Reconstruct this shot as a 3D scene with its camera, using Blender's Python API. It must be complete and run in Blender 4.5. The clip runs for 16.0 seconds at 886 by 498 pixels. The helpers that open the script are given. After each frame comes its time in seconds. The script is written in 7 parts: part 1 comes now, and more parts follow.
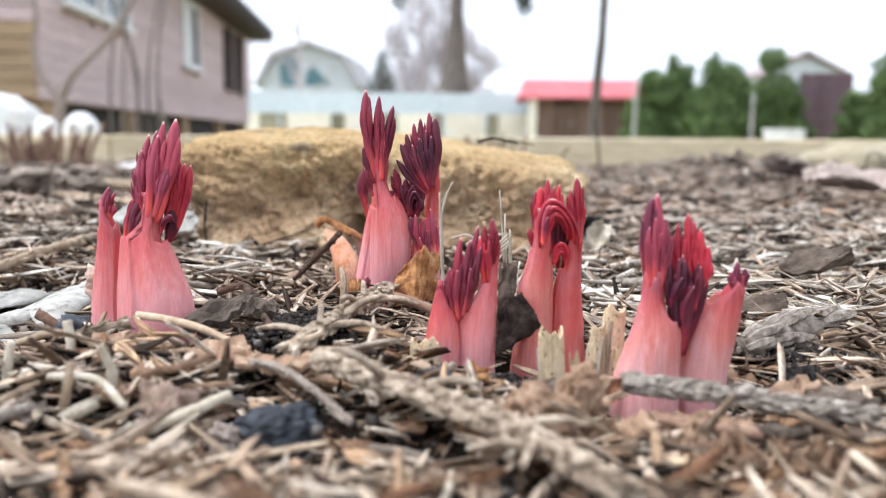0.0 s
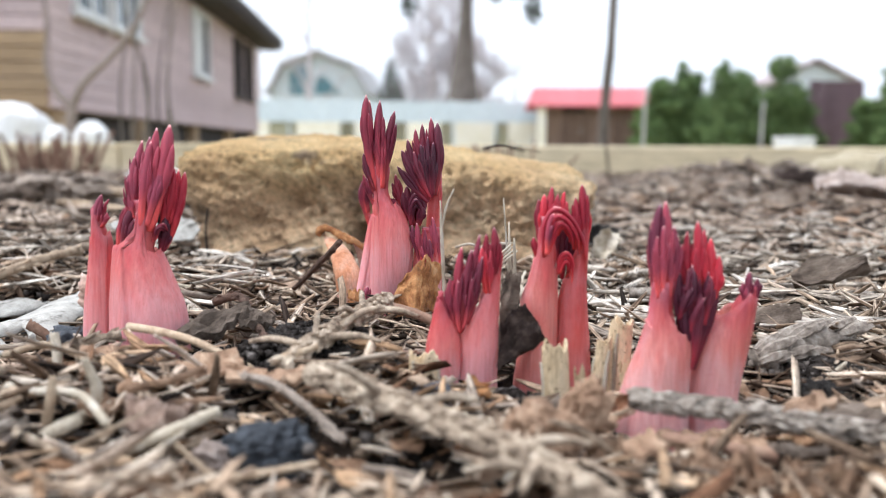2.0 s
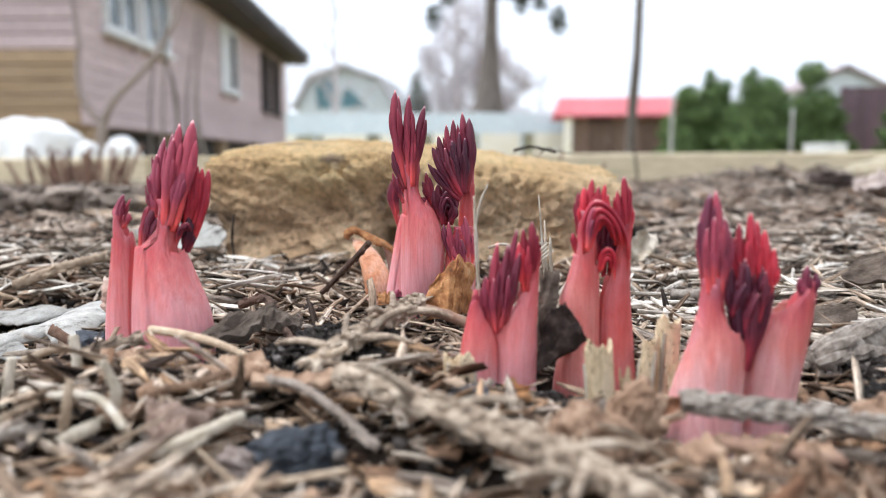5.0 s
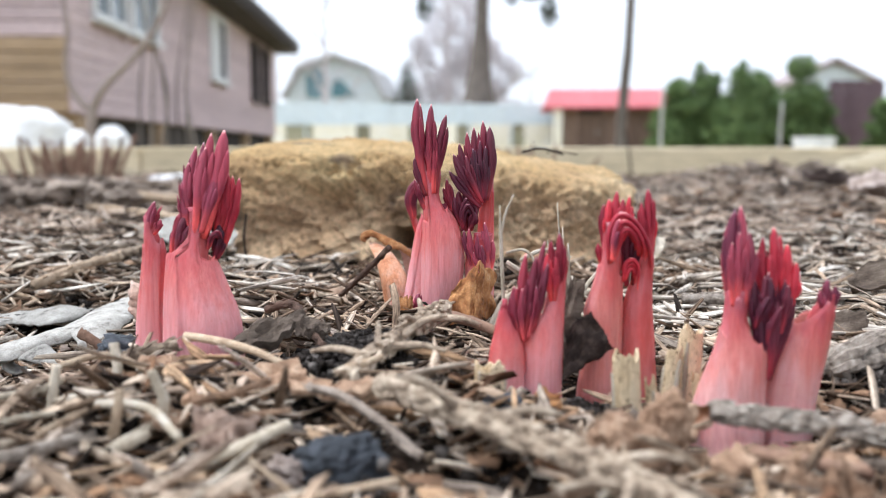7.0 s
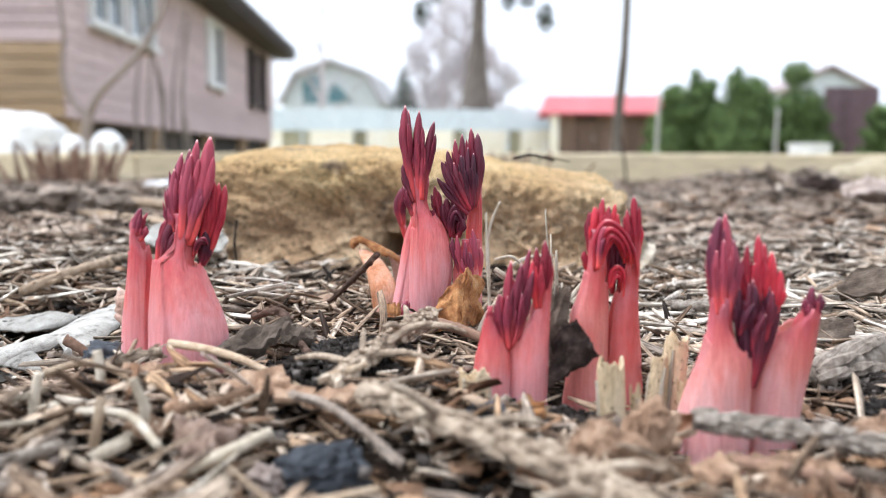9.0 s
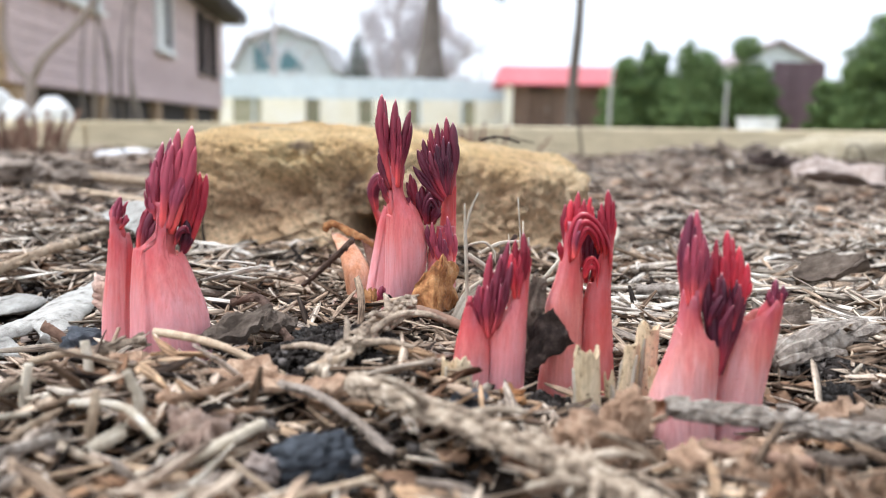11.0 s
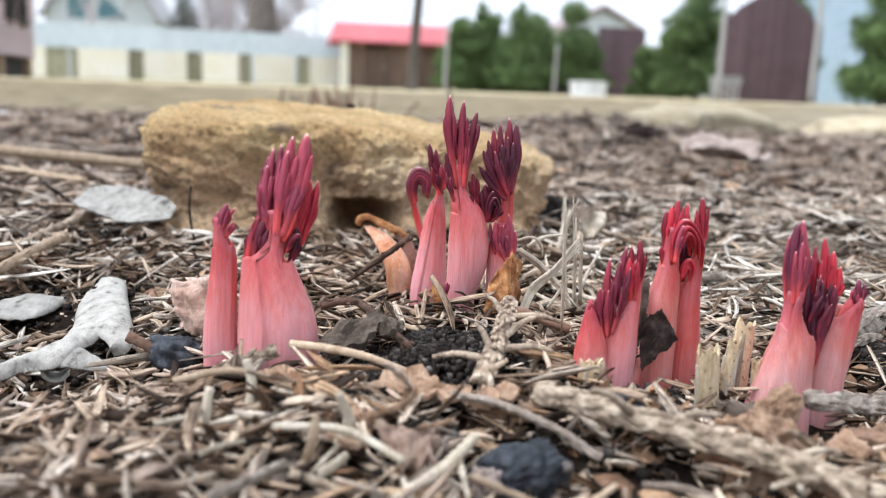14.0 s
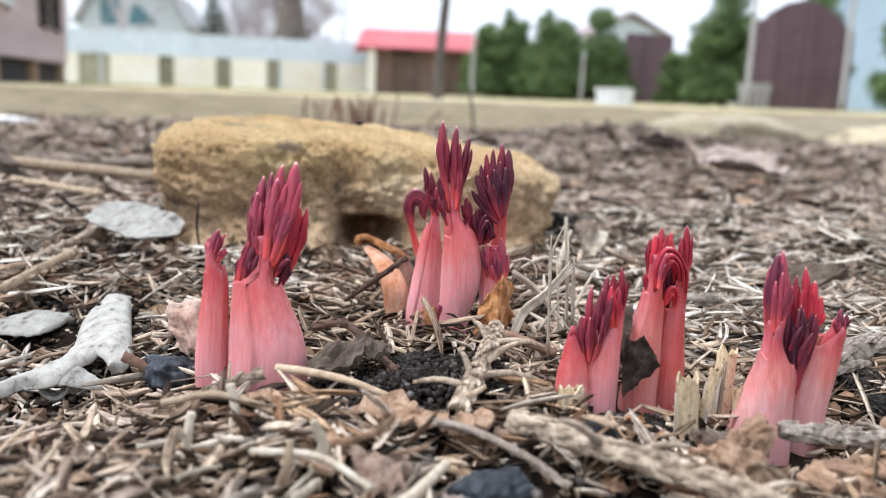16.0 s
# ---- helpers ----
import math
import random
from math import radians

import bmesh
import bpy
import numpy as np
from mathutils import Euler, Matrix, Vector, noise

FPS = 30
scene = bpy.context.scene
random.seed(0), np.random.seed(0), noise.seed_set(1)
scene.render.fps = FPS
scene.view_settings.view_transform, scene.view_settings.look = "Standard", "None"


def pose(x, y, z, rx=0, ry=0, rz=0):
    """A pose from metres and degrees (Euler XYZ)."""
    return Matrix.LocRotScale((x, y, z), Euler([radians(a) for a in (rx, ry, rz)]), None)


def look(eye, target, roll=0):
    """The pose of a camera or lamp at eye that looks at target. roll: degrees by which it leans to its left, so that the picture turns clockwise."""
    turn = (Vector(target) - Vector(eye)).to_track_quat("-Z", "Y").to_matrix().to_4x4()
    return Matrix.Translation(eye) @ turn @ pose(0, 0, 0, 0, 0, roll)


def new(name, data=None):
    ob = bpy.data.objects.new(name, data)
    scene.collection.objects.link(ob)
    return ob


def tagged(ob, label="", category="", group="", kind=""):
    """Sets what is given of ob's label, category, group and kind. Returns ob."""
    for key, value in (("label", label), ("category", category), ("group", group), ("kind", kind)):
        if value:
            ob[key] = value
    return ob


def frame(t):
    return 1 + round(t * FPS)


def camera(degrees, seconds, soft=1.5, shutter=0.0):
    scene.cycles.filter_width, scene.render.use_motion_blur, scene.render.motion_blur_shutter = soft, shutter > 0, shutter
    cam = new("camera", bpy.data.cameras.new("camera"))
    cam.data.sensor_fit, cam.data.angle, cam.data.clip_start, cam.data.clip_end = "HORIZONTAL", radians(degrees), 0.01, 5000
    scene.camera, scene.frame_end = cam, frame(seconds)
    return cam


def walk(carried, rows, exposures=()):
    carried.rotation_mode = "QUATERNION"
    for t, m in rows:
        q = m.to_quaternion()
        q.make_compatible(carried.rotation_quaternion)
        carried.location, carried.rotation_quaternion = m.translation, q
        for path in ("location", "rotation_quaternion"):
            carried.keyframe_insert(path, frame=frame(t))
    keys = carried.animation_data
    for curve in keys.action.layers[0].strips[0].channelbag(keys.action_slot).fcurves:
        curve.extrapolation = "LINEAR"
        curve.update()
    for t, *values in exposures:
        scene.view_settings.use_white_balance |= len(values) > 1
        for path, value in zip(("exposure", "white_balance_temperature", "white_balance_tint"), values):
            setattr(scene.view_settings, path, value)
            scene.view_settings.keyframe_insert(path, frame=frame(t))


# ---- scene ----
cam = camera(54.91, 16.0, 1.0)
PATH = [
    (0, (0.01814, 0.02244, 0.04739), (-0.0920, 2.0034, -0.2051), 0.41),
    (0.5, (0.01839, 0.02263, 0.04736), (-0.0932, 2.0037, -0.2038), 0.44),
    (1, (0.01964, 0.02697, 0.04688), (-0.1038, 2.0085, -0.1942), 0.39),
    (1.5, (0.01928, 0.02847, 0.04677), (-0.1039, 2.0098, -0.1966), 0.38),
    (2, (0.01964, 0.02888, 0.04694), (-0.1121, 2.0108, -0.1869), 0.36),
    (2.5, (0.02056, 0.03052, 0.04563), (-0.1225, 2.0128, -0.1784), 0.21),
    (3, (0.02051, 0.03322, 0.04665), (-0.1228, 2.0147, -0.1837), 0.41),
    (3.5, (0.02120, 0.03200, 0.04652), (-0.1229, 2.0136, -0.1823), 0.45),
    (4, (0.02231, 0.03513, 0.04449), (-0.1371, 2.0164, -0.1775), 0.13),
    (4.5, (0.02013, 0.03643, 0.04250), (-0.1495, 2.0195, -0.1545), -0.29),
    (5, (0.01750, 0.03735, 0.04291), (-0.1775, 2.0170, -0.1639), -0.35),
    (7.5, (0.00916, 0.03125, 0.04777), (-0.1564, 2.0112, -0.1811), 0.06),
    (8, (0.00986, 0.03076, 0.04684), (-0.1587, 2.0113, -0.1744), -0.08),
    (8.5, (0.01119, 0.03339, 0.04627), (-0.1612, 2.0137, -0.1739), 0.07),
    (9, (0.01189, 0.03298, 0.04766), (-0.1498, 2.0148, -0.1677), 0.13),
    (11.5, (0.00135, 0.02776, 0.05286), (0.0043, 2.0064, -0.2387), 0.83),
    (12, (-0.00498, 0.02912, 0.04476), (0.0615, 2.0095, -0.2268), 0.69),
    (12.5, (-0.01026, 0.02891, 0.04475), (0.1067, 2.0051, -0.2400), 0.33),
    (13, (-0.01853, 0.02602, 0.04864), (0.1697, 1.9927, -0.2622), 0.63),
    (13.5, (-0.04207, 0.03055, 0.05264), (0.2732, 1.9761, -0.2870), 1.78),
    (14, (-0.05750, 0.02686, 0.06296), (0.2736, 1.9642, -0.3075), 1.95),
    (14.5, (-0.05015, 0.02612, 0.06288), (0.2336, 1.9739, -0.2915), 1.83),
    (15, (-0.05357, 0.02890, 0.06653), (0.2333, 1.9745, -0.2969), 2.19),
    (15.5, (-0.05408, 0.02698, 0.06899), (0.2349, 1.9707, -0.3034), 2.17),
    (16, (-0.04896, 0.02233, 0.06869), (0.2229, 1.9709, -0.2905), 2.08),
]
walk(cam, [(t, look(eye, target, roll)) for t, eye, target, roll in PATH], [(0.0, 1.27, 5830, 10), (1.5, 1.2, 5830, 10), (4.0, 1.13, 5830, 10), (7.5, 1.17, 5830, 10), (8.0, 1.14, 5830, 10), (8.5, 1.28, 5830, 10), (9.2, 1.29, 5830, 10), (11.5, 1.2, 5830, 10), (13.0, 1.12, 5830, 10), (16.0, 1.12, 5830, 10)])
cam.data.dof.use_dof = True
cam.data.dof.focus_distance = 0.225
cam.data.dof.aperture_fstop = 14.0

# ---- light: a bright overcast sky and a weak, wide sun ----
SUN_UP, SUN_TURN = radians(68), radians(-100)
world = bpy.data.worlds.new("overcast_sky")
scene.world = world
world.use_nodes = True
wn, wl = world.node_tree.nodes, world.node_tree.links
wn.clear()
sky = wn.new("ShaderNodeTexSky")
sky.sky_type = "NISHITA"
sky.sun_disc = False
sky.sun_elevation, sky.sun_rotation = SUN_UP, SUN_TURN
sky.air_density, sky.dust_density, sky.ozone_density = 1.0, 4.0, 1.0
veil = wn.new("ShaderNodeHueSaturation")
veil.inputs["Saturation"].default_value = 0.25
bg = wn.new("ShaderNodeBackground")
bg.inputs["Strength"].default_value = 0.15
wo = wn.new("ShaderNodeOutputWorld")
wl.new(sky.outputs[0], veil.inputs["Color"])
cloud = wn.new("ShaderNodeMix")
cloud.data_type = "RGBA"
cloud.inputs["Factor"].default_value = 0.55
cloud.inputs["B"].default_value = (5.2, 5.3, 5.4, 1)
wl.new(veil.outputs[0], cloud.inputs["A"])
wl.new(cloud.outputs["Result"], bg.inputs["Color"])
wl.new(bg.outputs[0], wo.inputs["Surface"])
sun_data = bpy.data.lights.new("sun", "SUN")
sun_data.energy, sun_data.angle, sun_data.color = 1.2, radians(25), (1.0, 0.97, 0.92)
sun = new("sun", sun_data)
sun.matrix_world = look((math.sin(-SUN_TURN) * -20, 20 * math.cos(SUN_TURN), 40), (0, 0, 0))


# ---- materials ----
def mat(name, rough=0.7, metal=0.0, spec=0.4):
    m = bpy.data.materials.new(name)
    m.use_nodes = True
    p = m.node_tree.nodes["Principled BSDF"]
    p.inputs["Roughness"].default_value = rough
    p.inputs["Metallic"].default_value = metal
    p.inputs["Specular IOR Level"].default_value = spec
    return m, m.node_tree.nodes, m.node_tree.links, p


def ramp(nodes, stops, mode="LINEAR"):
    r = nodes.new("ShaderNodeValToRGB")
    r.color_ramp.interpolation = mode
    el = r.color_ramp.elements
    while len(el) < len(stops):
        el.new(0.5)
    for e, (at, col) in zip(el, stops):
        e.position, e.color = at, (*col, 1)
    return r


def noise_node(nodes, links, scale, detail=6, rough=0.6, stretch=(1, 1, 1), space="Object"):
    co = nodes.new("ShaderNodeTexCoord")
    mp = nodes.new("ShaderNodeMapping")
    mp.inputs["Scale"].default_value = stretch
    n = nodes.new("ShaderNodeTexNoise")
    n.inputs["Scale"].default_value, n.inputs["Detail"].default_value, n.inputs["Roughness"].default_value = scale, detail, rough
    links.new(co.outputs[space], mp.inputs["Vector"])
    links.new(mp.outputs[0], n.inputs["Vector"])
    return n


def mix(nodes, links, kind, fac, a, b):
    x = nodes.new("ShaderNodeMix")
    x.data_type, x.blend_type = "RGBA", kind
    for sock, v in ((x.inputs["Factor"], fac), (x.inputs["A"], a), (x.inputs["B"], b)):
        if isinstance(v, (int, float)):
            sock.default_value = v
        elif isinstance(v, tuple):
            sock.default_value = (*v, 1)
        else:
            links.new(v, sock)
    return x.outputs["Result"]


def bump(nodes, links, p, height, dist, strength=1.0):
    b = nodes.new("ShaderNodeBump")
    b.inputs["Distance"].default_value, b.inputs["Strength"].default_value = dist, strength
    links.new(height, b.inputs["Height"])
    links.new(b.outputs[0], p.inputs["Normal"])


def grained(name, cols, size, rough=0.75, stretch=(1, 1, 1), bump_at=0.0, vary=0.25, fine=9.0, spec=0.15):
    """A surface with blotches of the given size in metres, finer grain on them, and a random tone for each object."""
    m, n, l, p = mat(name, rough, 0, spec)
    big = noise_node(n, l, 1 / size, 5, 0.6, stretch)
    k = len(cols) - 1
    r = ramp(n, [(0.28 + 0.44 * i / max(k, 1), c) for i, c in enumerate(cols)])
    l.new(big.outputs["Fac"], r.inputs[0])
    small = noise_node(n, l, fine / size, 4, 0.7, stretch)
    g = ramp(n, [(0.3, (0.62, 0.62, 0.62)), (0.7, (1.25, 1.25, 1.25))])
    l.new(small.outputs["Fac"], g.inputs[0])
    c = mix(n, l, "MULTIPLY", 0.8, r.outputs[0], g.outputs[0])
    if vary:
        oi = n.new("ShaderNodeObjectInfo")
        v = ramp(n, [(0.0, (1 - vary,) * 3), (1.0, (1 + vary,) * 3)])
        l.new(oi.outputs["Random"], v.inputs[0])
        c = mix(n, l, "MULTIPLY", 1.0, c, v.outputs[0])
    l.new(c, p.inputs["Base Color"])
    if bump_at:
        bump(n, l, p, small.outputs["Fac"], bump_at, 0.8)
    return m


def islands(name, stops, streak, rough=0.75, bump_at=0.0002, fibre=False):
    """Loose pieces, each with a tone of its own, and grain on them."""
    m, n, l, p = mat(name, rough, 0, 0.08)
    gi = n.new("ShaderNodeNewGeometry")
    r = ramp(n, stops)
    l.new(gi.outputs["Random Per Island"], r.inputs[0])
    fine = noise_node(n, l, streak, 5, 0.7)
    g = ramp(n, [(0.25, (0.35, 0.32, 0.3)), (0.5, (0.9, 0.9, 0.9)), (0.75, (1.35, 1.33, 1.3))])
    l.new(fine.outputs["Fac"], g.inputs[0])
    c = mix(n, l, "MULTIPLY", 0.85, r.outputs[0], g.outputs[0])
    broad = noise_node(n, l, streak * 0.3, 3, 0.6)
    h = ramp(n, [(0.35, (0.55, 0.5, 0.47)), (0.6, (1.12, 1.1, 1.08))])
    l.new(broad.outputs["Fac"], h.inputs[0])
    c = mix(n, l, "MULTIPLY", 0.8, c, h.outputs[0])
    relief = fine.outputs["Fac"]
    if fibre:
        at = n.new("ShaderNodeAttribute")
        at.attribute_name = "grain"
        mp = n.new("ShaderNodeMapping")
        mp.inputs["Scale"].default_value = (110, 2600, 1)
        line = n.new("ShaderNodeTexNoise")
        line.inputs["Scale"].default_value, line.inputs["Detail"].default_value = 1.0, 3
        l.new(at.outputs["Vector"], mp.inputs["Vector"])
        l.new(mp.outputs[0], line.inputs["Vector"])
        f = ramp(n, [(0.36, (0.2, 0.17, 0.15)), (0.47, (0.85, 0.83, 0.8)), (0.66, (1.4, 1.38, 1.34))])
        l.new(line.outputs["Fac"], f.inputs[0])
        c = mix(n, l, "MULTIPLY", 0.85, c, f.outputs[0])
        relief = line.outputs["Fac"]
    l.new(c, p.inputs["Base Color"])
    bump(n, l, p, relief, bump_at, 0.7)
    return m


def shoot_skin(name, stops, soft_skin=0.35):
    """Waxy skin that reddens from the foot to the top of each stalk, with fine lengthwise veins."""
    m, n, l, p = mat(name, 0.37, 0, 0.5)
    co = n.new("ShaderNodeTexCoord")
    sep = n.new("ShaderNodeSeparateXYZ")
    l.new(co.outputs["Generated"], sep.inputs[0])
    wob = noise_node(n, l, 620, 4, 0.6, (1, 1, 0.07))
    add = n.new("ShaderNodeMath")
    add.operation = "MULTIPLY_ADD"
    l.new(wob.outputs["Fac"], add.inputs[0])
    add.inputs[1].default_value = 0.34
    l.new(sep.outputs["Z"], add.inputs[2])
    sub = n.new("ShaderNodeMath")
    sub.operation = "SUBTRACT"
    l.new(add.outputs[0], sub.inputs[0])
    sub.inputs[1].default_value = 0.17
    r = ramp(n, [(at, (0.95 * c[0], 0.84 * c[1], 0.83 * c[2])) for at, c in stops])
    l.new(sub.outputs[0], r.inputs[0])
    vein = noise_node(n, l, 1700, 4, 0.65, (1, 1, 0.03))
    g = ramp(n, [(0.3, (0.86, 0.74, 0.74)), (0.7, (1.1, 1.12, 1.13))])
    l.new(vein.outputs["Fac"], g.inputs[0])
    c = mix(n, l, "MULTIPLY", 0.9, r.outputs[0], g.outputs[0])
    # Pale lilac blotches: a sheen of the sky put into the skin's colour.
    cloud = noise_node(n, l, 130, 4, 0.6, (1, 1, 0.5))
    w = ramp(n, [(0.46, (0, 0, 0)), (0.7, (0.45, 0.45, 0.45))])
    l.new(cloud.outputs["Fac"], w.inputs[0])
    c = mix(n, l, "MIX", w.outputs[0], c, mix(n, l, "SCREEN", 0.35, c, (0.75, 0.62, 0.72)))
    dots = noise_node(n, l, 2600, 2, 0.5, (1, 1, 0.6))
    d = ramp(n, [(0.62, (1, 1, 1)), (0.72, (0.82, 0.5, 0.45))])
    l.new(dots.outputs["Fac"], d.inputs[0])
    c = mix(n, l, "MULTIPLY", 0.5, c, d.outputs[0])
    l.new(c, p.inputs["Base Color"])
    p.inputs["Subsurface Weight"].default_value = soft_skin
    p.inputs["Subsurface Radius"].default_value = (0.003, 0.0012, 0.001)
    p.inputs["Subsurface Scale"].default_value = 1.0
    bump(n, l, p, vein.outputs["Fac"], 0.0003, 0.8)
    return m


def leaf_skin(name, low, high, tip):
    m, n, l, p = mat(name, 0.48, 0, 0.32)
    co = n.new("ShaderNodeTexCoord")
    sep = n.new("ShaderNodeSeparateXYZ")
    l.new(co.outputs["Generated"], sep.inputs[0])
    r = ramp(n, [(0.0, tuple(1.25 * v for v in low)), (0.16, low), (0.45, high), (0.965, high), (1.0, tip)])
    l.new(sep.outputs["Z"], r.inputs[0])
    oi = n.new("ShaderNodeObjectInfo")
    v = ramp(n, [(0.0, (0.5, 0.5, 0.6)), (0.5, (1, 1, 1)), (1.0, (1.5, 1.4, 1.2))])
    l.new(oi.outputs["Random"], v.inputs[0])
    c = mix(n, l, "MULTIPLY", 1.0, r.outputs[0], v.outputs[0])
    vein = noise_node(n, l, 1300, 3, 0.6, (1, 1, 0.15))
    g = ramp(n, [(0.3, (0.7, 0.7, 0.75)), (0.7, (1.25, 1.2, 1.2))])
    l.new(vein.outputs["Fac"], g.inputs[0])
    c = mix(n, l, "MULTIPLY", 0.7, c, g.outputs[0])
    l.new(c, p.inputs["Base Color"])
    p.inputs["Subsurface Weight"].default_value = 0.12
    p.inputs["Subsurface Radius"].default_value = (0.002, 0.0005, 0.0005)
    bump(n, l, p, vein.outputs["Fac"], 0.0001, 0.5)
    return m


M_STALK = shoot_skin("pink_stalk_skin", [(0.0, (0.68, 0.34, 0.36)), (0.32, (0.73, 0.37, 0.38)), (0.5, (0.74, 0.3, 0.3)), (0.64, (0.73, 0.185, 0.175)), (0.8, (0.62, 0.085, 0.09)), (1.0, (0.42, 0.05, 0.075))])
M_STALK_PALE = shoot_skin("pale_pink_stalk_skin", [(0.0, (0.7, 0.43, 0.44)), (0.35, (0.74, 0.46, 0.455)), (0.58, (0.76, 0.39, 0.365)), (0.74, (0.7, 0.21, 0.18)), (0.88, (0.56, 0.09, 0.09)), (1.0, (0.42, 0.05, 0.075))])
M_STALK_CORAL = shoot_skin("coral_stalk_skin", [(0.0, (0.68, 0.28, 0.27)), (0.35, (0.71, 0.29, 0.25)), (0.6, (0.7, 0.22, 0.185)), (0.8, (0.6, 0.09, 0.085)), (1.0, (0.42, 0.04, 0.06))])
M_STALK_RED = shoot_skin("red_stalk_skin", [(0.0, (0.66, 0.24, 0.22)), (0.35, (0.64, 0.16, 0.14)), (0.6, (0.58, 0.085, 0.075)), (0.85, (0.5, 0.045, 0.045)), (1.0, (0.36, 0.03, 0.045))])
M_PETIOLE = shoot_skin("red_stem_skin", [(0.0, (0.6, 0.17, 0.16)), (0.4, (0.62, 0.13, 0.12)), (0.7, (0.52, 0.075, 0.085)), (1.0, (0.36, 0.035, 0.06))], 0.2)
M_LEAF = leaf_skin("maroon_leaf_skin", (0.5, 0.07, 0.075), (0.19, 0.022, 0.042), (0.78, 0.42, 0.42))
M_LEAF_DARK = leaf_skin("dark_wine_leaf_skin", (0.26, 0.028, 0.045), (0.095, 0.014, 0.03), (0.7, 0.36, 0.38))
M_LEAF_RED = leaf_skin("crimson_leaf_skin", (0.54, 0.05, 0.05), (0.36, 0.024, 0.042), (0.8, 0.4, 0.36))
M_LEAF_MAUVE = leaf_skin("mauve_leaf_skin", (0.56, 0.085, 0.09), (0.25, 0.04, 0.07), (0.78, 0.45, 0.46))

M_NEEDLE = islands("dry_needle_litter", [(0.0, (0.012, 0.009, 0.007)), (0.18, (0.05, 0.035, 0.025)), (0.38, (0.16, 0.108, 0.074)), (0.58, (0.41, 0.31, 0.226)), (0.78, (0.66, 0.55, 0.435)), (0.9, (0.3, 0.255, 0.22)), (1.0, (0.8, 0.7, 0.575))], 420, fibre=True)
# Paler copy of M_NEEDLE: brightness of the farther litter put into its colour.
M_NEEDLE_BRIGHT = islands("brightened_needles", [(0.0, (0.014, 0.011, 0.009)), (0.28, (0.06, 0.042, 0.032)), (0.4, (0.31, 0.23, 0.175)), (0.56, (0.53, 0.42, 0.33)), (0.8, (0.74, 0.63, 0.53)), (0.9, (0.38, 0.335, 0.295)), (1.0, (0.82, 0.74, 0.65))], 420, fibre=True)
M_SPLIT = islands("tan_split_straw", [(0.0, (0.12, 0.082, 0.055)), (0.3, (0.31, 0.232, 0.168)), (0.6, (0.49, 0.395, 0.3)), (0.85, (0.66, 0.56, 0.455)), (1.0, (0.46, 0.41, 0.35))], 420, fibre=True)
M_STRAWS = islands("bleached_straw_pieces", [(0.0, (0.1, 0.085, 0.07)), (0.3, (0.4, 0.345, 0.28)), (0.65, (0.62, 0.57, 0.5)), (1.0, (0.8, 0.76, 0.69))], 420, fibre=True)
M_NEEDLE_FAR = islands("dry_mulch_litter", [(0.0, (0.05, 0.04, 0.035)), (0.2, (0.14, 0.10, 0.08)), (0.5, (0.32, 0.25, 0.2)), (0.8, (0.42, 0.36, 0.3)), (1.0, (0.5, 0.45, 0.39))], 300)
M_SHRED = islands("bark_shreds", [(0.0, (0.11, 0.055, 0.032)), (0.35, (0.33, 0.2, 0.12)), (0.7, (0.5, 0.34, 0.21)), (1.0, (0.62, 0.47, 0.33))], 500, 0.75, 0.0005, fibre=True)
M_CHIP = islands("bark_chips", [(0.0, (0.035, 0.026, 0.021)), (0.3, (0.14, 0.085, 0.055)), (0.55, (0.32, 0.2, 0.125)), (0.75, (0.42, 0.29, 0.195)), (1.0, (0.25, 0.205, 0.175))], 350, 0.8, 0.0004)
M_CRUMB = islands("soil_crumbs", [(0.0, (0.015, 0.012, 0.01)), (0.6, (0.04, 0.034, 0.03)), (0.9, (0.08, 0.07, 0.063)), (1.0, (0.2, 0.18, 0.165))], 900, 0.9, 0.0003)
M_SOIL = grained("dark_humus", [(0.012, 0.009, 0.007), (0.03, 0.022, 0.017), (0.07, 0.053, 0.04)], 0.012, 0.95, bump_at=0.002, vary=0, spec=0.03)
M_LAWN = grained("dry_spring_lawn", [(0.22, 0.19, 0.09), (0.33, 0.28, 0.15), (0.26, 0.27, 0.1)], 0.5, 0.9, vary=0, fine=20)
M_TWIG = grained("grey_twig_bark", [(0.1, 0.068, 0.046), (0.4, 0.31, 0.225), (0.7, 0.59, 0.455)], 0.003, 0.8, bump_at=0.0006)
M_DARKTWIG = grained("dark_brown_twig_bark", [(0.035, 0.022, 0.016), (0.09, 0.055, 0.04), (0.2, 0.13, 0.095)], 0.004, 0.85, bump_at=0.0008)
M_STICK = grained("brown_stick_bark", [(0.12, 0.09, 0.07), (0.24, 0.19, 0.15), (0.36, 0.3, 0.25)], 0.008, 0.85, bump_at=0.001)
M_STRAW = grained("bleached_straw", [(0.34, 0.28, 0.2), (0.5, 0.43, 0.33), (0.62, 0.56, 0.47)], 0.003, 0.6, stretch=(1, 1, 0.3), bump_at=0.0002)
M_SCALY = grained("grey_scaly_bark", [(0.1, 0.078, 0.06), (0.3, 0.25, 0.205), (0.52, 0.46, 0.39)], 0.002, 0.8, bump_at=0.0006)
M_TAN = grained("tan_needle_stalk", [(0.26, 0.18, 0.115), (0.42, 0.31, 0.21), (0.52, 0.42, 0.3)], 0.003, 0.7, bump_at=0.0003)
M_STUB = grained("dry_cut_stalk", [(0.38, 0.265, 0.145), (0.64, 0.5, 0.32), (0.75, 0.62, 0.43)], 0.003, 0.65, stretch=(1, 1, 0.2), bump_at=0.0003)
stub_dots = M_STUB.node_tree
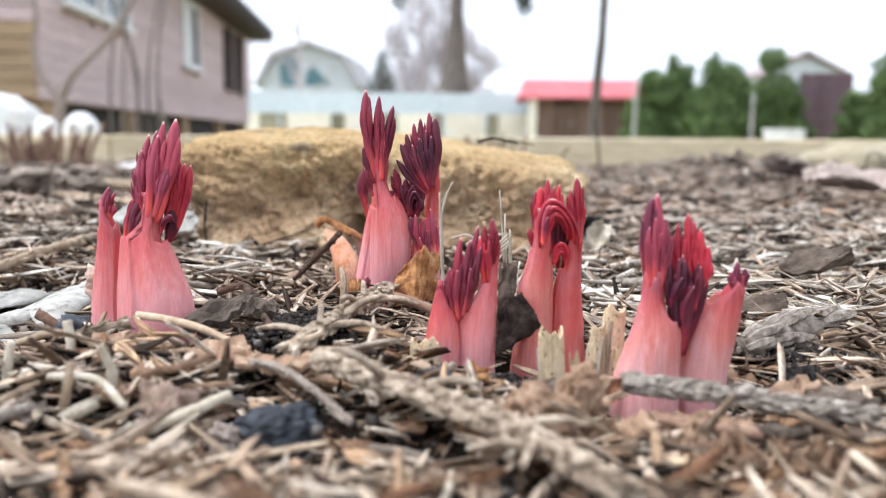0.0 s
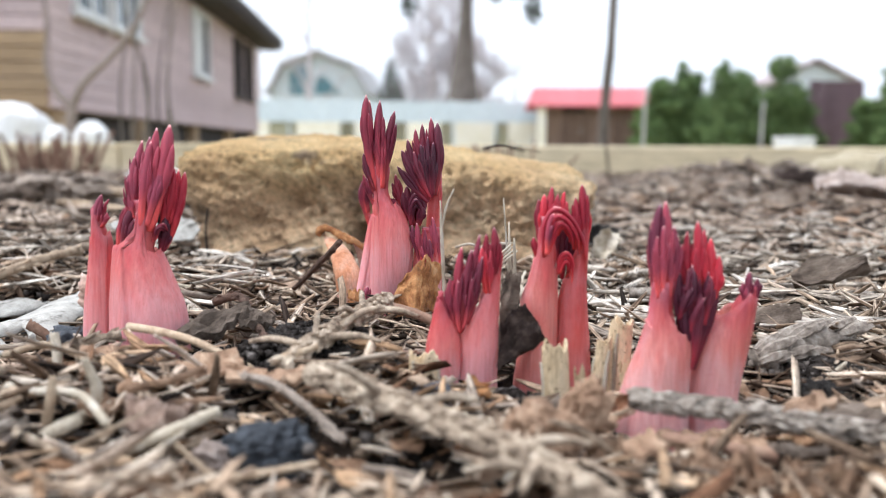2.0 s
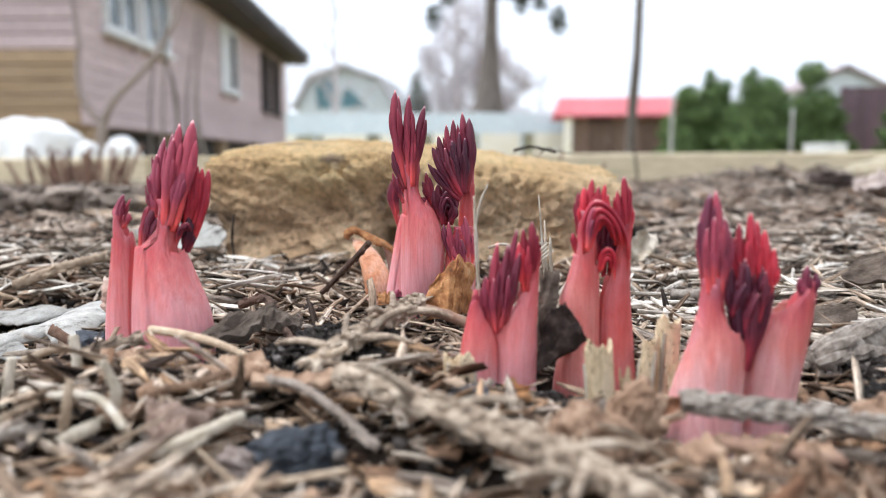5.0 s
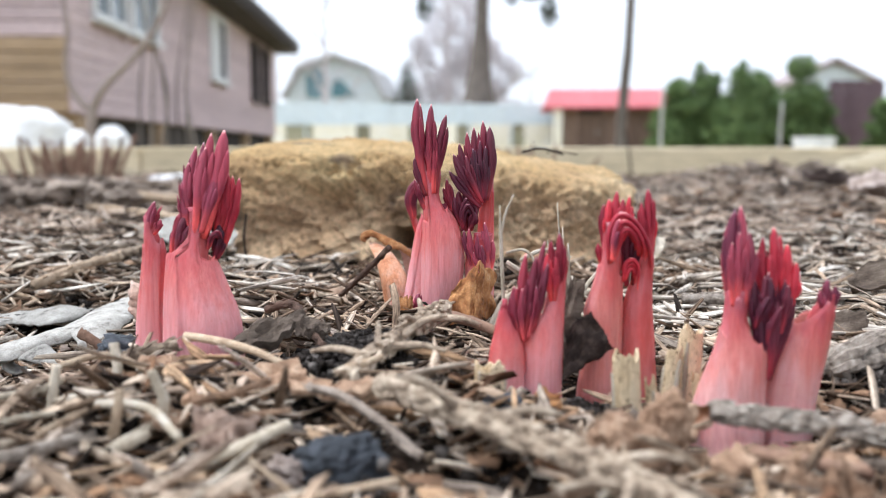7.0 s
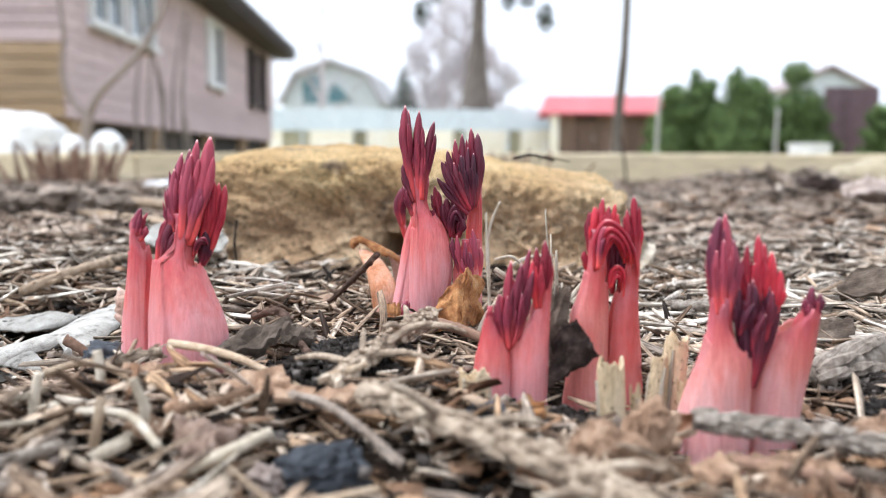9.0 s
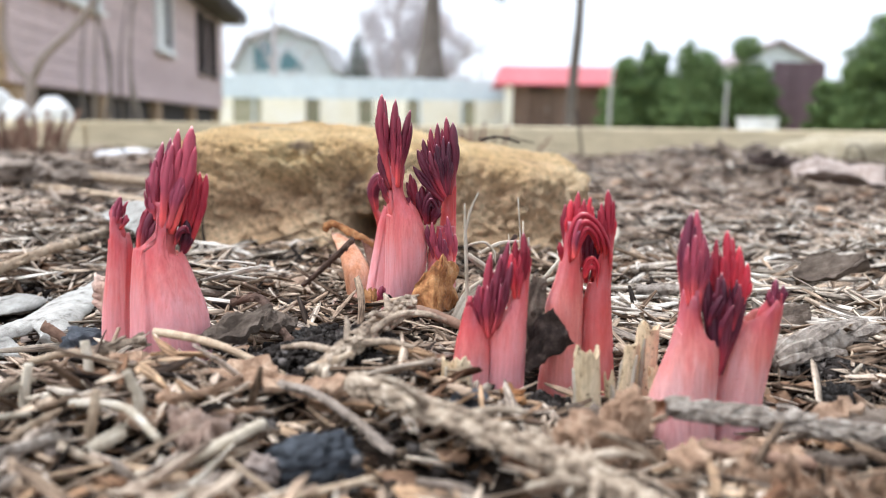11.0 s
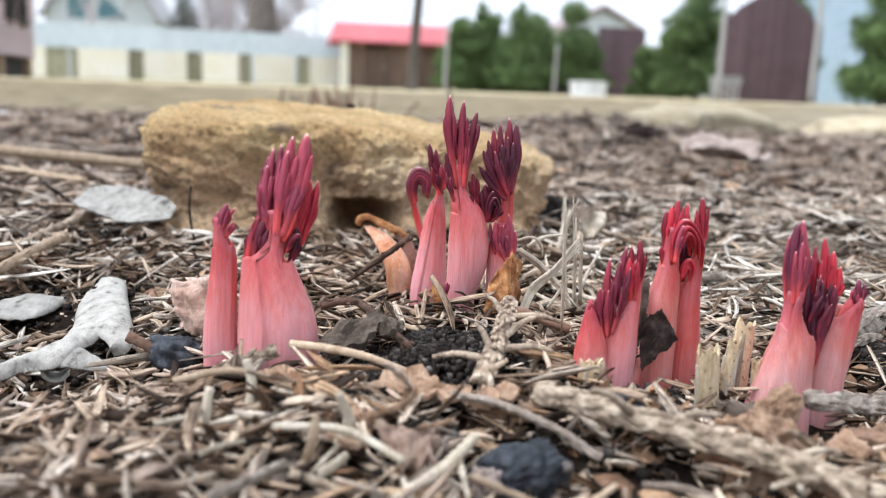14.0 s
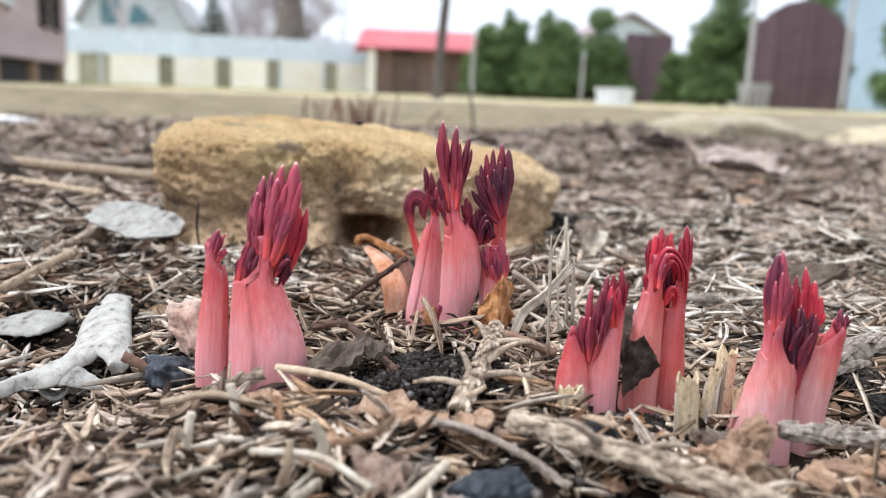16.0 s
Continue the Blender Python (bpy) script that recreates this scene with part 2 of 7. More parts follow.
dot_noise = noise_node(stub_dots.nodes, stub_dots.links, 1500, 2, 0.5, (1, 1, 0.6))
dot_ramp = ramp(stub_dots.nodes, [(0.63, (1, 1, 1)), (0.68, (0.22, 0.16, 0.12))])
stub_dots.links.new(dot_noise.outputs["Fac"], dot_ramp.inputs[0])
stub_skin = stub_dots.nodes["Principled BSDF"].inputs["Base Color"]
stub_dots.links.new(mix(stub_dots.nodes, stub_dots.links, "MULTIPLY", 0.8, stub_skin.links[0].from_socket, dot_ramp.outputs[0]), stub_skin)
M_DRYLEAF = grained("orange_brown_dry_leaf", [(0.07, 0.028, 0.012), (0.3, 0.12, 0.042), (0.5, 0.25, 0.1), (0.62, 0.42, 0.24)], 0.004, 0.45, bump_at=0.0007)
M_BRACT = grained("orange_bud_scale", [(0.3, 0.11, 0.05), (0.46, 0.21, 0.11), (0.52, 0.3, 0.2), (0.58, 0.42, 0.33)], 0.005, 0.5, stretch=(1, 1, 0.35), bump_at=0.0005)
M_PEACHSCALE = grained("pinkish_bud_scale", [(0.3, 0.14, 0.1), (0.46, 0.25, 0.18), (0.52, 0.32, 0.25)], 0.004, 0.6, bump_at=0.0004)
M_DARKLEAF = grained("dark_brown_rotten_leaf", [(0.014, 0.009, 0.007), (0.04, 0.026, 0.021), (0.11, 0.075, 0.06)], 0.002, 0.65, bump_at=0.0014)
M_PEBBLE = grained("blue_black_pebble", [(0.025, 0.028, 0.033), (0.075, 0.083, 0.097), (0.19, 0.205, 0.23)], 0.003, 0.5, bump_at=0.0012, spec=0.3)
M_CLOD = grained("grey_soil_clod", [(0.025, 0.021, 0.019), (0.07, 0.062, 0.056), (0.16, 0.145, 0.13)], 0.0025, 0.95, bump_at=0.0016)
M_GREYBARK = grained("silver_grey_bark", [(0.04, 0.034, 0.027), (0.32, 0.3, 0.265), (0.4, 0.38, 0.34), (0.47, 0.445, 0.4)], 0.003, 0.6, stretch=(1, 0.5, 1), bump_at=0.0004, fine=10)
M_OLDBARK = grained("grey_brown_bark_scrap", [(0.07, 0.052, 0.04), (0.17, 0.13, 0.1), (0.3, 0.24, 0.19)], 0.003, 0.9, stretch=(0.3, 1, 1), bump_at=0.0014)
M_WOODCHIP = grained("orange_brown_wood", [(0.13, 0.075, 0.045), (0.33, 0.21, 0.135), (0.5, 0.36, 0.25)], 0.004, 0.75, bump_at=0.0006)
M_PINKLEAF = grained("pinkish_dry_leaf", [(0.25, 0.185, 0.15), (0.35, 0.28, 0.24), (0.43, 0.36, 0.32)], 0.006, 0.65, bump_at=0.0005)
M_PINKBROWN = grained("pinkish_brown_dead_leaf", [(0.15, 0.085, 0.06), (0.42, 0.29, 0.22), (0.6, 0.46, 0.375)], 0.003, 0.55, bump_at=0.0006)
M_PEACH = grained("peach_dry_leaf", [(0.4, 0.24, 0.17), (0.6, 0.41, 0.32), (0.7, 0.55, 0.46)], 0.006, 0.6, bump_at=0.0005)
M_PALEROCK = grained("pale_sandstone", [(0.32, 0.265, 0.17), (0.42, 0.355, 0.24), (0.49, 0.43, 0.32)], 0.06, 0.9, bump_at=0.004)
M_PLANK = grained("weathered_tan_board", [(0.5, 0.41, 0.26), (0.6, 0.5, 0.33), (0.65, 0.56, 0.4)], 0.09, 0.8, stretch=(0.12, 1, 1), bump_at=0.001)
M_WHITEROCK = grained("white_boulder", [(0.62, 0.6, 0.58), (0.78, 0.77, 0.76), (0.85, 0.85, 0.85)], 0.08, 0.8, bump_at=0.003, vary=0.05)
M_SIDING = grained("mauve_brown_siding", [(0.5, 0.39, 0.395), (0.55, 0.435, 0.44), (0.58, 0.465, 0.47)], 0.5, 0.7, stretch=(1, 0.2, 2), vary=0.08)
M_TANWOOD = grained("tan_wood_siding", [(0.3, 0.2, 0.12), (0.38, 0.27, 0.17), (0.44, 0.32, 0.22)], 0.4, 0.7, stretch=(0.2, 1, 2), vary=0.1)
M_ROOF_DARK = grained("dark_roof_underside", [(0.05, 0.043, 0.04), (0.09, 0.075, 0.07)], 0.3, 0.8, vary=0.05)
# Shade of the house's foundation gap put into a near-black colour.
M_GAP_SHADE = grained("painted_gap_shade", [(0.035, 0.032, 0.03), (0.08, 0.07, 0.065)], 0.2, 0.9, vary=0)
M_WHITE = grained("white_paint", [(0.68, 0.69, 0.7), (0.8, 0.8, 0.8)], 0.4, 0.5, vary=0.04)
M_FENCEWHITE = grained("pale_blue_white_sheet", [(0.6, 0.68, 0.73), (0.66, 0.73, 0.77)], 0.8, 0.5, vary=0.05)
M_CREAM = grained("cream_plaster", [(0.78, 0.73, 0.58), (0.82, 0.78, 0.66), (0.85, 0.83, 0.77)], 0.7, 0.85, vary=0.08)
M_OLIVE = grained("olive_opening_backing", [(0.24, 0.24, 0.16), (0.32, 0.31, 0.22), (0.36, 0.3, 0.23)], 0.3, 0.85, vary=0.3)
M_REDROOF = grained("red_metal_roof", [(0.46, 0.11, 0.12), (0.56, 0.16, 0.17)], 0.5, 0.4, vary=0.08)
M_SHEDWOOD = grained("brown_shed_boards", [(0.13, 0.085, 0.065), (0.2, 0.14, 0.11), (0.24, 0.17, 0.13)], 0.3, 0.8, stretch=(3, 1, 0.3), vary=0.25)
M_BROWNFENCE = grained("dark_brown_sheet_fence", [(0.12, 0.078, 0.088), (0.165, 0.112, 0.122)], 0.4, 0.55, vary=0.15)
M_GREYPOST = grained("grey_post", [(0.33, 0.32, 0.3), (0.48, 0.47, 0.45)], 0.1, 0.7, vary=0.1)
M_TRUNK = grained("grey_brown_tree_bark", [(0.09, 0.075, 0.065), (0.17, 0.145, 0.125), (0.26, 0.225, 0.2)], 0.12, 0.9, stretch=(1, 1, 0.25), bump_at=0.01)
# Twigs paled to mauve: the distant haze is put into their colour.
M_HAZE_TWIG = grained("hazed_bare_twigs", [(0.5, 0.45, 0.45), (0.64, 0.59, 0.6)], 0.1, 0.85, vary=0.1)
M_SHRUB = grained("grey_brown_shrub_bark", [(0.22, 0.175, 0.155), (0.34, 0.28, 0.25)], 0.05, 0.85, vary=0.1)
M_STEM = grained("cut_brown_stems", [(0.12, 0.065, 0.045), (0.22, 0.13, 0.09), (0.3, 0.2, 0.14)], 0.01, 0.8, vary=0.35)
M_GABLE = grained("teal_gable_paint", [(0.1, 0.2, 0.24), (0.16, 0.28, 0.32)], 0.6, 0.6, vary=0)
M_PALEHOUSE = grained("pale_grey_house_wall", [(0.6, 0.66, 0.7), (0.67, 0.72, 0.75)], 0.8, 0.8, vary=0)
M_BLUEHOUSE = grained("light_blue_house_wall", [(0.4, 0.51, 0.6), (0.47, 0.57, 0.65)], 0.8, 0.7, vary=0.05)
M_GREYROOF = grained("grey_roof", [(0.4, 0.4, 0.41), (0.48, 0.47, 0.48)], 0.5, 0.7, vary=0)
M_BROWNROOF = grained("brown_roof", [(0.33, 0.27, 0.27), (0.4, 0.34, 0.34)], 0.5, 0.7, vary=0)


def foliage(name, dark, mid, light):
    return islands(name, [(0.0, dark), (0.55, mid), (1.0, light)], 8, 0.7, 0.002)


M_PINE = foliage("green_pine_foliage", (0.06, 0.1, 0.045), (0.145, 0.225, 0.085), (0.27, 0.37, 0.15))
M_SPRUCE = foliage("dark_spruce_foliage", (0.06, 0.075, 0.06), (0.1, 0.12, 0.09), (0.16, 0.17, 0.14))
mg, ng, lg, pg = mat("window_glass", 0.06, 0, 0.6)
pg.inputs["Base Color"].default_value = (0.16, 0.19, 0.22, 1)
M_GLASS = mg
md, nd, ld, pd = mat("dark_window_glass", 0.45, 0, 0.15)
pd.inputs["Base Color"].default_value = (0.06, 0.05, 0.055, 1)
M_DARKGLASS = md

# sandstone of the slab: ochre, pitted, with greyish dirt on its lower flank
ms, ns, ls, ps = mat("ochre_sandstone", 0.92, 0, 0.15)
s_big = noise_node(ns, ls, 26, 6, 0.62)
s_r = ramp(ns, [(0.3, (0.47, 0.295, 0.14)), (0.45, (0.67, 0.46, 0.222)), (0.6, (0.79, 0.59, 0.312)), (0.75, (0.86, 0.71, 0.45))])
ls.new(s_big.outputs["Fac"], s_r.inputs[0])
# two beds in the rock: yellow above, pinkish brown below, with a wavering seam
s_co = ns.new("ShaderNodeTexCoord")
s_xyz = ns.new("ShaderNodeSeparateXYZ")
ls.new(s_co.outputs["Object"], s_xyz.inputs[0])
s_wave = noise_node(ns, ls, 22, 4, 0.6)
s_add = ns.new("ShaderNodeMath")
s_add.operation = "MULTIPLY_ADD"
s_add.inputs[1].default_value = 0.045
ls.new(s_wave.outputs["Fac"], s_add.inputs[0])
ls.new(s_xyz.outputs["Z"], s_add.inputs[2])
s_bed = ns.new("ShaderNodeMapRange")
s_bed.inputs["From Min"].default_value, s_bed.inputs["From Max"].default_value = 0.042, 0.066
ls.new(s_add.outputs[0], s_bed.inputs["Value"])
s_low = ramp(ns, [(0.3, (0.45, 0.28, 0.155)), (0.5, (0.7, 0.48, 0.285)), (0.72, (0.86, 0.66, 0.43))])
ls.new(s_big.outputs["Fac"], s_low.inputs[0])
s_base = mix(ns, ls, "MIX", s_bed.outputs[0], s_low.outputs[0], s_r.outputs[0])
s_fine = noise_node(ns, ls, 420, 6, 0.75)
s_g = ramp(ns, [(0.33, (0.3, 0.26, 0.24)), (0.46, (0.92, 0.91, 0.9)), (0.66, (1.3, 1.28, 1.25))])
ls.new(s_fine.outputs["Fac"], s_g.inputs[0])
s_c = mix(ns, ls, "MULTIPLY", 0.95, s_base, s_g.outputs[0])
s_dirt = noise_node(ns, ls, 40, 5, 0.6, (1, 1, 1.6))
s_d = ramp(ns, [(0.6, (0, 0, 0)), (0.72, (0.8, 0.8, 0.8))])
ls.new(s_dirt.outputs["Fac"], s_d.inputs[0])
s_c = mix(ns, ls, "MIX", s_d.outputs[0], s_c, (0.27, 0.2, 0.15))
ls.new(s_c, ps.inputs["Base Color"])
bump(ns, ls, ps, s_fine.outputs["Fac"], 0.005, 1.0)
M_STONE = ms


# ---- builders ----
def mesh_of(bm, name, material, smooth=True):
    me = bpy.data.meshes.new(name)
    bm.to_mesh(me)
    bm.free()
    me.materials.append(material)
    if smooth:
        me.shade_smooth()
    return me


def part(name, bm, material, parent, label="", smooth=False):
    """Links a bmesh as one mesh object under a thing or a part."""
    ob = new(name, mesh_of(bm, name, material, smooth))
    ob.parent = parent
    if label:
        tagged(ob, label)
    return ob


def solo(name, bm, material, label, category, m=None, group="", kind="", smooth=True):
    ob = tagged(new(name, mesh_of(bm, name, material, smooth)), label, category, group, kind)
    if m is not None:
        ob.matrix_world = m
    return ob


def thing(name, label, category, at=(0, 0, 0), group="", kind="", turn=0):
    ob = tagged(new(name), label, category, group, kind)
    ob.empty_display_size = 0.01
    ob.matrix_world = pose(*at, 0, 0, turn)
    return ob


def box(bm, x0, x1, y0, y1, z0, z1, bevel=0.0):
    made = bmesh.ops.create_cube(bm, size=1, matrix=Matrix.Translation(((x0 + x1) / 2, (y0 + y1) / 2, (z0 + z1) / 2)) @ Matrix.Diagonal((x1 - x0, y1 - y0, z1 - z0, 1)))
    if bevel:
        edges = list({e for v in made["verts"] for e in v.link_edges})
        bmesh.ops.bevel(bm, geom=edges, offset=bevel, segments=2, affect="EDGES", profile=0.5)
    return bm


def boxed(*a):
    return box(bmesh.new(), *a)


def spline(points, n):
    """n points along a smooth curve through rows of numbers."""
    p = np.array(points, float)
    k = len(p)
    if k == 2:
        return np.array([p[0] + (p[1] - p[0]) * t for t in np.linspace(0, 1, n)])
    ext = np.vstack([2 * p[0] - p[1], p, 2 * p[-1] - p[-2]])
    out = []
    for u in np.linspace(0, k - 1, n):
        i = min(int(u), k - 2)
        t = u - i
        a, b, c, d = ext[i:i + 4]
        out.append(0.5 * (2 * b + (c - a) * t + (2 * a - 5 * b + 4 * c - d) * t * t + (3 * b - a - 3 * c + d) * t ** 3))
    return np.array(out)


def loft(bm, rings):
    """Skins rings of equal length, and closes both ends."""
    vs = [[bm.verts.new(Vector(v)) for v in ring] for ring in rings]
    n = len(vs[0])
    for a, b in zip(vs, vs[1:]):
        for i in range(n):
            bm.faces.new((a[i], a[(i + 1) % n], b[(i + 1) % n], b[i]))
    bm.faces.new(vs[0][::-1])
    bm.faces.new(vs[-1])
    return bm


def tube(bm, points, radii, sides=8, rings=None, flat=1.0, rough=0.0, seed=0, facing=(0, -1, 0)):
    """A round or flattened limb along a smooth line; rough gives a knobbly skin."""
    rng = np.random.default_rng(seed)
    rows = np.column_stack([np.array(points, float), np.array(radii, float)])
    rings = rings or 4 * (len(rows) - 1) + 1
    c = spline(rows, rings)
    out = []
    for i, (x, y, z, r) in enumerate(c):
        d = Vector(c[min(i + 1, rings - 1), :3] - c[max(i - 1, 0), :3]).normalized()
        side = d.cross(Vector(facing))
        if side.length < 0.05:
            side = d.cross(Vector((1, 0, 0.3)))
        side.normalize()
        up = side.cross(d)
        ring = []
        for j in range(sides):
            a = 2 * math.pi * j / sides
            k = max(r, 1e-5) * (1 + rough * rng.uniform(-1, 1))
            ring.append(Vector((x, y, z)) + side * math.cos(a) * k + up * math.sin(a) * k * flat)
        out.append(ring)
    return loft(bm, out)


def lump(bm, size, seed, detail=3, rough=0.18, scale=1.6, at=(0, 0, 0), squash_base=True):
    """A stone-like body with an uneven surface."""
    made = bmesh.ops.create_icosphere(bm, subdivisions=detail, radius=1.0)["verts"]
    off = Vector((seed * 3.7, seed * 1.3, seed * 2.1))
    for v in made:
        d = v.co.copy()
        k = 1 + rough * noise.fractal(d * scale + off, 0.9, 2.1, 5) + 0.5 * rough * noise.noise(d * 0.9 + off)
        p = Vector((math.copysign(abs(d.x) ** 0.8, d.x), math.copysign(abs(d.y) ** 0.8, d.y), math.copysign(abs(d.z) ** 0.8, d.z))) * k
        v.co = Vector((p.x * size[0], p.y * size[1], p.z * size[2])) + Vector(at)
    return bm


def sheet(bm, length, width, seed, curl=0.0, wave=0.15, thick=0.0006, nx=12, ny=6, ragged=0.2, fold=0.0):
    """A thin crumpled leaf or bark flake, with real thickness, along +x."""
    rng = np.random.default_rng(seed)
    top, low = [], []
    edge = [1 + ragged * rng.uniform(-1, 1) for _ in range(nx + 1)]
    for i in range(nx + 1):
        u = i / nx
        w = width / 2 * edge[i] * (math.sin(math.pi * (0.08 + 0.84 * u)) ** 0.55)
        a, b = [], []
        for j in range(ny + 1):
            v = 2 * j / ny - 1
            x = (u - 0.5) * length
            y = v * w
            z = wave * width * noise.noise(Vector((u * 3 + seed, v * 1.4, seed * 0.7))) + curl * width * v * v + fold * width * abs(v)
            z += 0.5 * wave * width * noise.noise(Vector((u * 8 + seed, v * 4, 2.3)))
            a.append(bm.verts.new((x, y, z + thick)))
            b.append(bm.verts.new((x, y, z)))
        top.append(a)
        low.append(b)
    for i in range(nx):
        for j in range(ny):
            bm.faces.new((top[i][j], top[i + 1][j], top[i + 1][j + 1], top[i][j + 1]))
            bm.faces.new((low[i][j], low[i][j + 1], low[i + 1][j + 1], low[i + 1][j]))
        for j, s in ((0, 1), (ny, -1)):
            q = (top[i][j], low[i][j], low[i + 1][j], top[i + 1][j])
            bm.faces.new(q if s > 0 else q[::-1])
    for i, s in ((0, -1), (nx, 1)):
        for j in range(ny):
            q = (top[i][j], low[i][j], low[i][j + 1], top[i][j + 1])
            bm.faces.new(q if s > 0 else q[::-1])
    return bm


def raw_mesh(name, verts, faces_per, n, grain, material, smooth=False):
    """n alike pieces: verts (n, k, 3) and the faces of one piece."""
    k = verts.shape[1]
    f = np.array(faces_per)
    quads = (f[None] + (np.arange(n) * k)[:, None, None]).reshape(-1, f.shape[1])
    me = bpy.data.meshes.new(name)
    me.vertices.add(n * k)
    me.vertices.foreach_set("co", verts.reshape(-1).astype(np.float32))
    w = f.shape[1]
    me.loops.add(quads.size)
    me.loops.foreach_set("vertex_index", quads.reshape(-1).astype(np.int32))
    me.polygons.add(len(quads))
    me.polygons.foreach_set("loop_start", np.arange(0, quads.size, w, dtype=np.int32))
    me.update(calc_edges=True)
    me.validate()
    if grain is not None:
        me.attributes.new("grain", "FLOAT_VECTOR", "POINT").data.foreach_set("vector", grain.reshape(-1).astype(np.float32))
    me.materials.append(material)
    if smooth:
        me.shade_smooth()
    return me


def height(x, y):
    """The lie of the litter bed: gentle swells, small lumps, a heap and a few hollows."""
    x, y = np.asarray(x, float), np.asarray(y, float)
    near = np.clip((2.2 - y) / 0.4, 0, 1)
    z = 0.003 * np.sin(9 * x + 1.3) * np.cos(7 * y + 0.4) + 0.0022 * np.sin(31 * x + 17 * y) + 0.0016 * np.sin(57 * y - 23 * x + 2) + 0.0011 * np.sin(113 * x + 71 * y + 1) + 0.0009 * np.cos(149 * y - 97 * x)
    z = z + 0.006 * np.exp(-((x + 0.03) ** 2 / 0.06 ** 2 + (y - 0.37) ** 2 / 0.06 ** 2)) - 0.0045 * np.exp(-((x - 0.058) ** 2 / 0.022 ** 2 + (y - 0.183) ** 2 / 0.02 ** 2))
    z = z - 0.006 * np.exp(-((y - 0.09) ** 2 / 0.05 ** 2)) + 0.022 * np.exp(-((x - 0.40) ** 2 / 0.16 ** 2 + (y - 1.38) ** 2 / 0.12 ** 2))
    z = z + 0.004 * np.exp(-((x + 0.01) ** 2 / 0.02 ** 2 + (y - 0.2) ** 2 / 0.03 ** 2))
    z = z + 0.0095 * np.exp(-((x + 0.012) ** 2 / 0.02 ** 2 + (y - 0.25) ** 2 / 0.016 ** 2))
    z = z - 0.016 * np.clip((y - 1.0) / 0.9, 0, 1) * np.clip((2.0 - y) / 0.03, 0, 1)
    z = z - 0.0045 * np.exp(-((x + 0.037) ** 2 / 0.03 ** 2 + (y - 0.157) ** 2 / 0.022 ** 2))
    z = z - 0.0095 * np.exp(-((x + 0.122) ** 2 / 0.036 ** 2 + (y - 0.262) ** 2 / 0.05 ** 2))
    z = z - 0.006 * np.exp(-((x + 0.098) ** 2 / 0.026 ** 2 + (y - 0.2) ** 2 / 0.022 ** 2))
    return (z - 0.005) * near


def hz(x, y):
    return float(height(x, y))

# ---- ground: one sheet, fine in the bed and coarse towards the horizon ----
def steps(fine0, fine1, fine, far0, far1):
    v = list(np.arange(fine0, fine1 + 1e-9, fine))
    d = fine
    while v[-1] < far1:
        d *= 1.22
        v.append(v[-1] + d)
    d = fine
    while v[0] > far0:
        d *= 1.22
        v.insert(0, v[0] - d)
    return np.array(v)


def build_ground():
    xs, ys = steps(-0.24, 0.26, 0.004, -500, 500), steps(0.04, 0.55, 0.004, -300, 700)
    ys = np.sort(np.append(ys, [1.97, 1.975]))
    X, Y = np.meshgrid(xs, ys)
    Z = height(X, Y)
    Z = np.where(Y > 1.972, -0.004 + 0.0 * Z, Z)
    co = np.stack([X, Y, Z], -1).reshape(-1, 3)
    nx, ny = len(xs), len(ys)
    i = np.arange(nx - 1)[None] + nx * np.arange(ny - 1)[:, None]
    q = np.stack([i, i + 1, i + nx + 1, i + nx], -1).reshape(-1, 4)
    me = bpy.data.meshes.new("ground")
    me.from_pydata(co.tolist(), [], q.tolist())
    me.materials.append(M_SOIL)
    me.materials.append(M_LAWN)
    rows = np.repeat(ys[:-1] > 1.97, nx - 1).astype(np.int32)
    me.polygons.foreach_set("material_index", rows)
    me.shade_smooth()
    tagged(new("ground", me), "dark humus bed with dry spring lawn beyond it", "ground", kind="structure")


build_ground()


# ---- litter: needles, flakes and crumbs that cover the bed ----
STEMS = [(-0.066, 0.222, 0.011), (-0.013, 0.262, 0.010), (0.011, 0.207, 0.009), (0.031, 0.214, 0.010), (0.0545, 0.199, 0.013)]


# bigger pieces that the needles lie beside, not on: x, y, radius
BARE = [(-0.114, 0.275, 0.013), (-0.113, 0.295, 0.013), (-0.114, 0.312, 0.01), (-0.104, 0.248, 0.01), (-0.12, 0.232, 0.012), (-0.142, 0.284, 0.016), (-0.13, 0.29, 0.013), (0.05, 0.184, 0.009), (0.058, 0.183, 0.008), (-0.031, 0.206, 0.012), (-0.016, 0.21, 0.01), (0.021, 0.197, 0.007), (-0.021, 0.1615, 0.014), (-0.028, 0.1625, 0.006), (-0.026, 0.217, 0.012), (-0.017, 0.222, 0.007), (0.0308, 0.1885, 0.005), (-0.0455, 0.2175, 0.011), (-0.113, 0.243, 0.016), (-0.126, 0.224, 0.014), (-0.131, 0.385, 0.02), (-0.087, 0.256, 0.009), (-0.0855, 0.228, 0.008), (0.315, 0.735, 0.05), (0.0445, 0.205, 0.006), (0.082, 0.221, 0.008), (-0.0245, 0.2655, 0.007), (-0.0015, 0.2495, 0.008)]
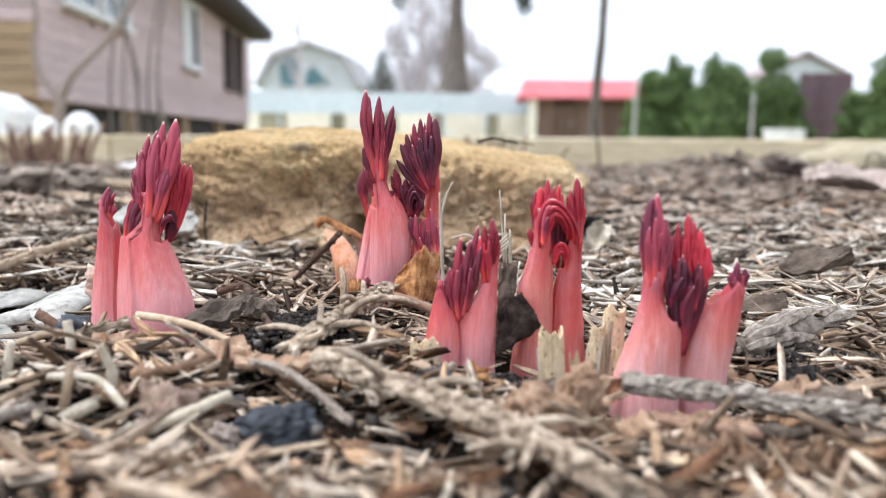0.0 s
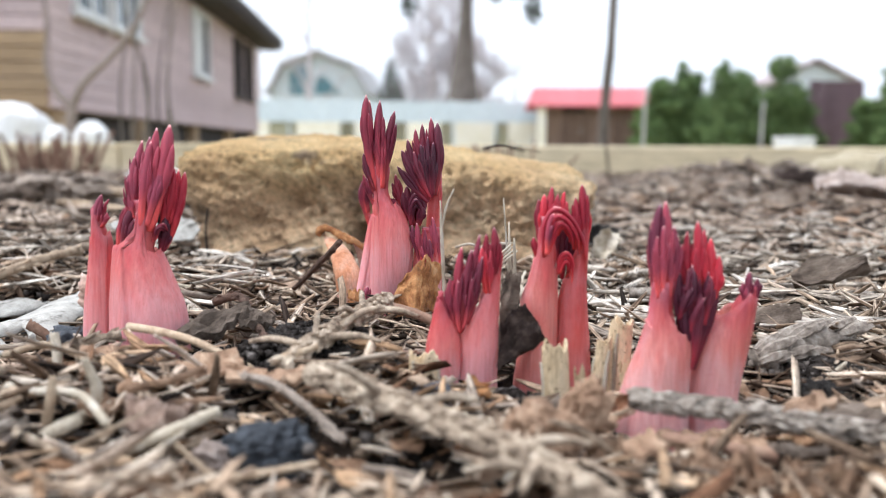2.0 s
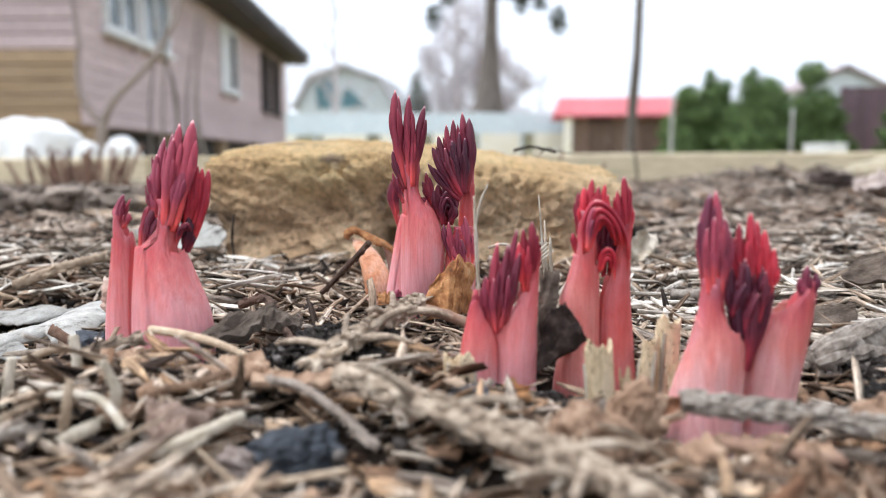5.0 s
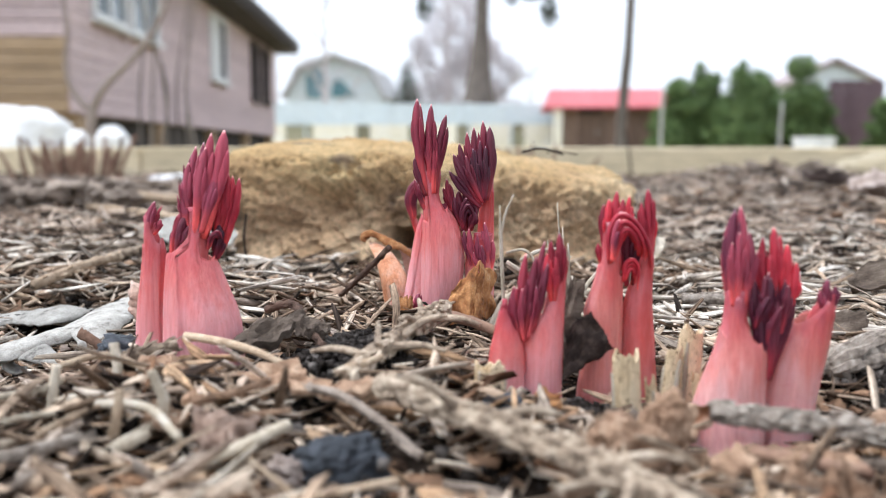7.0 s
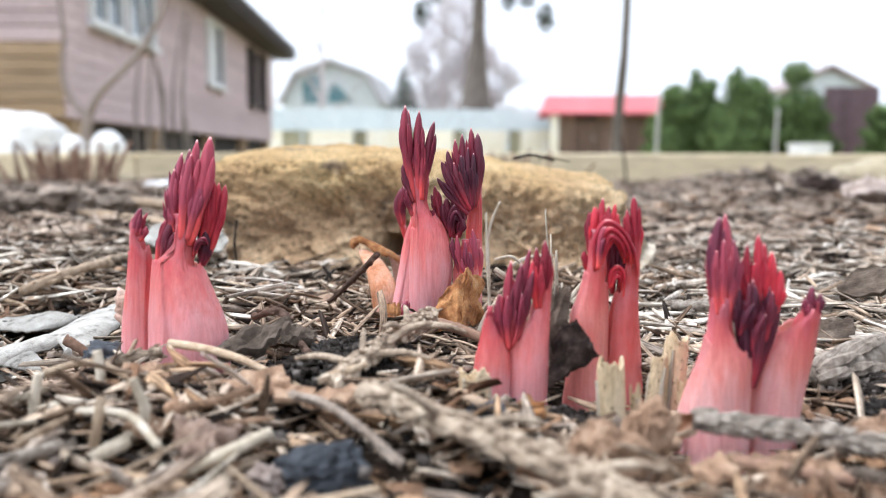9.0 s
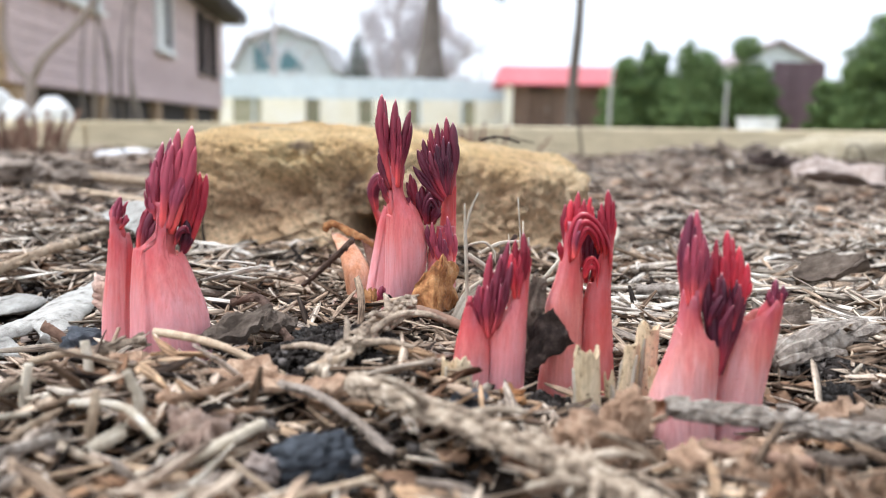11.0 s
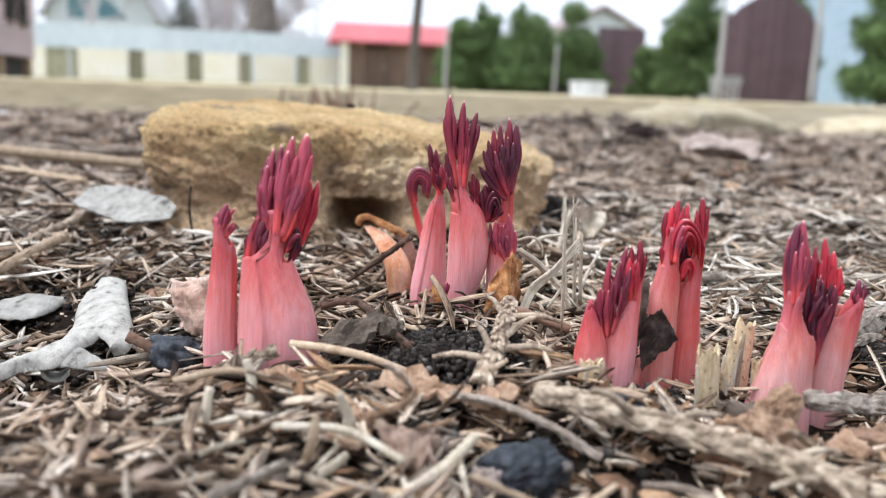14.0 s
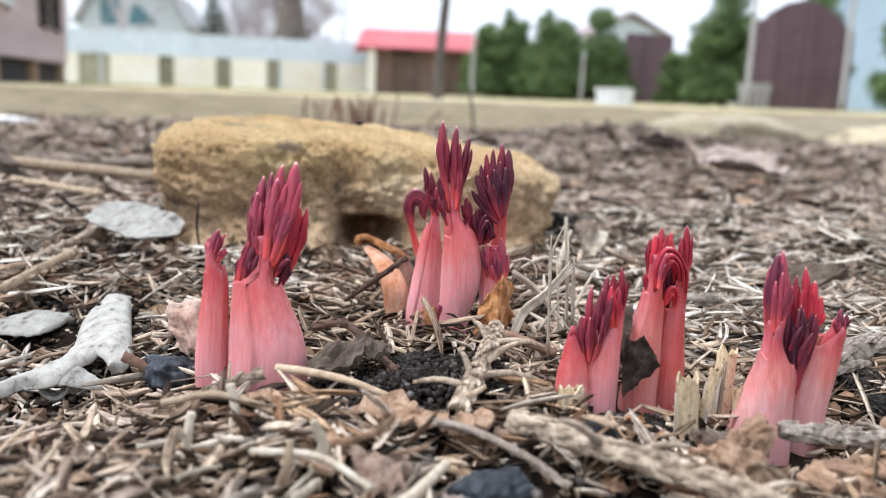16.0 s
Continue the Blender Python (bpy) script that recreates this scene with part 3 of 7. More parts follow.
for a, b, n in (((-0.0135, 0.1745), (0.046, 0.119), 16), ((0.0425, 0.1745), (0.086, 0.170), 12), ((-0.0595, 0.2035), (-0.030, 0.1955), 9), ((-0.0065, 0.226), (-0.0215, 0.186), 10), ((-0.038, 0.19), (-0.028, 0.183), 3), ((0.028, 0.18), (0.066, 0.164), 9), ((-0.365, 0.665), (-0.18, 0.585), 26), ((-0.29, 0.608), (-0.175, 0.523), 20)):
    BARE += [(a[0] + (b[0] - a[0]) * k / (n - 1), a[1] + (b[1] - a[1]) * k / (n - 1), 0.004 if a[1] < 0.5 else 0.009) for k in range(n)]


# hollows where few needles lie and the dark soil shows: x, y, radius
HOLLOWS = [(-0.006, 0.149, 0.011), (0.031, 0.1445, 0.012), (0.0665, 0.163, 0.011), (0.008, 0.158, 0.009), (-0.03, 0.224, 0.01), (-0.114, 0.222, 0.009), (-0.13, 0.268, 0.006), (0.02, 0.128, 0.012), (-0.055, 0.165, 0.008), (0.0, 0.185, 0.008), (-0.075, 0.18, 0.008), (0.022, 0.19, 0.006)]


def settle(x, y):
    """1 where litter may pile up, 0 where a bigger piece lies."""
    f = np.ones(len(x))
    for bx, by, r in BARE:
        f = np.minimum(f, np.clip(np.hypot(x - bx, y - by) / r - 0.55, 0, 1))
    return f


def scatter(rng, n, y0, y1, spread, power=1.0):
    y = y0 + (y1 - y0) * rng.random(n) ** power
    x = (rng.random(n) * 2 - 1) * (spread[0] + spread[1] * y) + 0.01 * spread[1]
    ok = np.ones(n, bool)
    for sx, sy, r in STEMS:
        ok &= (x - sx) ** 2 + (y - sy) ** 2 > (r + 0.001) ** 2
    ok &= ~((x > -0.105) & (x < 0.05) & (y > 0.395) & (y < 0.455))
    return x[ok], y[ok]


def needles(name, n, y0, y1, spread, length, width, lift, material, label, seed, rings=4, steep=0.15, power=1.0, flat=0.42, within=(-9, 9)):
    """Dry needles lying criss-cross, some bent, some tilted."""
    rng = np.random.default_rng(seed)
    x, y = scatter(rng, n, y0, y1, spread, power)
    keep = (x > within[0]) & (x < within[1])
    for hx, hy, hr in HOLLOWS:
        keep &= ((x - hx) ** 2 + (y - hy) ** 2 > (hr * (0.75 + 0.5 * rng.random(len(x)))) ** 2) | (rng.random(len(x)) < 0.22)
    x, y = x[keep], y[keep]
    n = len(x)
    L = rng.uniform(*length, n) * rng.choice([0.6, 1.0, 1.0, 1.25], n)
    W = rng.uniform(*width, n)
    az = rng.uniform(0, 2 * np.pi, n)
    tilt = rng.normal(0, steep, n)
    d = np.stack([np.cos(az) * np.cos(tilt), np.sin(az) * np.cos(tilt), np.sin(tilt)], -1)
    side = np.stack([-np.sin(az), np.cos(az), np.zeros(n)], -1)
    up = np.cross(d, side)
    roll = rng.normal(0, 0.75, n)[:, None]
    side, up = side * np.cos(roll) + up * np.sin(roll), up * np.cos(roll) - side * np.sin(roll)
    f = settle(x, y)
    z = height(x, y) + f * (rng.random(n) ** 1.4 * lift + np.abs(np.sin(tilt)) * L * 0.32) - 0.002 * (1 - f)
    c = np.stack([x, y, z], -1)
    bend = rng.normal(0, 0.16, n) * L
    lean = rng.normal(0, 0.07, n) * L
    ts = np.linspace(-0.5, 0.5, rings)
    prof = np.interp(ts, [-0.5, -0.35, 0.2, 0.5], [0.75, 1.0, 0.95, 0.5])
    ring = np.array([(1, 0.55), (-0.85, 1), (-1, -0.5), (0.9, -1)])
    cut = rng.normal(0, 0.45, (n, 2)) * W[:, None]
    v = np.zeros((n, rings, 4, 3))
    grain = np.zeros((n, rings, 4, 3))
    grain[..., 2] = (np.arange(n) * 1.37 % 97)[:, None, None]
    for k, t in enumerate(ts):
        base = c + d * (L * t)[:, None] + side * (bend * (t * t - 0.08))[:, None] + up * (lean * (t * t - 0.08))[:, None]
        for j, (a, b) in enumerate(ring):
            grain[:, k, j, 0], grain[:, k, j, 1] = L * t, 0.5 * W * (a + 0.5 * b)
            slant = cut[:, 0 if k == 0 else 1] * a if k in (0, rings - 1) else 0 * W
            v[:, k, j] = base + d * slant[:, None] + side * (0.5 * W * prof[k] * a)[:, None] + up * (0.5 * W * prof[k] * b * flat)[:, None]
    f = [(k * 4 + j, k * 4 + (j + 1) % 4, k * 4 + 4 + (j + 1) % 4, k * 4 + 4 + j) for k in range(rings - 1) for j in range(4)]
    e = 4 * (rings - 1)
    f += [(3, 2, 1, 0), (e, e + 1, e + 2, e + 3)]
    me = raw_mesh(name, v.reshape(n, -1, 3), f, n, grain, material)
    return tagged(new(name, me), label, "litter", kind="stuff")


def flakes(name, n, y0, y1, spread, size, lift, material, label, seed, thick=0.16, power=1.0):
    """Irregular flat flakes of bark and leaf."""
    rng = np.random.default_rng(seed)
    x, y = scatter(rng, n, y0, y1, spread, power)
    n = len(x)
    s = rng.uniform(*size, n)
    az, t1, t2 = rng.uniform(0, 6.28, n), rng.normal(0, 0.3, n), rng.normal(0, 0.3, n)
    u = np.stack([np.cos(az) * np.cos(t1), np.sin(az) * np.cos(t1), np.sin(t1)], -1)
    w = np.stack([-np.sin(az) * np.cos(t2), np.cos(az) * np.cos(t2), np.sin(t2)], -1)
    q = np.cross(u, w)
    c = np.stack([x, y, height(x, y) + settle(x, y) * rng.random(n) * lift], -1)
    ang = np.linspace(0, 2 * np.pi, 6, endpoint=False)
    v = np.zeros((n, 12, 3))
    for k, a in enumerate(ang):
        r1 = rng.uniform(0.55, 1.1, n) * s
        r2 = rng.uniform(0.3, 0.65, n) * s
        zz = rng.normal(0, 0.09, n) * s
        p = c + u * (np.cos(a) * r1)[:, None] + w * (np.sin(a) * r2)[:, None] + q * zz[:, None]
        v[:, k] = p + q * (thick * s * rng.uniform(0.4, 1, n))[:, None]
        v[:, 6 + k] = p
    f = [(k, (k + 1) % 6, 6 + (k + 1) % 6, 6 + k)[::-1] for k in range(6)] + [(0, 1, 2, 3), (0, 3, 4, 5), (9, 8, 7, 6), (11, 10, 9, 6)]
    me = raw_mesh(name, v, f, n, None, material)
    return tagged(new(name, me), label, "litter", kind="stuff")


def crumbs(name, n, y0, y1, spread, size, lift, material, label, seed, power=1.0):
    rng = np.random.default_rng(seed)
    x, y = scatter(rng, n, y0, y1, spread, power)
    n = len(x)
    s = size[0] + (size[1] - size[0]) * rng.random(n) ** 2
    c = np.stack([x, y, height(x, y) + rng.random(n) * lift], -1)
    g = np.array([(a, b, d) for a in (-1, 1) for b in (-1, 1) for d in (-1, 1)], float)
    v = c[:, None] + g[None] * 0.5 * s[:, None, None] * rng.uniform(0.45, 1.1, (n, 8, 3))
    f = [(0, 1, 3, 2), (4, 6, 7, 5), (0, 4, 5, 1), (2, 3, 7, 6), (0, 2, 6, 4), (1, 5, 7, 3)]
    me = raw_mesh(name, v, f, n, None, material)
    return tagged(new(name, me), label, "soil", kind="stuff")


needles("needle_litter", 15500, 0.075, 0.46, (0.055, 0.5), (0.007, 0.0165), (0.001, 0.0022), 0.0065, M_NEEDLE, "dry tan and grey conifer needles heaped criss-cross", 3, power=1.25, steep=0.26)
needles("bleached_needle_litter", 2400, 0.09, 0.24, (0.055, 0.5), (0.009, 0.016), (0.0014, 0.0024), 0.008, M_NEEDLE_BRIGHT, "bleached grey straw pieces lying over the darker needles", 31, power=1.1, within=(-0.2, -0.03), steep=0.28)
needles("white_straw_litter", 5200, 0.24, 0.52, (0.055, 0.55), (0.014, 0.028), (0.0011, 0.0021), 0.0095, M_STRAWS, "thin bleached straws over the litter behind the shoots", 32, power=1.0, within=(0.045, 0.4))
needles("split_straw_litter", 2300, 0.115, 0.34, (0.05, 0.46), (0.011, 0.021), (0.0011, 0.0023), 0.0092, M_SPLIT, "flat tan split straws lying on top of the litter", 35, rings=5, steep=0.24, power=1.15, flat=0.22)
needles("side_straw_litter", 3200, 0.22, 0.52, (0.055, 0.55), (0.012, 0.026), (0.0011, 0.0022), 0.0095, M_STRAWS, "thin bleached straws beside the bark and the slab", 36, power=1.0, within=(-0.4, -0.06))
needles("fine_needle_litter", 10000, 0.075, 0.36, (0.055, 0.5), (0.006, 0.014), (0.0004, 0.0008), 0.008, M_NEEDLE, "fine broken brown needles among the coarser litter", 4, rings=3, power=1.15)
needles("middle_needle_litter", 21000, 0.42, 1.05, (0.05, 0.62), (0.012, 0.028), (0.0011, 0.0023), 0.009, M_NEEDLE_BRIGHT, "dry grey-brown needles over the middle of the bed", 5, rings=3, power=1.3)
needles("far_mulch_litter", 15000, 1.0, 1.93, (0.1, 0.66), (0.016, 0.045), (0.0018, 0.004), 0.014, M_NEEDLE_BRIGHT, "coarse grey-brown mulch towards the board edging", 6, rings=3, power=1.2)
def outer_litter(n, seed):
    """Mulch over the rest of the bed, on both sides and behind."""
    rng = np.random.default_rng(seed)
    x, y = rng.uniform(-3.2, 3.2, n), rng.uniform(-1.8, 1.92, n)
    out = ((np.abs(x) > 0.06 + 0.6 * y) | (y < 0)) & (np.hypot(x, y) > 0.16)
    x, y = x[out], y[out]
    n = len(x)
    az, L, W = rng.uniform(0, 6.28, n), rng.uniform(0.03, 0.07, n), rng.uniform(0.004, 0.009, n)
    d = np.stack([np.cos(az), np.sin(az), rng.normal(0, 0.12, n)], -1)
    s = np.stack([-np.sin(az), np.cos(az), rng.normal(0, 0.3, n)], -1)
    c = np.stack([x, y, height(x, y) + 0.004 + rng.random(n) * 0.006], -1)
    v = np.stack([c + d * (L * a)[:, None] + s * (W * b)[:, None] + np.array((0, 0, h)) for a in (-0.5, 0.5) for b, h in ((0.5, 0.0), (0.4, 0.003), (-0.4, 0.003), (-0.5, 0.0))], 1)
    f = [(0, 4, 5, 1), (1, 5, 6, 2), (2, 6, 7, 3), (3, 7, 4, 0), (0, 1, 2, 3), (7, 6, 5, 4)]
    tagged(new("outer_mulch", raw_mesh("outer_mulch", v, f, n, None, M_NEEDLE_FAR)), "grey-brown mulch covering the rest of the bed", "litter", kind="stuff")


outer_litter(45000, 41)
needles("bark_shred_litter", 1500, 0.105, 0.2, (0.055, 0.5), (0.006, 0.014), (0.0014, 0.0032), 0.0088, M_SHRED, "orange-tan flat shreds of bark on the nearest litter", 37, rings=4, steep=0.22, power=1.0, flat=0.2, within=(-0.062, 0.085))
flakes("bark_flakes", 2600, 0.08, 0.5, (0.055, 0.5), (0.0025, 0.0065), 0.0066, M_CHIP, "small brown bark and leaf flakes in the litter", 7, power=1.3, thick=0.07)
flakes("far_bark_flakes", 1500, 0.5, 1.93, (0.05, 0.64), (0.004, 0.013), 0.009, M_CHIP, "brown bark pieces scattered over the mulch bed", 8, power=1.1)
crumbs("soil_crumbs", 5000, 0.09, 0.5, (0.055, 0.48), (0.0008, 0.003), 0.005, M_CRUMB, "dark crumbs of humus between the needles", 9, power=1.3)


def crumb_heap(spots, n, size, seed):
    """Loose crumbs lying on and round the clods."""
    rng = np.random.default_rng(seed)
    k = rng.integers(0, len(spots), n)
    s = np.array(spots)[k]
    q = rng.normal(0, 1, (n, 2)) * s[:, 2:3] * 0.6
    x, y = s[:, 0] + q[:, 0], s[:, 1] + q[:, 1]
    z = height(x, y) + 0.004 + np.maximum(0, s[:, 3] * (1 - (q ** 2).sum(1) / s[:, 2] ** 2)) * rng.uniform(0.6, 1, n)
    w = size[0] + (size[1] - size[0]) * rng.random(n) ** 2
    g = np.array([(a, b, d) for a in (-1, 1) for b in (-1, 1) for d in (-1, 1)], float)
    v = np.stack([x, y, z], -1)[:, None] + g[None] * 0.5 * w[:, None, None] * rng.uniform(0.4, 1.1, (n, 8, 3))
    f = [(0, 1, 3, 2), (4, 6, 7, 5), (0, 4, 5, 1), (2, 3, 7, 6), (0, 2, 6, 4), (1, 5, 7, 3)]
    tagged(new("crumb_heap", raw_mesh("crumb_heap", v, f, n, None, M_CRUMB)), "heaps of fine dark soil crumbs between the shoots", "soil", kind="stuff")


crumb_heap([(-0.031, 0.206, 0.014, 0.005), (-0.016, 0.209, 0.011, 0.005), (0.021, 0.196, 0.007, 0.003), (-0.026, 0.217, 0.012, 0.006), (-0.016, 0.222, 0.007, 0.004), (-0.035, 0.21, 0.007, 0.003), (0.066, 0.44, 0.016, 0.007), (0.092, 0.216, 0.007, 0.002)], 12000, (0.0003, 0.0017), 14)


# ---- the sandstone slab ----
def sandstone_slab():
    bm = bmesh.new()
    nx, ny, nz = 210, 70, 66
    bmesh.ops.create_cube(bm, size=2)
    bmesh.ops.subdivide_edges(bm, edges=[e for e in bm.edges if abs(e.verts[0].co.x - e.verts[1].co.x) > 0.5], cuts=nx, use_grid_fill=True)
    bmesh.ops.subdivide_edges(bm, edges=[e for e in bm.edges if abs(e.verts[0].co.y - e.verts[1].co.y) > 0.5], cuts=ny, use_grid_fill=True)
    bmesh.ops.subdivide_edges(bm, edges=[e for e in bm.edges if abs(e.verts[0].co.z - e.verts[1].co.z) > 0.5], cuts=nz, use_grid_fill=True)
    for v in bm.verts:
        u, w, h = v.co
        # rounded corners, then the slab's plan and its falling top
        r = (abs(u) ** 14 + abs(w) ** 8 + abs(h) ** 8) ** (1 / 9)
        u, w, h = u / max(r, 1), w / max(r, 1), h / max(r, 1)
        t = (u + 1) / 2
        x = -0.1205 + 0.1775 * t
        front = 0.386 + 0.030 * t ** 2 + 0.008 * math.sin(5 * t + 0.5) - 0.012 * max(0.0, -h)
        back = 0.478 + 0.01 * math.sin(4 * t)
        y = front + (back - front) * (w + 1) / 2
        # the ends taper in plan and lean in towards the foot
        x += (0.006 * (0.3 - h) if u < 0 else -0.006 * (0.2 - h)) * abs(u) ** 3
        top = 0.0500 + 0.004 * math.sin(3.0 * t) - 0.0155 * t ** 1.6 + (0.004 * (w - 0.2))
        z = -0.012 + (top + 0.012) * (h + 1) / 2
        p = Vector((x, y, z))
        q = Vector((u, w, h)).normalized()
        d = 0.0062 * noise.fractal(p * 27, 0.8, 2.1, 3) + 0.009 * (0.3 - abs(noise.noise(p * 42 + Vector((5, 2, 9))))) - 0.012 * max(0.0, noise.noise(p * 58 + Vector((1, 7, 3))) - 0.2)
        d += 0.0034 * noise.fractal(p * 150 + Vector((3, 3, 1)), 0.5, 2.2, 3) - 0.009 * max(0.0, noise.noise(p * 190) - 0.3) - 0.006 * max(0.0, noise.noise(p * 330 + Vector((4, 1, 1))) - 0.35)
        if w < 0:
            p.y += 0.05 * math.exp(-((x + 0.03) / 0.013) ** 4 - ((z - 0.003) / 0.009) ** 4)
            d -= 0.003 * abs(noise.noise(Vector((x * 60 + z * 90, z * 60, 4)))) * (z < top - 0.012)
        side = 1 - 0.78 * max(0.0, h) ** 6
        v.co = p + q * d * side
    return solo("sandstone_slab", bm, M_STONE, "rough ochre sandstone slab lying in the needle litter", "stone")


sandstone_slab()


# ---- the board edging round the bed ----
edging = thing("board_edging", "weathered tan board edging along the bed", "edging", (0, 1.95, 0), kind="structure")
for x0, x1, lift in ((-3.2, -0.86, 0.0), (-0.855, 1.9, 0.001), (1.905, 4.4, -0.001)):
    bm = boxed(x0, x1, 0.0, 0.028, -0.06, 0.054 + lift, 0.004)
    part("board", bm, M_PLANK, edging)

solo("pale_boulder", lump(bmesh.new(), (0.185, 0.10, 0.062), 4, 4, 0.22), M_PALEROCK, "pale yellow sandstone boulder by the board edging", "stone", pose(0.80, 1.72, -0.016, 0, 4, 6))
solo("pale_boulder", lump(bmesh.new(), (0.15, 0.09, 0.05), 9, 4, 0.22), M_PALEROCK, "low pale boulder at the edge of the bed", "stone", pose(1.14, 1.66, -0.018, 0, -3, -8))
solo("white_boulder", lump(bmesh.new(), (0.24, 0.2, 0.19), 12, 4, 0.2), M_WHITEROCK, "large whitewashed boulder on the lawn", "stone", pose(-2.39, 4.0, 0.05))
solo("white_boulder", lump(bmesh.new(), (0.05, 0.05, 0.075), 16, 3, 0.15), M_WHITEROCK, "smallest whitewashed boulder on the lawn", "stone", pose(-2.07, 3.95, 0.07))
solo("white_boulder", lump(bmesh.new(), (0.085, 0.08, 0.10), 15, 4, 0.12), M_WHITEROCK, "small rounded whitewashed boulder on the lawn", "stone", pose(-1.92, 4.0, 0.06))


# ---- far things: house, fences, sheds, trees ----
def window(house, u, w, z0, z1, glass, pale=True, white_pane=False):
    frame_paint = M_WHITE if pale else M_ROOF_DARK
    win = thing("window", "framed house window with grey glass", "")
    del win["label"]
    win.parent = house
    win.location = (0.03, u + w / 2, (z0 + z1) / 2)
    h, f = (z1 - z0) / 2, 0.07
    bm = bmesh.new()
    box(bm, -0.06, 0.03, -w / 2, -w / 2 + f, -h, h)
    box(bm, -0.06, 0.03, w / 2 - f, w / 2, -h, h)
    box(bm, -0.06, 0.03, -w / 2 + f, w / 2 - f, h - f, h)
    box(bm, -0.06, 0.03, -w / 2 + f, w / 2 - f, -h, -h + f)
    box(bm, -0.05, 0.02, -f / 2, f / 2, -h + f, h - f)
    part("window_frame", bm, frame_paint, win)
    # The first pane can be plain white in place of glass.
    part("pane", boxed(-0.03, -0.02, -w / 2 + f, -f / 2, -h + f, h - f), M_WHITE if white_pane else glass, win)
    part("pane", boxed(-0.03, -0.02, f / 2, w / 2 - f, -h + f, h - f), glass, win)
    part("window_sill", boxed(-0.02, 0.09, -w / 2 - 0.05, w / 2 + 0.05, -h - 0.05, -h - 0.002), frame_paint, win)


def brown_house():
    """Long side along local +y, its outer face at local x = 0; the near gable faces the garden."""
    house = thing("house", "long mauve-brown clad house raised over a dark shaded gap", "house", (-4.53, 8.54, 0), turn=7.25)
    base, top, length = 0.43, 2.72, 13.5
    n = 15
    b = (top - base) / n
    gaps = [(0.62, 1.1, 1.49), (1.9, 1.15, 1.49), (6.2, 1.3, 1.3), (10.1, 0.9, 1.18), (11.5, 0.95, 1.18)]
    z1 = 2.45
    part("wall_core", boxed(-6.0, -0.045, 0.02, length, base, top), M_SIDING, house)
    for i in range(n):
        a = base + i * b
        spans, at = [], 0.0
        for u, w, z0 in gaps:
            if a + b > z0 and a < z1:
                spans.append((at, u))
                at = u + w
        spans.append((at, length))
        for s0, s1 in spans:
            part("siding_board", boxed(-0.045, 0.0, s0, s1, a + 0.006, a + b, 0.004), M_SIDING, house)
        part("siding_board", boxed(-6.0, -0.046, -0.03, 0.02, a + 0.012, a + b, 0.008), M_TANWOOD if i < 5 else M_SIDING, house)
    for k, (u, w, z0) in enumerate(gaps):
        window(house, u, w, z0, z1, M_GLASS if k < 2 else M_DARKGLASS, k < 3, k == 2)
    # Dark sheet for the shaded gap under the raised house; shade is its colour.
    part("gap_shade_skirting", boxed(-5.9, -0.2, 0.2, length - 0.1, -0.02, base), M_GAP_SHADE, house)
    for u in (0.15, 3.2, 6.5, 9.8, 13.1):
        part("pier", boxed(-0.3, -0.05, u, u + 0.3, -0.02, base - 0.002), M_TANWOOD, house)
    bm = bmesh.new()
    prof = [(0.6, 2.66), (0.6, 2.84), (-3.0, 4.6), (-6.6, 2.84), (-6.6, 2.66), (-3.0, 4.42)]
    loft(bm, [[(x, y, z) for x, z in prof] for y in (-0.6, length + 0.55)])
    part("roof", bm, M_ROOF_DARK, house)
    part("soffit", boxed(-0.0, 0.57, -0.55, length + 0.5, 2.56, 2.618), M_ROOF_DARK, house)
    return house


brown_house()


def long_wall():
    w = thing("boundary_wall", "cream wall with dark openings below pale blue-white sheeting", "wall", (0, 33, 0), kind="structure")
    gaps = [-9.0, -6.2, -4.15, -2.3, -0.25]
    at = -13.0
    for g in gaps + [1.4]:
        part("wall_pier", boxed(at, g, 0, 0.25, -0.05, 1.05), M_CREAM, w)
        if g < 1:
            # Olive sheet added to stand for the dark gap in the wall.
            part("board_infill", boxed(g, g + (1.1 if g < -8.5 else 0.55), 0.1, 0.15, -0.05, 1.05), M_OLIVE, w)
            at = g + (1.1 if g < -8.5 else 0.55)
    for i in range(9):
        part("sheet_panel", boxed(-13 + i * 1.6, -13 + (i + 1) * 1.6 - 0.02, 0.02, 0.1, 1.05, 1.92 - 0.012 * i), M_FENCEWHITE, w)
    for i in range(10):
        part("post", boxed(-13.04 + i * 1.6, -12.96 + i * 1.6, 0.004, 0.018, -0.05, 1.9), M_FENCEWHITE, w)


long_wall()


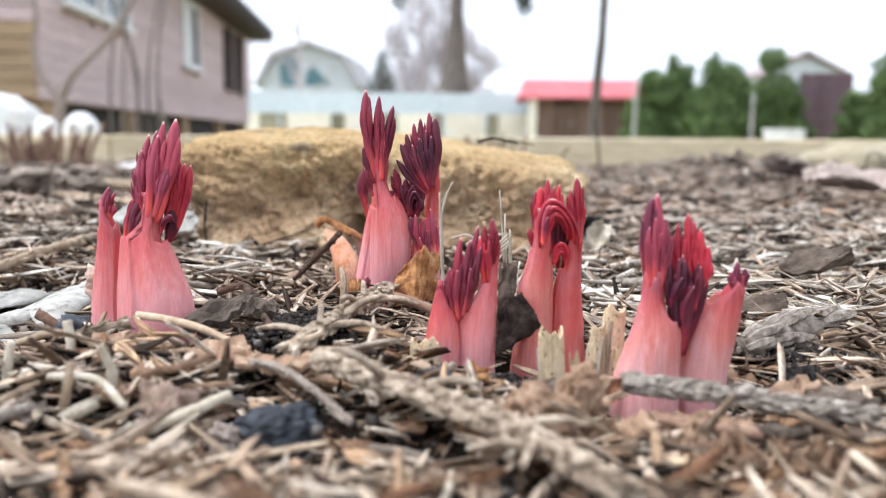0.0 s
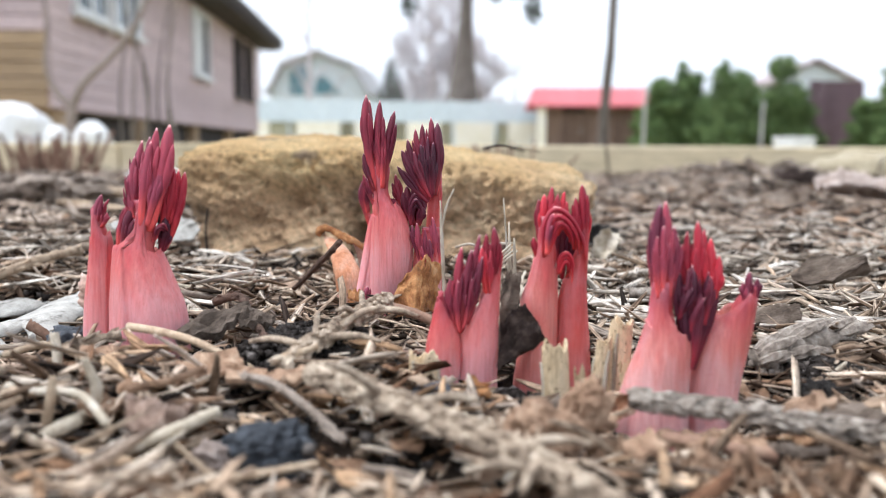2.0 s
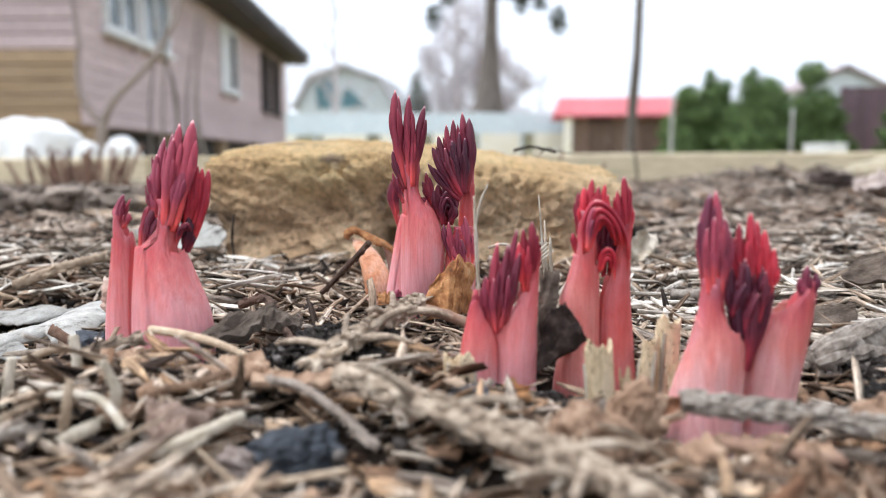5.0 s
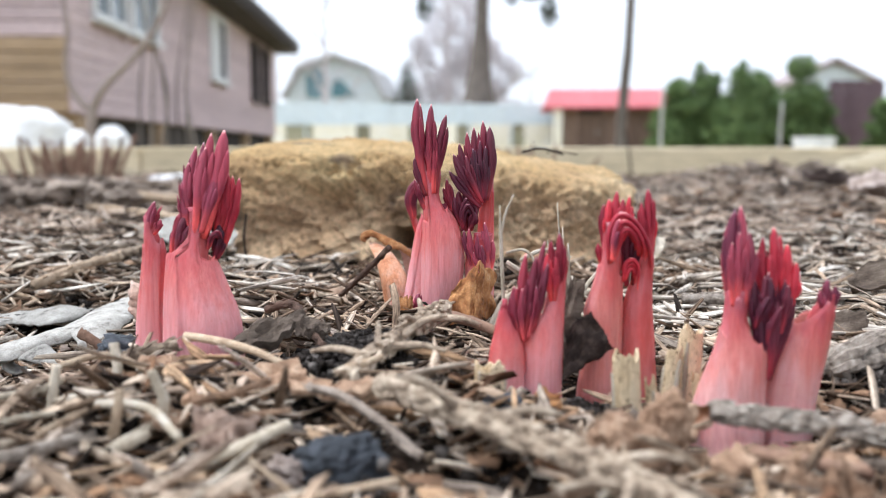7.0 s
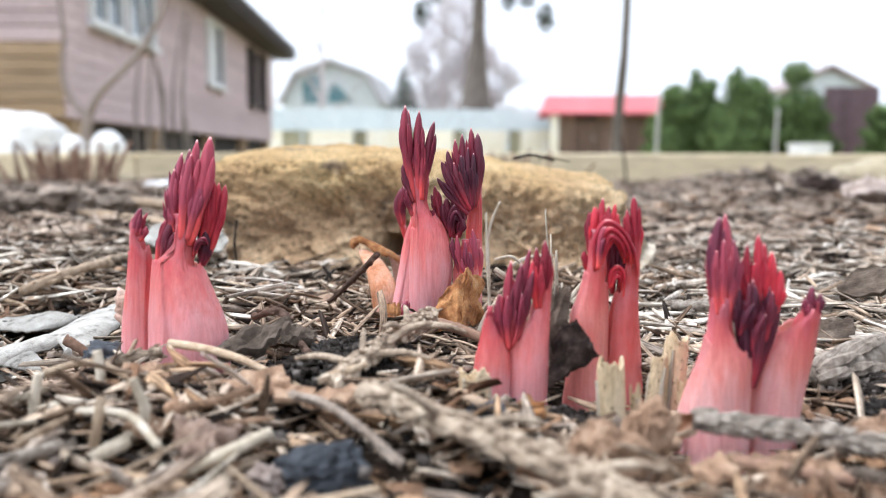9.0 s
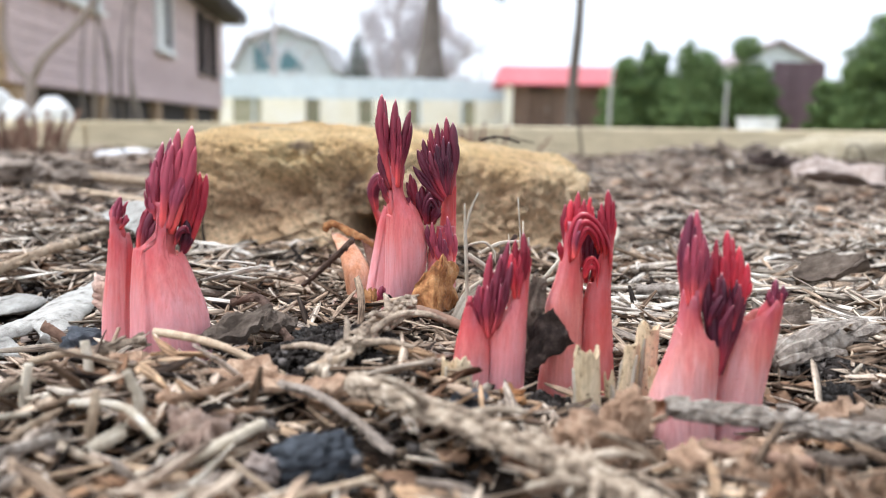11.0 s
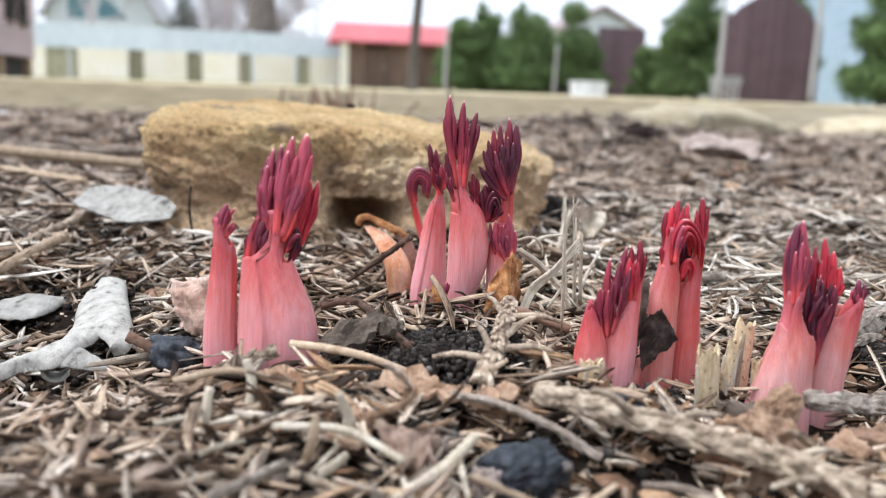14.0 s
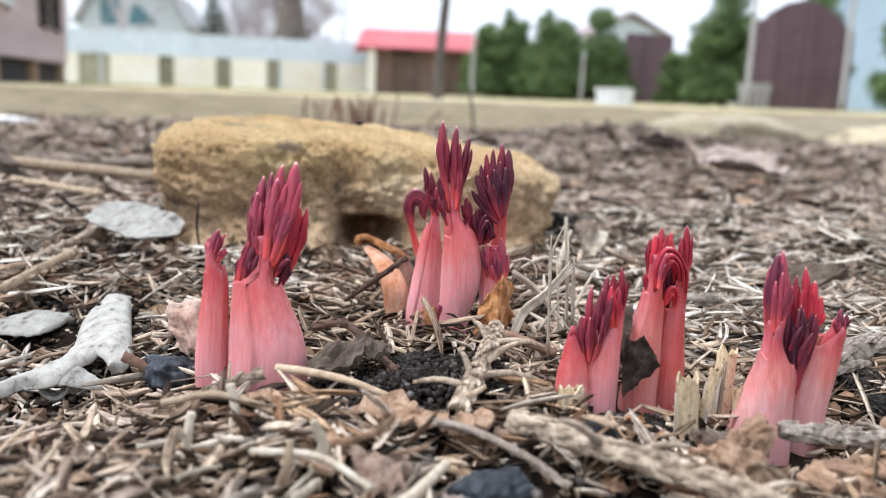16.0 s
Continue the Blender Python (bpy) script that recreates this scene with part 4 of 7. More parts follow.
def red_shed():
    s = thing("garden_shed", "small brown board shed with a red metal roof", "shed", (3.1, 31, 0))
    w, d, h = 1.75, 1.3, 1.48
    for i in range(14):
        x0 = -w + i * 2 * w / 14
        if 3 <= i <= 5:
            continue
        part("wall_board", boxed(x0 + 0.008, x0 + 2 * w / 14 - 0.008, -d, -d + 0.03, 0, h), M_SHEDWOOD, s)
    part("wall_back", boxed(-w, w, -d + 0.04, d, 0, h), M_GAP_SHADE, s)
    door = part("door", boxed(-w + 0.76, -w + 1.48, -d - 0.03, -d, 0.04, 1.3), M_SHEDWOOD, s, "dark brown board door")
    part("handle", boxed(-w + 1.36, -w + 1.4, -d - 0.07, -d - 0.031, 0.62, 0.74), M_GREYPOST, door)
    part("pillar", boxed(-w - 0.1, -w + 0.18, -d - 0.34, -d - 0.12, -0.02, h), M_CREAM, s, "pale masonry pillar")
    part("pillar", boxed(w - 0.1, w + 0.05, -d - 0.3, -d - 0.15, -0.02, h), M_GREYPOST, s)
    bm = bmesh.new()
    e = [Vector(v) for v in ((-2.2, -1.75, 1.46), (2.2, -1.75, 1.46), (2.2, 1.75, 1.46), (-2.2, 1.75, 1.46), (-1.95, 0, 2.15), (1.95, 0, 2.15))]
    lo = [bm.verts.new(v) for v in e]
    hi = [bm.verts.new(v + Vector((0, 0, 0.07))) for v in e]
    for q in ((0, 1, 5, 4), (2, 3, 4, 5)):
        bm.faces.new([hi[k] for k in q])
        bm.faces.new([lo[k] for k in q][::-1])
    for q in ((3, 0, 4), (1, 2, 5)):
        bm.faces.new([hi[k] for k in q])
        bm.faces.new([lo[k] for k in q][::-1])
    for a, b in ((0, 1), (1, 2), (2, 3), (3, 0)):
        bm.faces.new((lo[a], lo[b], hi[b], hi[a]))
    roof = part("roof", bm, M_REDROOF, s)
    for i in range(13):
        x = -2.1 + i * 4.2 / 12
        bm = bmesh.new()
        tube(bm, [(x, -1.76, 1.535), (x * 0.92, 0, 2.225)], [0.03, 0.03], 5, 2)
        part("roof_rib", bm, M_REDROOF, roof)


red_shed()


def neighbour_house():
    h = thing("neighbour_house", "pale house with a teal-framed gable behind the wall", "house", (-10.25, 48, 0))
    bm = bmesh.new()
    prof = [(-2.7, 0), (2.7, 0), (2.7, 3.2), (1.9, 4.5), (0, 5.2), (-1.9, 4.5), (-2.7, 3.2)]
    loft(bm, [[(x, y, z) for x, z in prof] for y in (0, 7)])
    part("wall", bm, M_PALEHOUSE, h)
    bm = bmesh.new()
    loft(bm, [[(x, y, z) for x, z in ((-3.0, 3.0), (-2.1, 4.75), (0, 5.5), (2.1, 4.75), (3.0, 3.0), (2.8, 3.0), (1.95, 4.55), (0, 5.25), (-1.95, 4.55), (-2.8, 3.0))] for y in (-0.5, 7.4)])
    part("roof", bm, M_GREYROOF, h)
    bm = bmesh.new()
    loft(bm, [[(x, y, z) for x, z in ((-1.6, 3.0), (-0.45, 3.0), (-0.45, 4.3), (-0.7, 4.7), (-1.25, 4.65), (-1.6, 4.2))] for y in (-0.06, 0.0)])
    part("gable_window", bm, M_GABLE, h, "dark teal arched gable window")
    bm = bmesh.new()
    loft(bm, [[(x, y, z) for x, z in ((-0.2, 3.05), (1.25, 3.05), (0.9, 3.5), (0.25, 4.1), (-0.05, 3.9))] for y in (-0.06, 0.0)])
    part("gable_window", bm, M_GABLE, h, "dark teal three-cornered gable window")


neighbour_house()


def board_fence(name, label, x0, x1, y, top, arch, material, step=0.14, gap=0.012):
    f = thing(name, label, "fence", ((x0 + x1) / 2, y, 0))
    half = (x1 - x0) / 2
    n = int(2 * half / step)
    for i in range(n):
        a = -half + i * 2 * half / n
        t = (a + step / 2) / half
        h = top - arch * (t * t) + 0.015 * math.sin(i * 2.3)
        part("board", boxed(a, a + 2 * half / n - gap, 0, 0.03, 0, h), material, f)
    part("rail", boxed(-half, half, 0.031, 0.08, 0.4, 0.5), material, f)
    part("rail", boxed(-half, half, 0.031, 0.08, top * 0.7, top * 0.7 + 0.1), material, f)
    return f


board_fence("brown_fence", "dark brown board fence behind the conifers", 4.9, 12.4, 27, 1.55, 0.0, M_BROWNFENCE)
board_fence("tall_brown_gate", "tall dark brown board gate between the conifers", 9.3, 10.9, 26.8, 2.15, 0.0, M_BROWNFENCE)
board_fence("brown_gate", "dark brown sheet gate with an arched top", 9.0, 11.45, 18, 2.33, 0.7, M_BROWNFENCE, 0.12)
board_fence("low_picket_fence", "low grey picket fence before the brown gate", 8.4, 9.1, 17, 0.5, 0.0, M_GREYPOST, 0.13, 0.07)


def far_gable(name, label, at, half, eave, ridge, wall, roof, turn=0):
    h = thing(name, label, "house", at, turn=turn)
    bm = bmesh.new()
    loft(bm, [[(x, y, z) for x, z in ((-half, 0), (half, 0), (half, eave), (0, ridge), (-half, eave))] for y in (0, 6)])
    part("wall", bm, wall, h)
    bm = bmesh.new()
    k = half + 0.35
    loft(bm, [[(x, y, z) for x, z in ((-k, eave - 0.15), (0, ridge + 0.12), (k, eave - 0.15), (k, eave - 0.03), (0, ridge + 0.28), (-k, eave - 0.03))] for y in (-0.4, 6.3)])
    part("roof", bm, roof, h)
    return h


gh = far_gable("gabled_house", "distant house with a brownish gable roof", (14.4, 41, 0), 1.6, 3.3, 4.0, M_PALEHOUSE, M_BROWNROOF)
bm = bmesh.new()
tube(bm, [(0.1, 1, 3.9), (0.1, 1, 7.5)], [0.05, 0.03], 6, 4)
part("antenna_mast", bm, M_GREYPOST, gh, "thin grey antenna mast")
bh = far_gable("blue_house", "light blue clad house beyond the brown gate", (16.2, 22.6, 0), 2.4, 3.6, 5.4, M_BLUEHOUSE, M_GREYROOF, -36)

tub = thing("white_tub", "white plastic tub standing on the lawn", "tub", (3.0, 9.0, -0.004))
bm = bmesh.new()
prof = [(0.0, 0.0), (0.18, 0.0), (0.19, 0.02), (0.2, 0.16), (0.21, 0.165), (0.21, 0.19), (0.19, 0.19), (0.18, 0.03), (0.0, 0.03)]
spin = [[(max(r, 0.002) * math.cos(a), max(r, 0.002) * math.sin(a), z) for a in [2 * math.pi * k / 28 for k in range(28)]] for r, z in prof]
loft(bm, spin)
part("tub_body", bm, M_WHITE, tub)


# ---- trees ----
def limbs(bm, rng, at, way, length, r, depth, sides=5, spread=0.55, droop=0.0):
    """A branch and, from it, smaller ones."""
    p, pts, rad = Vector(at), [tuple(at)], [r]
    d = Vector(way).normalized()
    for i in range(3):
        d = (d + Vector(rng.normal(0, 0.13, 3)) + Vector((0, 0, -droop))).normalized()
        p = p + d * length / 3
        pts.append(tuple(p))
        rad.append(r * (1 - 0.22 * (i + 1)))
    tube(bm, pts, rad, sides, 5)
    if depth:
        for k in range(3 if depth > 1 else 4):
            i = int(rng.integers(1, 4))
            nd = (d + Vector(rng.normal(0, spread, 3)) + Vector((0, 0, 0.12))).normalized()
            limbs(bm, rng, pts[i], nd, length * rng.uniform(0.5, 0.75), r * 0.45, depth - 1, max(3, sides - 1), spread, droop)


def clumps(name, centres, radii, n, size, material, parent, seed, label=""):
    """A crown of many small leaf sprays over a set of uneven masses, with gaps."""
    rng = np.random.default_rng(seed)
    c, r = np.array(centres, float), np.array(radii, float)
    k = rng.choice(len(c), n, p=(r.prod(1) ** (2 / 3)) / (r.prod(1) ** (2 / 3)).sum())
    d = rng.normal(size=(n, 3))
    d /= np.linalg.norm(d, axis=1)[:, None]
    rad = rng.random(n) ** 0.35 * (1 + 0.12 * np.sin(7 * d[:, 0] + 5 * d[:, 2] + k) + 0.1 * np.sin(11 * d[:, 1] - 9 * d[:, 2]))
    p = c[k] + d * rad[:, None] * r[k]
    a = rng.normal(size=(n, 3))
    a /= np.linalg.norm(a, axis=1)[:, None]
    b = np.cross(a, rng.normal(size=(n, 3)))
    b /= np.linalg.norm(b, axis=1)[:, None]
    s = size * rng.uniform(0.5, 1.3, n)[:, None]
    v = np.stack([p - a * s, p + b * s * 0.45, p + a * s, p - b * s * 0.45 + np.cross(a, b) * s * 0.3], 1)
    me = raw_mesh(name, v, [(0, 1, 2), (0, 2, 3)], n, None, material)
    ob = new(name, me)
    ob.parent = parent
    return ob


def conifer(at, kind, seed, label, scale=1.0, material=None):
    rng = np.random.default_rng(seed)
    t = thing("conifer", label, "tree", at, group="conifers by the fence")
    bm = bmesh.new()
    if kind == "cone":
        h = 2.62 * scale
        tube(bm, [(0, 0, -0.05), (0.02, 0, h * 0.5), (0, 0, h * 0.96)], [0.07, 0.05, 0.015], 7)
        cs = [(rng.normal(0, 0.06), rng.normal(0, 0.06), h * u) for u in np.linspace(0.1, 0.95, 11)]
        rs = [(w, w, 0.2 * scale) for w in np.interp(np.linspace(0.1, 0.95, 11), [0, 0.25, 0.6, 0.85, 1], np.array([0.95, 1.0, 0.66, 0.3, 0.06]) * scale)]
        n = 9000
    elif kind == "ball":
        h = 2.35 * scale
        tube(bm, [(0, 0, -0.05), (0.03, 0, 1.2 * scale), (0, 0, h)], [0.08, 0.06, 0.03], 7)
        cs = [(0, 0, h), (0.1, 0, 1.62 * scale), (-0.35, 0.1, 1.3 * scale), (0.38, 0, 1.2 * scale), (0, 0.1, 0.9 * scale), (-0.3, 0, 0.6 * scale), (0.4, 0, 0.55 * scale)]
        rs = [(0.45 * scale,) * 2 + (0.36 * scale,)] + [(0.6 * scale, 0.6 * scale, 0.34 * scale)] * 6
        n = 10000
    elif kind == "narrow":
        h = 2.6 * scale
        tube(bm, [(0, 0, -0.05), (0, 0, h * 0.95)], [0.06, 0.015], 6, 4)
        cs = [(0, 0, h * u) for u in np.linspace(0.15, 0.95, 9)]
        rs = [(w, w, 0.24 * scale) for w in np.interp(np.linspace(0.15, 0.95, 9), [0, 0.4, 1], np.array([0.8, 0.62, 0.12]) * scale)]
        n = 6000
    elif kind == "broad":
        h = 2.6 * scale
        tube(bm, [(0, 0, -0.05), (0.02, 0, 1.3 * scale), (0, 0, h)], [0.1, 0.07, 0.03], 7)
        cs = [(dx * scale * (1 - 0.16 * z), rng.uniform(-0.3, 0.3), z * scale) for z in (0.35, 0.75, 1.15, 1.55, 1.88) for dx in (-0.62, 0.0, 0.62)] + [(0.0, 0, 2.2 * scale), (0.04, 0, 2.58 * scale)]
        rs = [(rng.uniform(0.48, 0.6) * scale, 0.5 * scale, rng.uniform(0.28, 0.38) * scale) for _ in cs[:-2]] + [(0.62 * scale, 0.5 * scale, 0.3 * scale), (0.52 * scale, 0.5 * scale, 0.33 * scale)]
        n = 15000
    else:
        h = 2.6 * scale
        tube(bm, [(0, 0, -0.05), (0.04, 0, 1.2 * scale), (0, 0, h)], [0.09, 0.06, 0.03], 7)
        cs = [(rng.uniform(-0.55, 0.55) * scale * (1.25 - u), rng.uniform(-0.5, 0.5) * scale, (0.25 + 2.35 * u) * scale) for u in np.linspace(0, 1, 20)]
        rs = [(rng.uniform(0.45, 0.7) * scale * (1.15 - 0.4 * u),) * 2 + (rng.uniform(0.24, 0.4) * scale,) for u in np.linspace(0, 1, 20)]
        n = 12000
    part("trunk", bm, M_TRUNK, t, smooth=True)
    bm = bmesh.new()
    for c0 in cs[::2]:
        limbs(bm, rng, (0, 0, max(0.15, c0[2] - 0.25)), (c0[0] + rng.normal(0, 0.3), c0[1] + rng.normal(0, 0.3), 0.3), 0.5 * scale, 0.02, 1, 4)
    tagged(part("branchwork", bm, M_TRUNK, t), kind="stuff")
    clumps("crown", cs, rs, n, 0.06, material or M_PINE, t, seed)
    return t


conifer((5.27, 25.6, 0), "narrow", 21, "narrow green conifer beside the shed", 0.98)
conifer((6.28, 25.0, 0), "cone", 22, "cone-shaped green conifer by the brown fence", 0.98)
conifer((4.6, 25.4, 0), "bush", 23, "low bushy green pine beside the shed", 0.74)
conifer((7.9, 25.0, 0), "ball", 24, "green pine clipped into balls", 1.0)
conifer((10.15, 21.5, 0), "broad", 25, "broad green pine with a ball-shaped top before the fence", 1.02)
conifer((12.2, 21.0, 0), "bush", 35, "green pine showing over the brown gate", 1.02)
conifer((5.7, 26.2, 0), "bush", 33, "low green pine between the taller conifers", 0.82)
conifer((7.1, 26.2, 0), "bush", 34, "bushy green pine filling the row", 0.84)
conifer((6.8, 25.4, 0), "bush", 36, "low dark green pine filling a gap of the row", 0.72)
conifer((8.5, 25.5, 0), "bush", 37, "low rounded pine beside the brown fence", 0.6)
conifer((9.55, 21.6, 0), "bush", 38, "low spreading pine at the big pine's foot", 0.62)
conifer((9.95, 24.4, 0), "bush", 26, "young green pine against the fence", 0.5)
conifer((11.75, 16.2, 0), "bush", 27, "loose green pine near the blue house", 0.86)
conifer((-5.1, 40.0, 0), "narrow", 28, "dark grey-green spruce behind the wall", 1.6, M_SPRUCE)
conifer((-1.55, 41.5, 0), "narrow", 29, "dull brownish spruce behind the big trunk", 1.35, M_SPRUCE)


def stake(at, top, r, label, material):
    bm = bmesh.new()
    tube(bm, [(0, 0, -0.1), (0.01, 0, top * 0.5), (0.03, 0, top)], [r, r * 0.95, r * 0.85], 7)
    return solo("stake", bm, material, label, "stake", pose(*at))


stake((6.95, 23.5, 0), 1.35, 0.045, "pale grey tree stake before the pines", M_GREYPOST)
stake((3.85, 23.5, 0), 1.75, 0.05, "pale grey post beside the shed", M_GREYPOST)
stake((8.35, 16.6, 0), 2.9, 0.05, "tall grey fence post by the gate", M_GREYPOST)
stake((10.3, 16.4, 0), 2.9, 0.05, "tall grey fence post near the blue house", M_GREYPOST)

young = thing("young_tree", "slender grey-brown young tree trunk on the lawn", "tree", (0.83, 7.0, -0.01))
bm = bmesh.new()
tube(bm, [(0, 0, 0), (0.015, 0, 0.4), (0.05, 0, 0.9), (0.07, 0, 1.5), (0.12, 0.02, 2.4), (0.15, 0.05, 3.4)], [0.05, 0.041, 0.037, 0.033, 0.027, 0.012], 9, 30, rough=0.05)
part("trunk", bm, M_TRUNK, young, smooth=True)
bm = bmesh.new()
rng = np.random.default_rng(5)
for k in range(9):
    z = 1.75 + 0.18 * k
    limbs(bm, rng, (0.09 + 0.02 * k * 0.3, 0.02, z), (rng.normal(0, 1), rng.normal(0, 1), 0.6), 0.7, 0.012, 2, 4)
tagged(part("branchwork", bm, M_TRUNK, young), kind="stuff")

old = thing("old_spruce", "tall old spruce with a bare trunk and drooping limbs", "tree", (-1.55, 36, 0))
bm = bmesh.new()
tube(bm, [(0, 0, -0.2), (0, 0, 1.8), (0.02, 0, 3.6), (0.08, 0, 6.5), (0.1, 0, 13)], [1.25, 0.75, 0.42, 0.25, 0.18], 12, 26, rough=0.06)
part("trunk", bm, M_TRUNK, old, smooth=True)
rng = np.random.default_rng(8)
ends = []
for k in range(16):
    a = 2.4 * k + 0.2
    z = 6.9 + 0.4 * k
    w = Vector((math.cos(a), math.sin(a), 0))
    p = [(0.08, 0, z), tuple(Vector((0, 0, z + 0.1)) + w * 1.0), tuple(Vector((0, 0, z - 0.35)) + w * 2.1), tuple(Vector((0, 0, z - 0.9)) + w * 2.9)]
    bm = bmesh.new()
    tube(bm, p, [0.08, 0.06, 0.04, 0.015], 5)
    part("limb", bm, M_TRUNK, old)
    ends += [p[1], p[2], p[3], tuple(Vector(p[3]) + Vector((0, 0, -0.4)))]
clumps("crown", ends, [(0.4, 0.4, 0.45)] * len(ends), 5200, 0.14, M_SPRUCE, old, 31)


def bare_tree(at, height_m, r, seed, label, group="bare trees", crown=0.0):
    rng = np.random.default_rng(seed)
    t = thing("bare_tree", label, "tree", at, group=group)
    bm = bmesh.new()
    tube(bm, [(0, 0, -0.1), (0.05, 0, height_m * 0.4), (0, 0.1, height_m)], [r, r * 0.7, r * 0.12], 7, 12)
    part("trunk", bm, M_HAZE_TWIG, t, smooth=True)
    bm = bmesh.new()
    for k in range(15):
        z = height_m * (0.2 + 0.75 * k / 15)
        a = 2.4 * k
        limbs(bm, rng, (0.03, 0.03, z), (math.cos(a), math.sin(a), 0.9), height_m * 0.3 * (1.1 - k / 18), r * 0.3, 2, 4, 0.45)
    tagged(part("branchwork", bm, M_HAZE_TWIG, t), kind="stuff")
    if crown:
        cs = [(rng.uniform(-1, 1) * crown, rng.uniform(-1, 1) * crown, height_m * u) for u in np.linspace(0.25, 0.95, 14)]
        clumps("crown", cs, [(crown * 0.7, crown * 0.7, height_m * 0.09)] * 14, 6500, 0.06, M_HAZE_TWIG, t, seed)
    return t


bare_tree((-3.6, 44, 0), 8.0, 0.24, 41, "bare pale birch behind the wall", crown=1.1)
bare_tree((-2.6, 46, 0), 9.0, 0.24, 42, "bare twiggy tree behind the wall", crown=1.1)
bare_tree((-9.0, 40, 0), 9.0, 0.16, 43, "slim bare tree before the neighbour house")
bare_tree((-10.8, 38, 0), 7.0, 0.09, 44, "bare tree beside the neighbour house")
bare_tree((0.6, 38, 0), 4.2, 0.06, 45, "thin bare sapling behind the wall")

bare_tree((-4.6, 45, 0), 6.0, 0.14, 46, "bare bushy tree beside the spruce", crown=1.0)
bare_tree((-1.0, 43, 0), 5.5, 0.14, 47, "bare bushy tree behind the big trunk", crown=0.9)
shrub = thing("bare_shrub", "bare forked shrub before the brown house", "shrub", (-3.02, 5.9, 0))
bm = bmesh.new()
tube(bm, [(0, 0, -0.02), (0.02, 0, 0.2), (0.04, 0, 0.36)], [0.045, 0.04, 0.036], 8)
tube(bm, [(0.04, 0, 0.34), (0.14, 0, 0.5), (0.4, 0, 0.74), (0.6, 0, 1.05), (0.74, 0, 1.5)], [0.034, 0.028, 0.022, 0.018, 0.01], 7)
tube(bm, [(0.03, 0, 0.33), (-0.08, 0, 0.44), (-0.14, 0, 0.62), (-0.12, 0, 0.95), (-0.2, 0, 1.5)], [0.03, 0.024, 0.02, 0.016, 0.01], 7)
part("stem", bm, M_SHRUB, shrub, smooth=True)
rng = np.random.default_rng(12)
for k in range(7):
    bm = bmesh.new()
    x = 0.3 + 0.07 * k
    tube(bm, [(x, 0.2, 0), (x + rng.normal(0, 0.04), 0.2, 0.5), (x + rng.normal(0, 0.1), 0.2, 1.1)], [0.012, 0.009, 0.004], 5)
    part("twig", bm, M_TRUNK, shrub)


# ---- peony shoots: sheathed stalks and fronds of folded leaflets, in millimetres from each shoot's foot ----
def mm(p):
    return tuple(0.001 * v for v in p)


